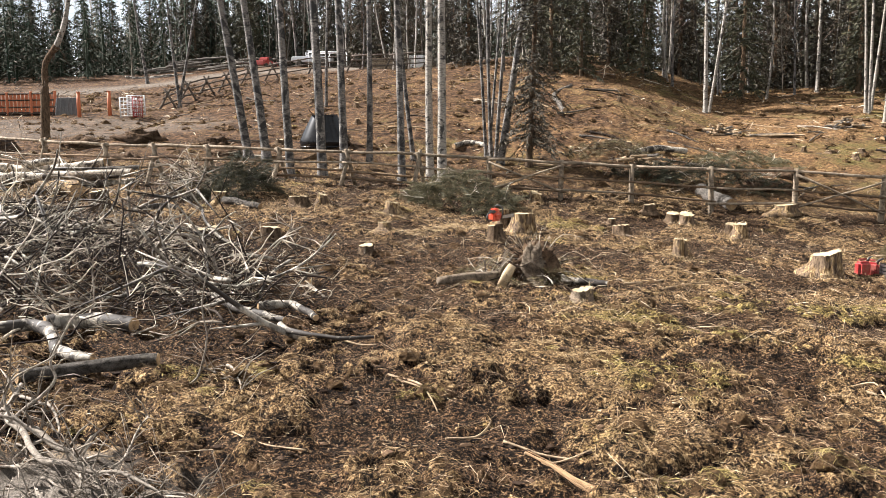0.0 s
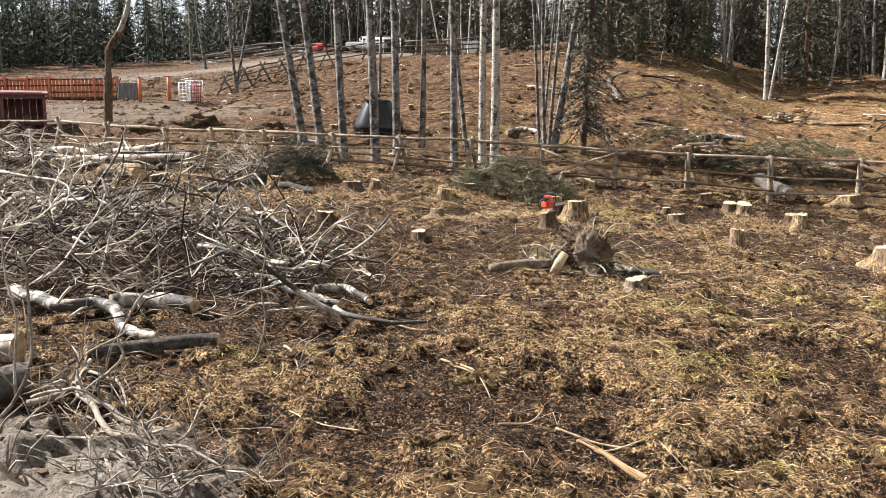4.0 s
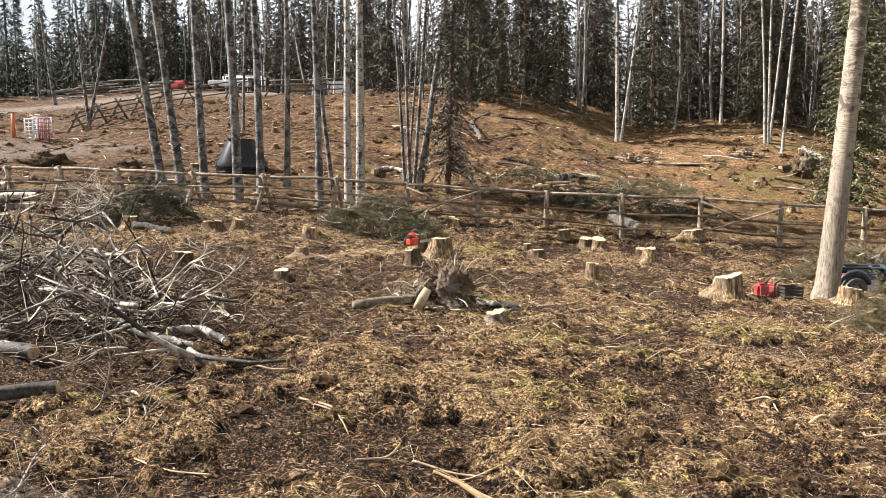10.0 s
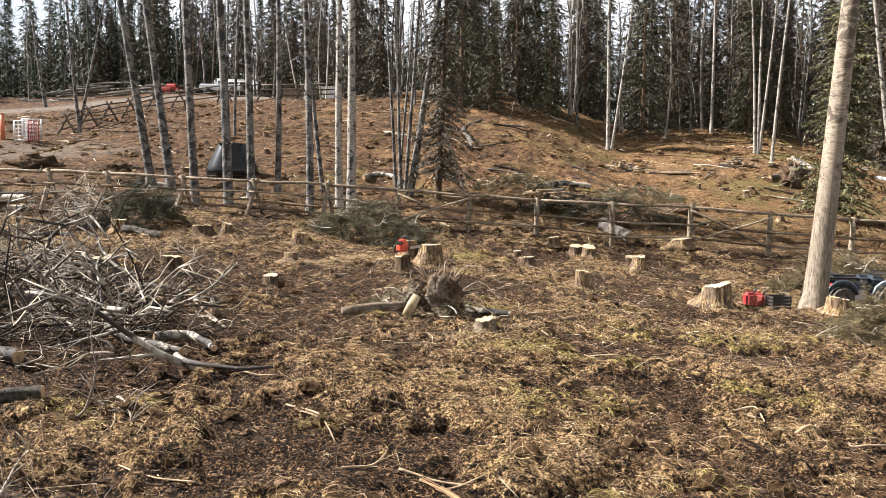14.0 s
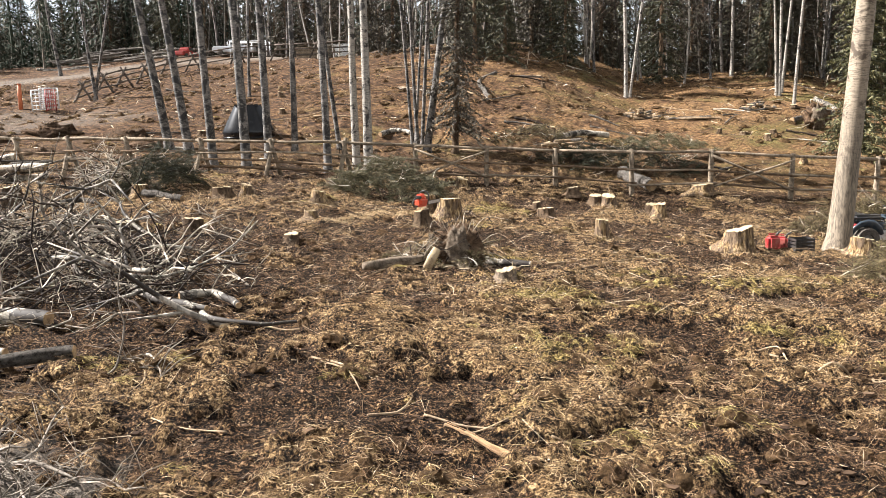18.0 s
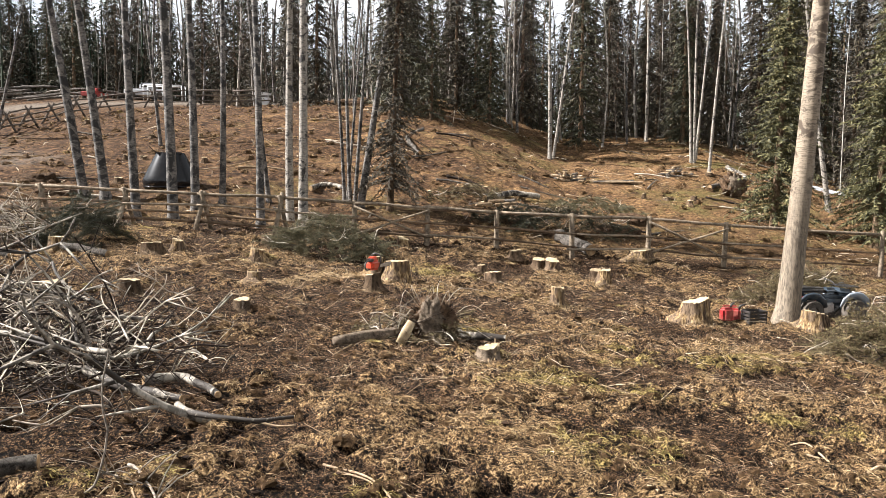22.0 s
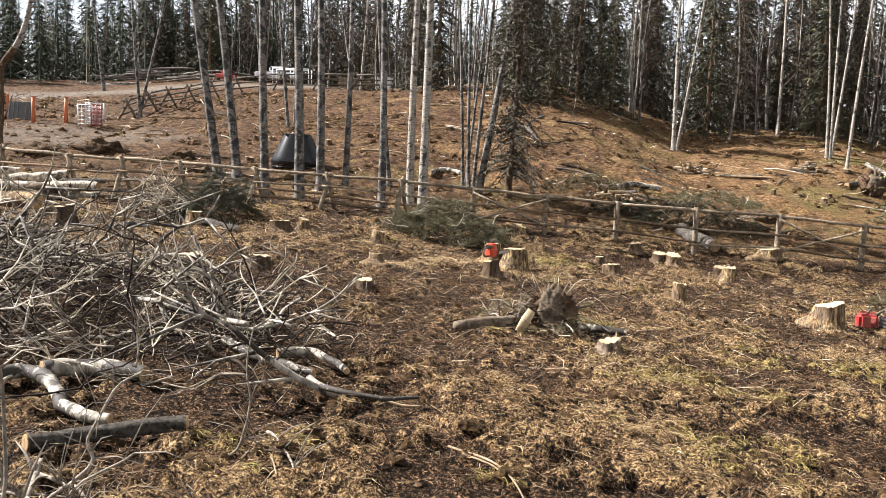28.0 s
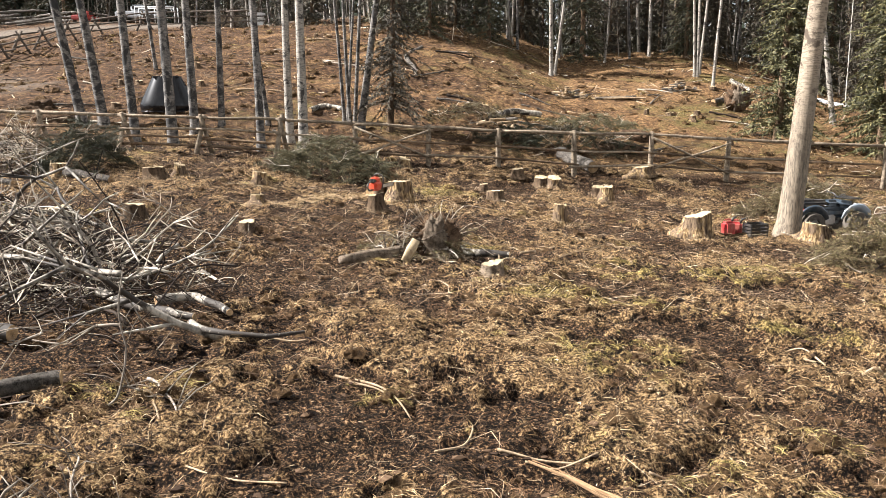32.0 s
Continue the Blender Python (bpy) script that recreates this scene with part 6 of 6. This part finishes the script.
def quad_bike(x, y, turn):
    t = thing("quad_bike", pose(x, y, ground_z(x, y), 0, 0, turn) @ Matrix.Scale(0.9, 4), "dark blue-grey quad bike parked behind a birch trunk", "quad bike")
    def ring(name, r0, r1, w, mat, parent, loc, n=20):
        g = Geo()
        prof = ((r0, -w), (r1 * 0.93, -w), (r1, -w * 0.6), (r1, w * 0.6), (r1 * 0.93, w), (r0, w))
        for k in range(n):
            a = 2 * math.pi * k / n
            for r, yy in prof:
                r2 = r * (1.03 if k % 2 and r >= r1 else 1)
                g.v.append(Vector((math.cos(a) * r2, yy, math.sin(a) * r2)))
        m = len(prof)
        for k in range(n):
            for j in range(m):
                a, b = k * m + j, k * m + (j + 1) % m
                c, d = ((k + 1) % n) * m + (j + 1) % m, ((k + 1) % n) * m + j
                g.f.append((a, b, c, d))
        ob = part(name, g, mat, parent, smooth=False)
        ob.location = loc
        return ob
    for sx in (-0.62, 0.62):
        for sy in (-0.42, 0.42):
            w = part("wheel", lump(random.Random(2), 0.07, 0.12, 0.07, 0.0, 10, 6), BLACK, t, "wheel hub")
            w.location = (sx, sy, 0.3)
            ring("tyre", 0.145, 0.31, 0.12, RUBBER, w, (0, 0, 0))
            ring("rim", 0.05, 0.15, 0.06, RIM, w, (0, 0, 0), 14)
        for sy in (-0.42, 0.42):
            g = Geo()
            arc = [(sx + 0.42 * math.cos(a), sy, 0.32 + 0.4 * math.sin(a)) for a in (0.25, 0.7, 1.2, 1.57, 1.95, 2.4, 2.9)]
            g.tube(arc, (0.05, 0.09, 0.11, 0.115, 0.11, 0.09, 0.05), 8, True, 0.45)
            part("fender", g, DUSTY if sx > 0 else TEAL, t, "dusty fender")
    solid("body", rounded(1.2, 0.36, 0.3, 0.1, 3), TEAL, t, (0, 0, 0.55), label="dark blue-grey bodywork")
    solid("hood", rounded(0.5, 0.5, 0.2, 0.09, 3), TEAL, t, (0.5, 0, 0.76), (0, 8, 0), "dark blue-grey hood")
    solid("tank_cover", rounded(0.36, 0.3, 0.16, 0.07, 3), TEAL, t, (0.15, 0, 0.8))
    solid("seat", rounded(0.75, 0.3, 0.14, 0.06, 3), BLACK, t, (-0.38, 0, 0.82), label="black seat")
    solid("engine", rounded(0.4, 0.3, 0.26, 0.04), STEEL, t, (0.05, 0, 0.36), label="grey engine block")
    solid("tail_light", rounded(0.06, 0.2, 0.1, 0.02), RED, t, (-0.72, -0.12, 0.62), label="red tail light")
    solid("side_panel", rounded(0.2, 0.04, 0.22, 0.015), RED, t, (-0.3, -0.24, 0.58), label="red side panel")
    for sx, z in ((-0.72, 0.92), (0.62, 0.92)):
        rack = solid("rack", rounded(0.5, 0.03, 0.02, 0.008), BLACK, t, (sx, -0.3, z), label="black tube rack")
        for k in range(5):
            solid("rack_bar", rounded(0.02, 0.62, 0.02, 0.008), BLACK, rack, (-0.2 + 0.1 * k, 0.3, 0))
        solid("rack_rail", rounded(0.5, 0.03, 0.02, 0.008), BLACK, rack, (0, 0.6, 0))
    g = Geo()
    g.tube(((0.28, -0.38, 1.06), (0.34, -0.16, 1.02), (0.36, 0, 0.92), (0.34, 0.16, 1.02), (0.28, 0.38, 1.06)), (0.015,) * 5, 8)
    part("handlebar", g, BLACK, t)
    for sy in (-0.16, 0.16):
        solid("headlight", rounded(0.05, 0.12, 0.09, 0.02), SILVER, t, (0.76, sy, 0.74), label="clear headlight")


quad_bike(10.2, 18.1, 6)

# ---- black hopper behind the fence ----
GLOSS = paint("glossy_black_sheet", (0.006, 0.006, 0.007), 0.24, 0.03)
GLOSS.node_tree.nodes["Principled BSDF"].inputs["Specular IOR Level"].default_value = 0.35


def hopper(x, y):
    t = thing("black_hopper", pose(x, y, ground_z(x, y) - 0.05, 0, 0, 8), "glossy black plastic hopper standing upside down on the slope", "tank")
    n, levels = 56, 12

    def skin(shrink):
        g = Geo()
        for j in range(levels + 1):
            u = j / levels
            tuck = 0.16 * (1 - ease(0.0, 0.2, u))
            w, d = 1.2 - 0.66 * u ** 1.1 - tuck - shrink, 1.0 - 0.52 * u ** 1.1 - tuck - shrink
            for k in range(n):
                a = 2 * math.pi * k / n
                c, s = math.cos(a), math.sin(a)
                p = 1 / (abs(c) ** 2.15 + abs(s) ** 2.15) ** (1 / 2.15)
                g.v.append(Vector((c * p * w * (1 + 0.002 * (k % 2)), s * p * d * (1 + 0.002 * (k % 2)), 1.36 * u - shrink)))
        for j in range(levels):
            for k in range(n):
                g.f.append((j * n + k, j * n + (k + 1) % n, (j + 1) * n + (k + 1) % n, (j + 1) * n + k))
        return g

    part("shell", skin(0.0), GLOSS, t)
    inner = skin(0.015)
    inner.f.append(tuple(levels * n + k for k in range(n)))
    part("liner", inner, BLACK, t)
    rim = Geo()
    rim.tube([skin(0.0).v[k % n] + Vector((0, 0, 0.03)) for k in range(n + 1)], [0.035] * (n + 1), 7, False)
    part("rim", rim, GLOSS, t)
    g = Geo()
    g.box(-0.48, 0.48, -0.42, 0.42, 1.33, 1.38)
    part("lid", g, GLOSS, t, smooth=False)


hopper(-8.7, 32.7)

# ---- farmyard on the rise ----
SHED_RED = paint("red_shed_boards", (0.085, 0.012, 0.012), 0.6, 0.15)
WALL_GREY = plain("blue_grey_siding", (0.06, 0.075, 0.085), (0.1, 0.12, 0.13), 3, 0.6, (1, 1, 8), 0.4)
ROOF = plain("pale_metal_roofing", (0.72, 0.73, 0.73), (0.86, 0.86, 0.85), 2, 0.35, (6, 0.3, 1), 0.3)
BOARD = paint("orange_stained_board", (0.42, 0.115, 0.042), 0.7, 0.25)
WHITE = paint("white_paint", (0.75, 0.75, 0.74), 0.4, 0.1)
SNOW = plain("old_snow", (0.34, 0.35, 0.36), (0.62, 0.64, 0.67), 1.2, 0.6, (1, 1, 1), 0.4, 0, 0.05, 0)


def run_in_shed(x, y, wide, deep, high, turn, label):
    """An open-fronted animal shed with board walls and a single-pitch roof."""
    t = thing("shed", pose(x, y, ground_z(x, y) - 0.1, 0, 0, turn), label, "shed", "red sheds")
    n = int(wide / 0.3)
    for k in range(n):
        part_x = -wide / 2 + (k + 0.5) * wide / n
        solid("back_board", rounded(wide / n - 0.01, 0.05, high * 0.9, 0.008, 1), SHED_RED, t, (part_x, deep / 2, high * 0.45))
    for s in (-1, 1):
        for k in range(int(deep / 0.3)):
            solid("side_board", rounded(0.05, deep / int(deep / 0.3) - 0.01, high * 0.95, 0.008, 1), SHED_RED, t, (s * wide / 2, -deep / 2 + (k + 0.5) * deep / int(deep / 0.3), high * 0.47))
    for k in (-0.5, -0.05, 0.5):
        solid("post", rounded(0.14, 0.14, high, 0.01, 1), SHED_RED, t, (wide * k, -deep / 2, high / 2))
    solid("lintel", rounded(wide, 0.08, 0.26, 0.01, 1), SHED_RED, t, (0, -deep / 2 - 0.04, high - 0.1))
    solid("roof", rounded(wide + 0.4, deep + 0.5, 0.09, 0.01, 1), SHED_RED, t, (0, 0, high + 0.06), (4, 0, 0), "dark red sheet roof")


run_in_shed(-27.4, 33.4, 3.2, 2.8, 1.9, 38, "small red open-fronted shed with a dark red roof")
run_in_shed(-37.6, 40.6, 3.2, 3.4, 2.2, 22, "red board shed beside a grey barn")
run_in_shed(-42.4, 40.0, 4.0, 3.4, 2.2, 16, "dark red shed at the edge of the yard")


def barn():
    t = thing("barn", pose(-63.5, 54, ground_z(-63.5, 54) - 0.3, 0, 0, 8), "blue-grey barn with a pale metal roof", "barn")
    w, d, h, p = 18.0, 10.0, 3.3, 1.2
    for s in (-1, 1):
        g = Geo()
        g.box(-w / 2, w / 2, s * d / 2 - 0.1, s * d / 2 + 0.1, 0, h)
        part("wall", g, WALL_GREY, t, smooth=False)
        g = Geo()
        x = s * (w / 2 - 0.1)
        for dx in (-0.1, 0.1):
            g.v += [Vector((x + dx, -d / 2 + 0.1, 0)), Vector((x + dx, d / 2 - 0.1, 0)), Vector((x + dx, d / 2 - 0.1, h)), Vector((x + dx, 0, h + p)), Vector((x + dx, -d / 2 + 0.1, h))]
        g.f += [(0, 1, 2, 3, 4), (9, 8, 7, 6, 5)] + [(k, (k + 1) % 5, 5 + (k + 1) % 5, 5 + k) for k in range(5)]
        part("gable", g, WALL_GREY, t, smooth=False)
        for k in range(18):
            x0 = -w / 2 - 0.4 + k * (w + 0.8) / 18
            g = Geo()
            a = math.atan2(p, d / 2)
            m = Matrix.Translation((x0, 0, h + p + 0.05)) @ pose(0, 0, 0, -math.degrees(a) * s, 0, 0)
            g.box(0.01, (w + 0.8) / 18 - 0.01, min(0, s * (d / 2 / math.cos(a) + 0.5)), max(0, s * (d / 2 / math.cos(a) + 0.5)), 0, 0.06, m)
            part("roof_sheet", g, ROOF, t, smooth=False)
    g = Geo()
    g.box(-w / 2 - 0.42, w / 2 + 0.42, -0.2, 0.2, h + p + 0.1, h + p + 0.2)
    part("ridge_cap", g, ROOF, t, smooth=False)
    door = solid("barn_door", rounded(3.4, 0.1, 3.2, 0.02), WALL_GREY, t, (2.0, -d / 2 - 0.12, 1.7))
    solid("door_rail", rounded(4.2, 0.08, 0.12, 0.02), STEEL, door, (0, -0.06, 1.7))


barn()


OLD_SHEET = plain("old_grey_sheet", (0.055, 0.055, 0.055), (0.13, 0.125, 0.12), 5, 0.7, (1, 1, 0.4), 0.3)
DARK_RAIL = plain("dark_rail", (0.03, 0.022, 0.018), (0.1, 0.07, 0.052), 6, 0.9)


def board_fence(x0, x1, y, high):
    t = thing("board_fence", pose(0, 0, 0), "orange-stained board fence round the farmyard", "fence")
    n = int((x1 - x0) / 0.26)
    for k in range(n):
        x = x0 + (k + 0.5) * (x1 - x0) / n
        z = ground_z(x, y)
        solid("picket", rounded(0.2, 0.03, high * 0.92, 0.006, 1), BOARD, t, (x, y, z + 0.05 + high * 0.46))
    for k in range(n // 6 + 1):
        x = x0 + k * (x1 - x0) / (n // 6)
        solid("post", rounded(0.12, 0.12, high + 0.2, 0.01, 1), BOARD, t, (x, y - 0.09, ground_z(x, y) + high / 2 - 0.05))
    a, b = ground_z(x0, y), ground_z(x1, y)
    for s in (0.08, 0.5, 0.95, 1.36):
        g = Geo()
        # Lowest rail is thicker, a dark band along the foot of the fence.
        r = 0.11 if s < 0.1 else 0.045
        g.tube(((x0, y - 0.07, a + 0.03 + s * high / 1.5), (x1, y - 0.07, b + 0.03 + s * high / 1.5)), (r, r), 4)
        part("rail", g, DARK_RAIL, t, "dark rail", False)


board_fence(-40.5, -29.25, 45.5, 1.42)
for x, y, h in ((-37.7, 44.6, 2.0), (-26.8, 43.9, 1.5), (-25.1, 44.3, 1.5)):
    t = thing("gate_post", pose(x, y, ground_z(x, y) - 0.1), "thick orange wooden gate post", "post", "orange gate posts")
    g = Geo()
    g.tube(((0, 0, 0), (0, 0, h * 0.6), (0.02, 0, h)), (0.115, 0.11, 0.1), 10)
    part("post", g, BOARD, t)
    solid("post_cap", rounded(0.22, 0.22, 0.03, 0.01), BOARD, t, (0.02, 0, h + 0.02))


def panel_gate(x, y, wide, high, turn, mat, label):
    t = thing("livestock_gate", pose(x, y, ground_z(x, y) + 0.05, 0, 0, turn), label, "gate", "tube gates")
    for s in (-1, 1):
        g = Geo()
        g.tube(((s * wide / 2, 0, 0), (s * wide / 2, 0, high)), (0.035, 0.035), 6)
        part("upright", g, mat, t)
    for k in range(6):
        g = Geo()
        z = 0.08 + k * (high - 0.1) / 5
        g.tube(((-wide / 2, 0, z), (wide / 2, 0, z)), (0.025, 0.025), 6)
        part("tube_bar", g, mat, t)
    for k in range(1, 5):
        g = Geo()
        x1 = -wide / 2 + k * wide / 5
        g.tube(((x1, 0.03, 0.05), (x1, 0.03, high)), (0.02, 0.02), 5)
        part("stay", g, mat, t)


panel_gate(-23.4, 43.4, 1.0, 1.15, 5, SILVER, "white tube gate leaning by the yard")
panel_gate(-23.2, 43.9, 0.95, 1.15, 20, SILVER, "white tube gate stacked behind another")
panel_gate(-22.85, 43.4, 0.8, 1.2, 80, RED, "red tube gate panel by the yard")

# grey sheet leaning in the yard entrance
sheet = thing("metal_sheet", pose(-27.85, 44.2, ground_z(-27.85, 44.2), -14, 0, 4), "dull grey ribbed metal sheet leaning in the yard entrance", "metal sheet")
solid("panel", rounded(1.35, 0.03, 1.1, 0.01, 1), OLD_SHEET, sheet, (0, 0, 0.55))
for k in range(6):
    solid("panel_rib", rounded(0.05, 0.03, 1.08, 0.01, 1), OLD_SHEET, sheet, (-0.6 + 0.24 * k, -0.03, 0.55))
for x, tip in ((-0.75, 12), (0.4, 24)):
    solid("prop", rounded(0.06, 0.06, 1.5, 0.015, 1), DARK_RAIL, sheet, (x, 0.1, 0.7), (0, tip, 0))

# dark pole fence along the road
OLDPOLE = plain("weathered_dark_pole", (0.05, 0.04, 0.032), (0.17, 0.14, 0.115), 8, 0.9)


def road_fence():
    rng = random.Random(18)
    t = thing("road_fence", pose(0, 0, 0), "dark weathered buck fence along the farm road", "fence")
    line = [(-23.0, 47.5), (-22.8, 50), (-22.6, 52.5), (-22.2, 55), (-21.5, 57.5), (-20.5, 60), (-17.5, 61.5), (-14.5, 62), (-11.5, 62), (-8.5, 62)]
    pts = [Vector((x, y, ground_z(x, y))) for x, y in line]
    for p in pts:
        for s in (-1, 1):
            part("post", pole(p + Vector((s * 0.5, s * 0.35, -0.1)), p + Vector((-s * 0.15, -s * 0.1, 1.35)), 0.07, rng), OLDPOLE, t)
    for a, b in zip(pts, pts[1:]):
        for s in (0.35, 0.75, 1.1):
            part("rail", pole(a + Vector((-0.2, -0.2, s)), b + Vector((-0.2, -0.2, s + rng.uniform(-0.1, 0.1))), 0.055, rng), OLDPOLE, t)


road_fence()


def pickup(x, y, turn, mat, label, size=1.0):
    t = thing("pickup_truck", pose(x, y, ground_z(x, y), 0, 0, turn) @ Matrix.Scale(size, 4), label, "truck")
    solid("cab", rounded(1.6, 1.7, 0.75, 0.2, 3), mat, t, (0.1, 0, 1.35))
    solid("body", rounded(4.6, 1.8, 0.65, 0.12, 3), mat, t, (0, 0, 0.75))
    for sx in (-1.45, 1.45):
        for sy in (-0.85, 0.85):
            g = Geo()
            g.tube(((sx, sy - 0.12, 0.37), (sx, sy + 0.12, 0.37)), (0.37, 0.37), 16)
            part("wheel", g, RUBBER, t)
    solid("windscreen", rounded(0.06, 1.4, 0.5, 0.02), BLACK, t, (0.93, 0, 1.4), (0, -20, 0))
    solid("side_window", rounded(1.2, 0.04, 0.42, 0.02), BLACK, t, (0.1, -0.85, 1.42))


pickup(-25.5, 72.5, 80, paint("dark_red_paint", (0.3, 0.02, 0.015), 0.4, 0.3), "red pickup truck parked beside the farm road", 0.6)
pickup(-21.0, 72.5, 4, SILVER, "pale grey pickup truck parked beside the road", 0.8)


def lumber(x, y, wide, high, deep, mat, label, turn=0, rows=5):
    t = thing("lumber_stack", pose(x, y, ground_z(x, y), 0, 0, turn), label, "lumber stack", "lumber stacks")
    for k in range(rows):
        for j in range(4):
            solid("plank", rounded(wide, deep / 4 - 0.02, high / rows - 0.01, 0.01, 1), mat, t, (0.1 * math.sin(k * 3 + j), -deep / 2 + (j + 0.5) * deep / 4, (k + 0.5) * high / rows))


lumber(-12.5, 67, 3.0, 0.9, 1.4, RAIL, "stack of sawn planks beside the road")
lumber(-10.2, 66.4, 1.2, 1.0, 1.2, WHITE, "white wrapped stack beside the road")
frame_thing = thing("loading_rack", pose(-19.0, 70.5, ground_z(-19, 70.5)), "open pale metal rack beside the road", "rack")
for s in (-1.6, 0, 1.6):
    for q in (-0.6, 0.6):
        g = Geo()
        g.tube(((s, q, 0), (s, q, 1.3)), (0.04, 0.04), 5)
        part("leg", g, WHITE, frame_thing)
for q in (-0.6, 0.6):
    g = Geo()
    g.tube(((-1.6, q, 1.3), (1.6, q, 1.3)), (0.05, 0.05), 5)
    part("top_rail", g, WHITE, frame_thing)

rng = random.Random(31)
for i in range(26):
    x, y = rng.uniform(-37, -26), rng.uniform(71, 77)
    lying_wood("birch_log", ((x - 2, y - 0.3), (x, y), (x + 2, y + 0.4)), 0.12, 0.08, GREY_BARK if i % 6 else PALE_BARK, "log in a long pile beside the farm road", "log", rng, 7, False, "logs piled by the road", 0.3 * (i % 4))


# ---- wood piles and logs on the hillside ----
def split_pile(x, y, wide, count, label, long=0.45, r=0.09, flat=False):
    rng = random.Random(int(x * 10))
    t = thing("wood_pile", pose(x, y, ground_z(x, y)), label, "wood pile", "wood piles on the hill")
    for i in range(count):
        a = rng.uniform(0, 6.28)
        d = rng.random() ** 0.6 * wide / 2
        px, py = math.cos(a) * d, math.sin(a) * d * 0.5
        z = ground_z(x + px, y + py) - ground_z(x, y) + r + (0 if flat else rng.random() * 0.5 * (1 - 2 * d / wide))
        g = Geo()
        yaw, l = (rng.gauss(0.0, 0.12) if flat else rng.uniform(0, 6.28)), long * rng.uniform(0.8, 1.2)
        e = Vector((math.cos(yaw), math.sin(yaw), rng.gauss(0, 0.1 if not flat else 0.02))) * l / 2
        c = Vector((px, py, z))
        g.tube((c - e, c + e), (r, r * 0.9), 6)
        part("split_log" if not flat else "pole", g, STICK if rng.random() < 0.7 else GREY_BARK, t, smooth=False)


split_pile(9.4, 41.8, 1.7, 40, "heap of split firewood on the hillside", 0.55, 0.055)
split_pile(11.6, 41.2, 1.6, 12, "peeled poles laid side by side on the slope", 2.3, 0.06, True)
split_pile(16.2, 43.8, 1.8, 26, "pale heap of split wood below the trees", 0.6, 0.055)
split_pile(4.6, 32.2, 2.6, 16, "scatter of pale split wood on a dirt bank", 0.8, 0.06)
for i in range(64):
    u = rng.uniform(-24, 27)
    y = rng.uniform(29, 56)
    x = u * y / 50
    a, l = rng.gauss(0, 0.6), rng.uniform(0.5, 1.5)
    lying_wood("fallen_branch", ((x - l * math.cos(a), y - l * math.sin(a)), (x, y + 0.1), (x + l * math.cos(a), y + l * math.sin(a))), rng.uniform(0.025, 0.07), 0.02, rng.choice((GREY_BARK, GREY_BARK, STICK, DEAD)), "dead limb lying on the hillside turf", "branch", rng, 6, False, "limbs on the hill", 0.03)
for i in range(24):
    u = rng.uniform(-20, 24)
    y = rng.uniform(30, 54)
    stump(rng, u * y / 50, y, rng.uniform(0.22, 0.4), rng.uniform(0.15, 0.35), rng.choice(("dark", "dark", "light")))


# ---- snow by the far fence ----
def snow_patch(x, y, rx, ry, seed):
    """A thin patch of old snow with a ragged outline that follows the ground."""
    n, rings = 40, 6
    o = Vector((x, y, ground_z(x, y)))
    g = Geo()
    g.v.append(Vector((0, 0, 0.16)))
    for j in range(1, rings + 1):
        for k in range(n):
            a = 2 * math.pi * k / n
            d = Vector((math.cos(a), math.sin(a), seed))
            s = (1 + 0.45 * noise.noise(d * 1.6) + 0.2 * noise.noise(d * 4.5)) * j / rings
            px, py = d.x * rx * s, d.y * ry * s
            lift = 0.15 * (1 - (j / rings) ** 4) + 0.02 if j < rings else -0.08
            g.v.append(Vector((px, py, ground_z(x + px, y + py) - o.z + lift)))
    for k in range(n):
        g.f.append((0, 1 + k, 1 + (k + 1) % n))
        for j in range(rings - 1):
            a, b = 1 + j * n + k, 1 + j * n + (k + 1) % n
            g.f.append((a, a + n, b + n, b))
    ob = new("snow_patch", g.mesh("snow_patch", SNOW))
    ob.location = o
    tagged(ob, "patch of old wet snow on the ground", "snow", kind="structure")


snow_patch(31.4, 31.8, 3.0, 3.6, 3.0)
snow_patch(27.8, 27.8, 2.6, 1.2, 9.0)
snow_patch(24.4, 24.6, 1.3, 0.6, 14.0)
snow_patch(33.0, 40.5, 2.4, 1.4, 20.0)
snow_patch(27.0, 47.0, 1.6, 0.6, 31.0)
snow_patch(20.8, 23.0, 0.9, 0.35, 25.0)
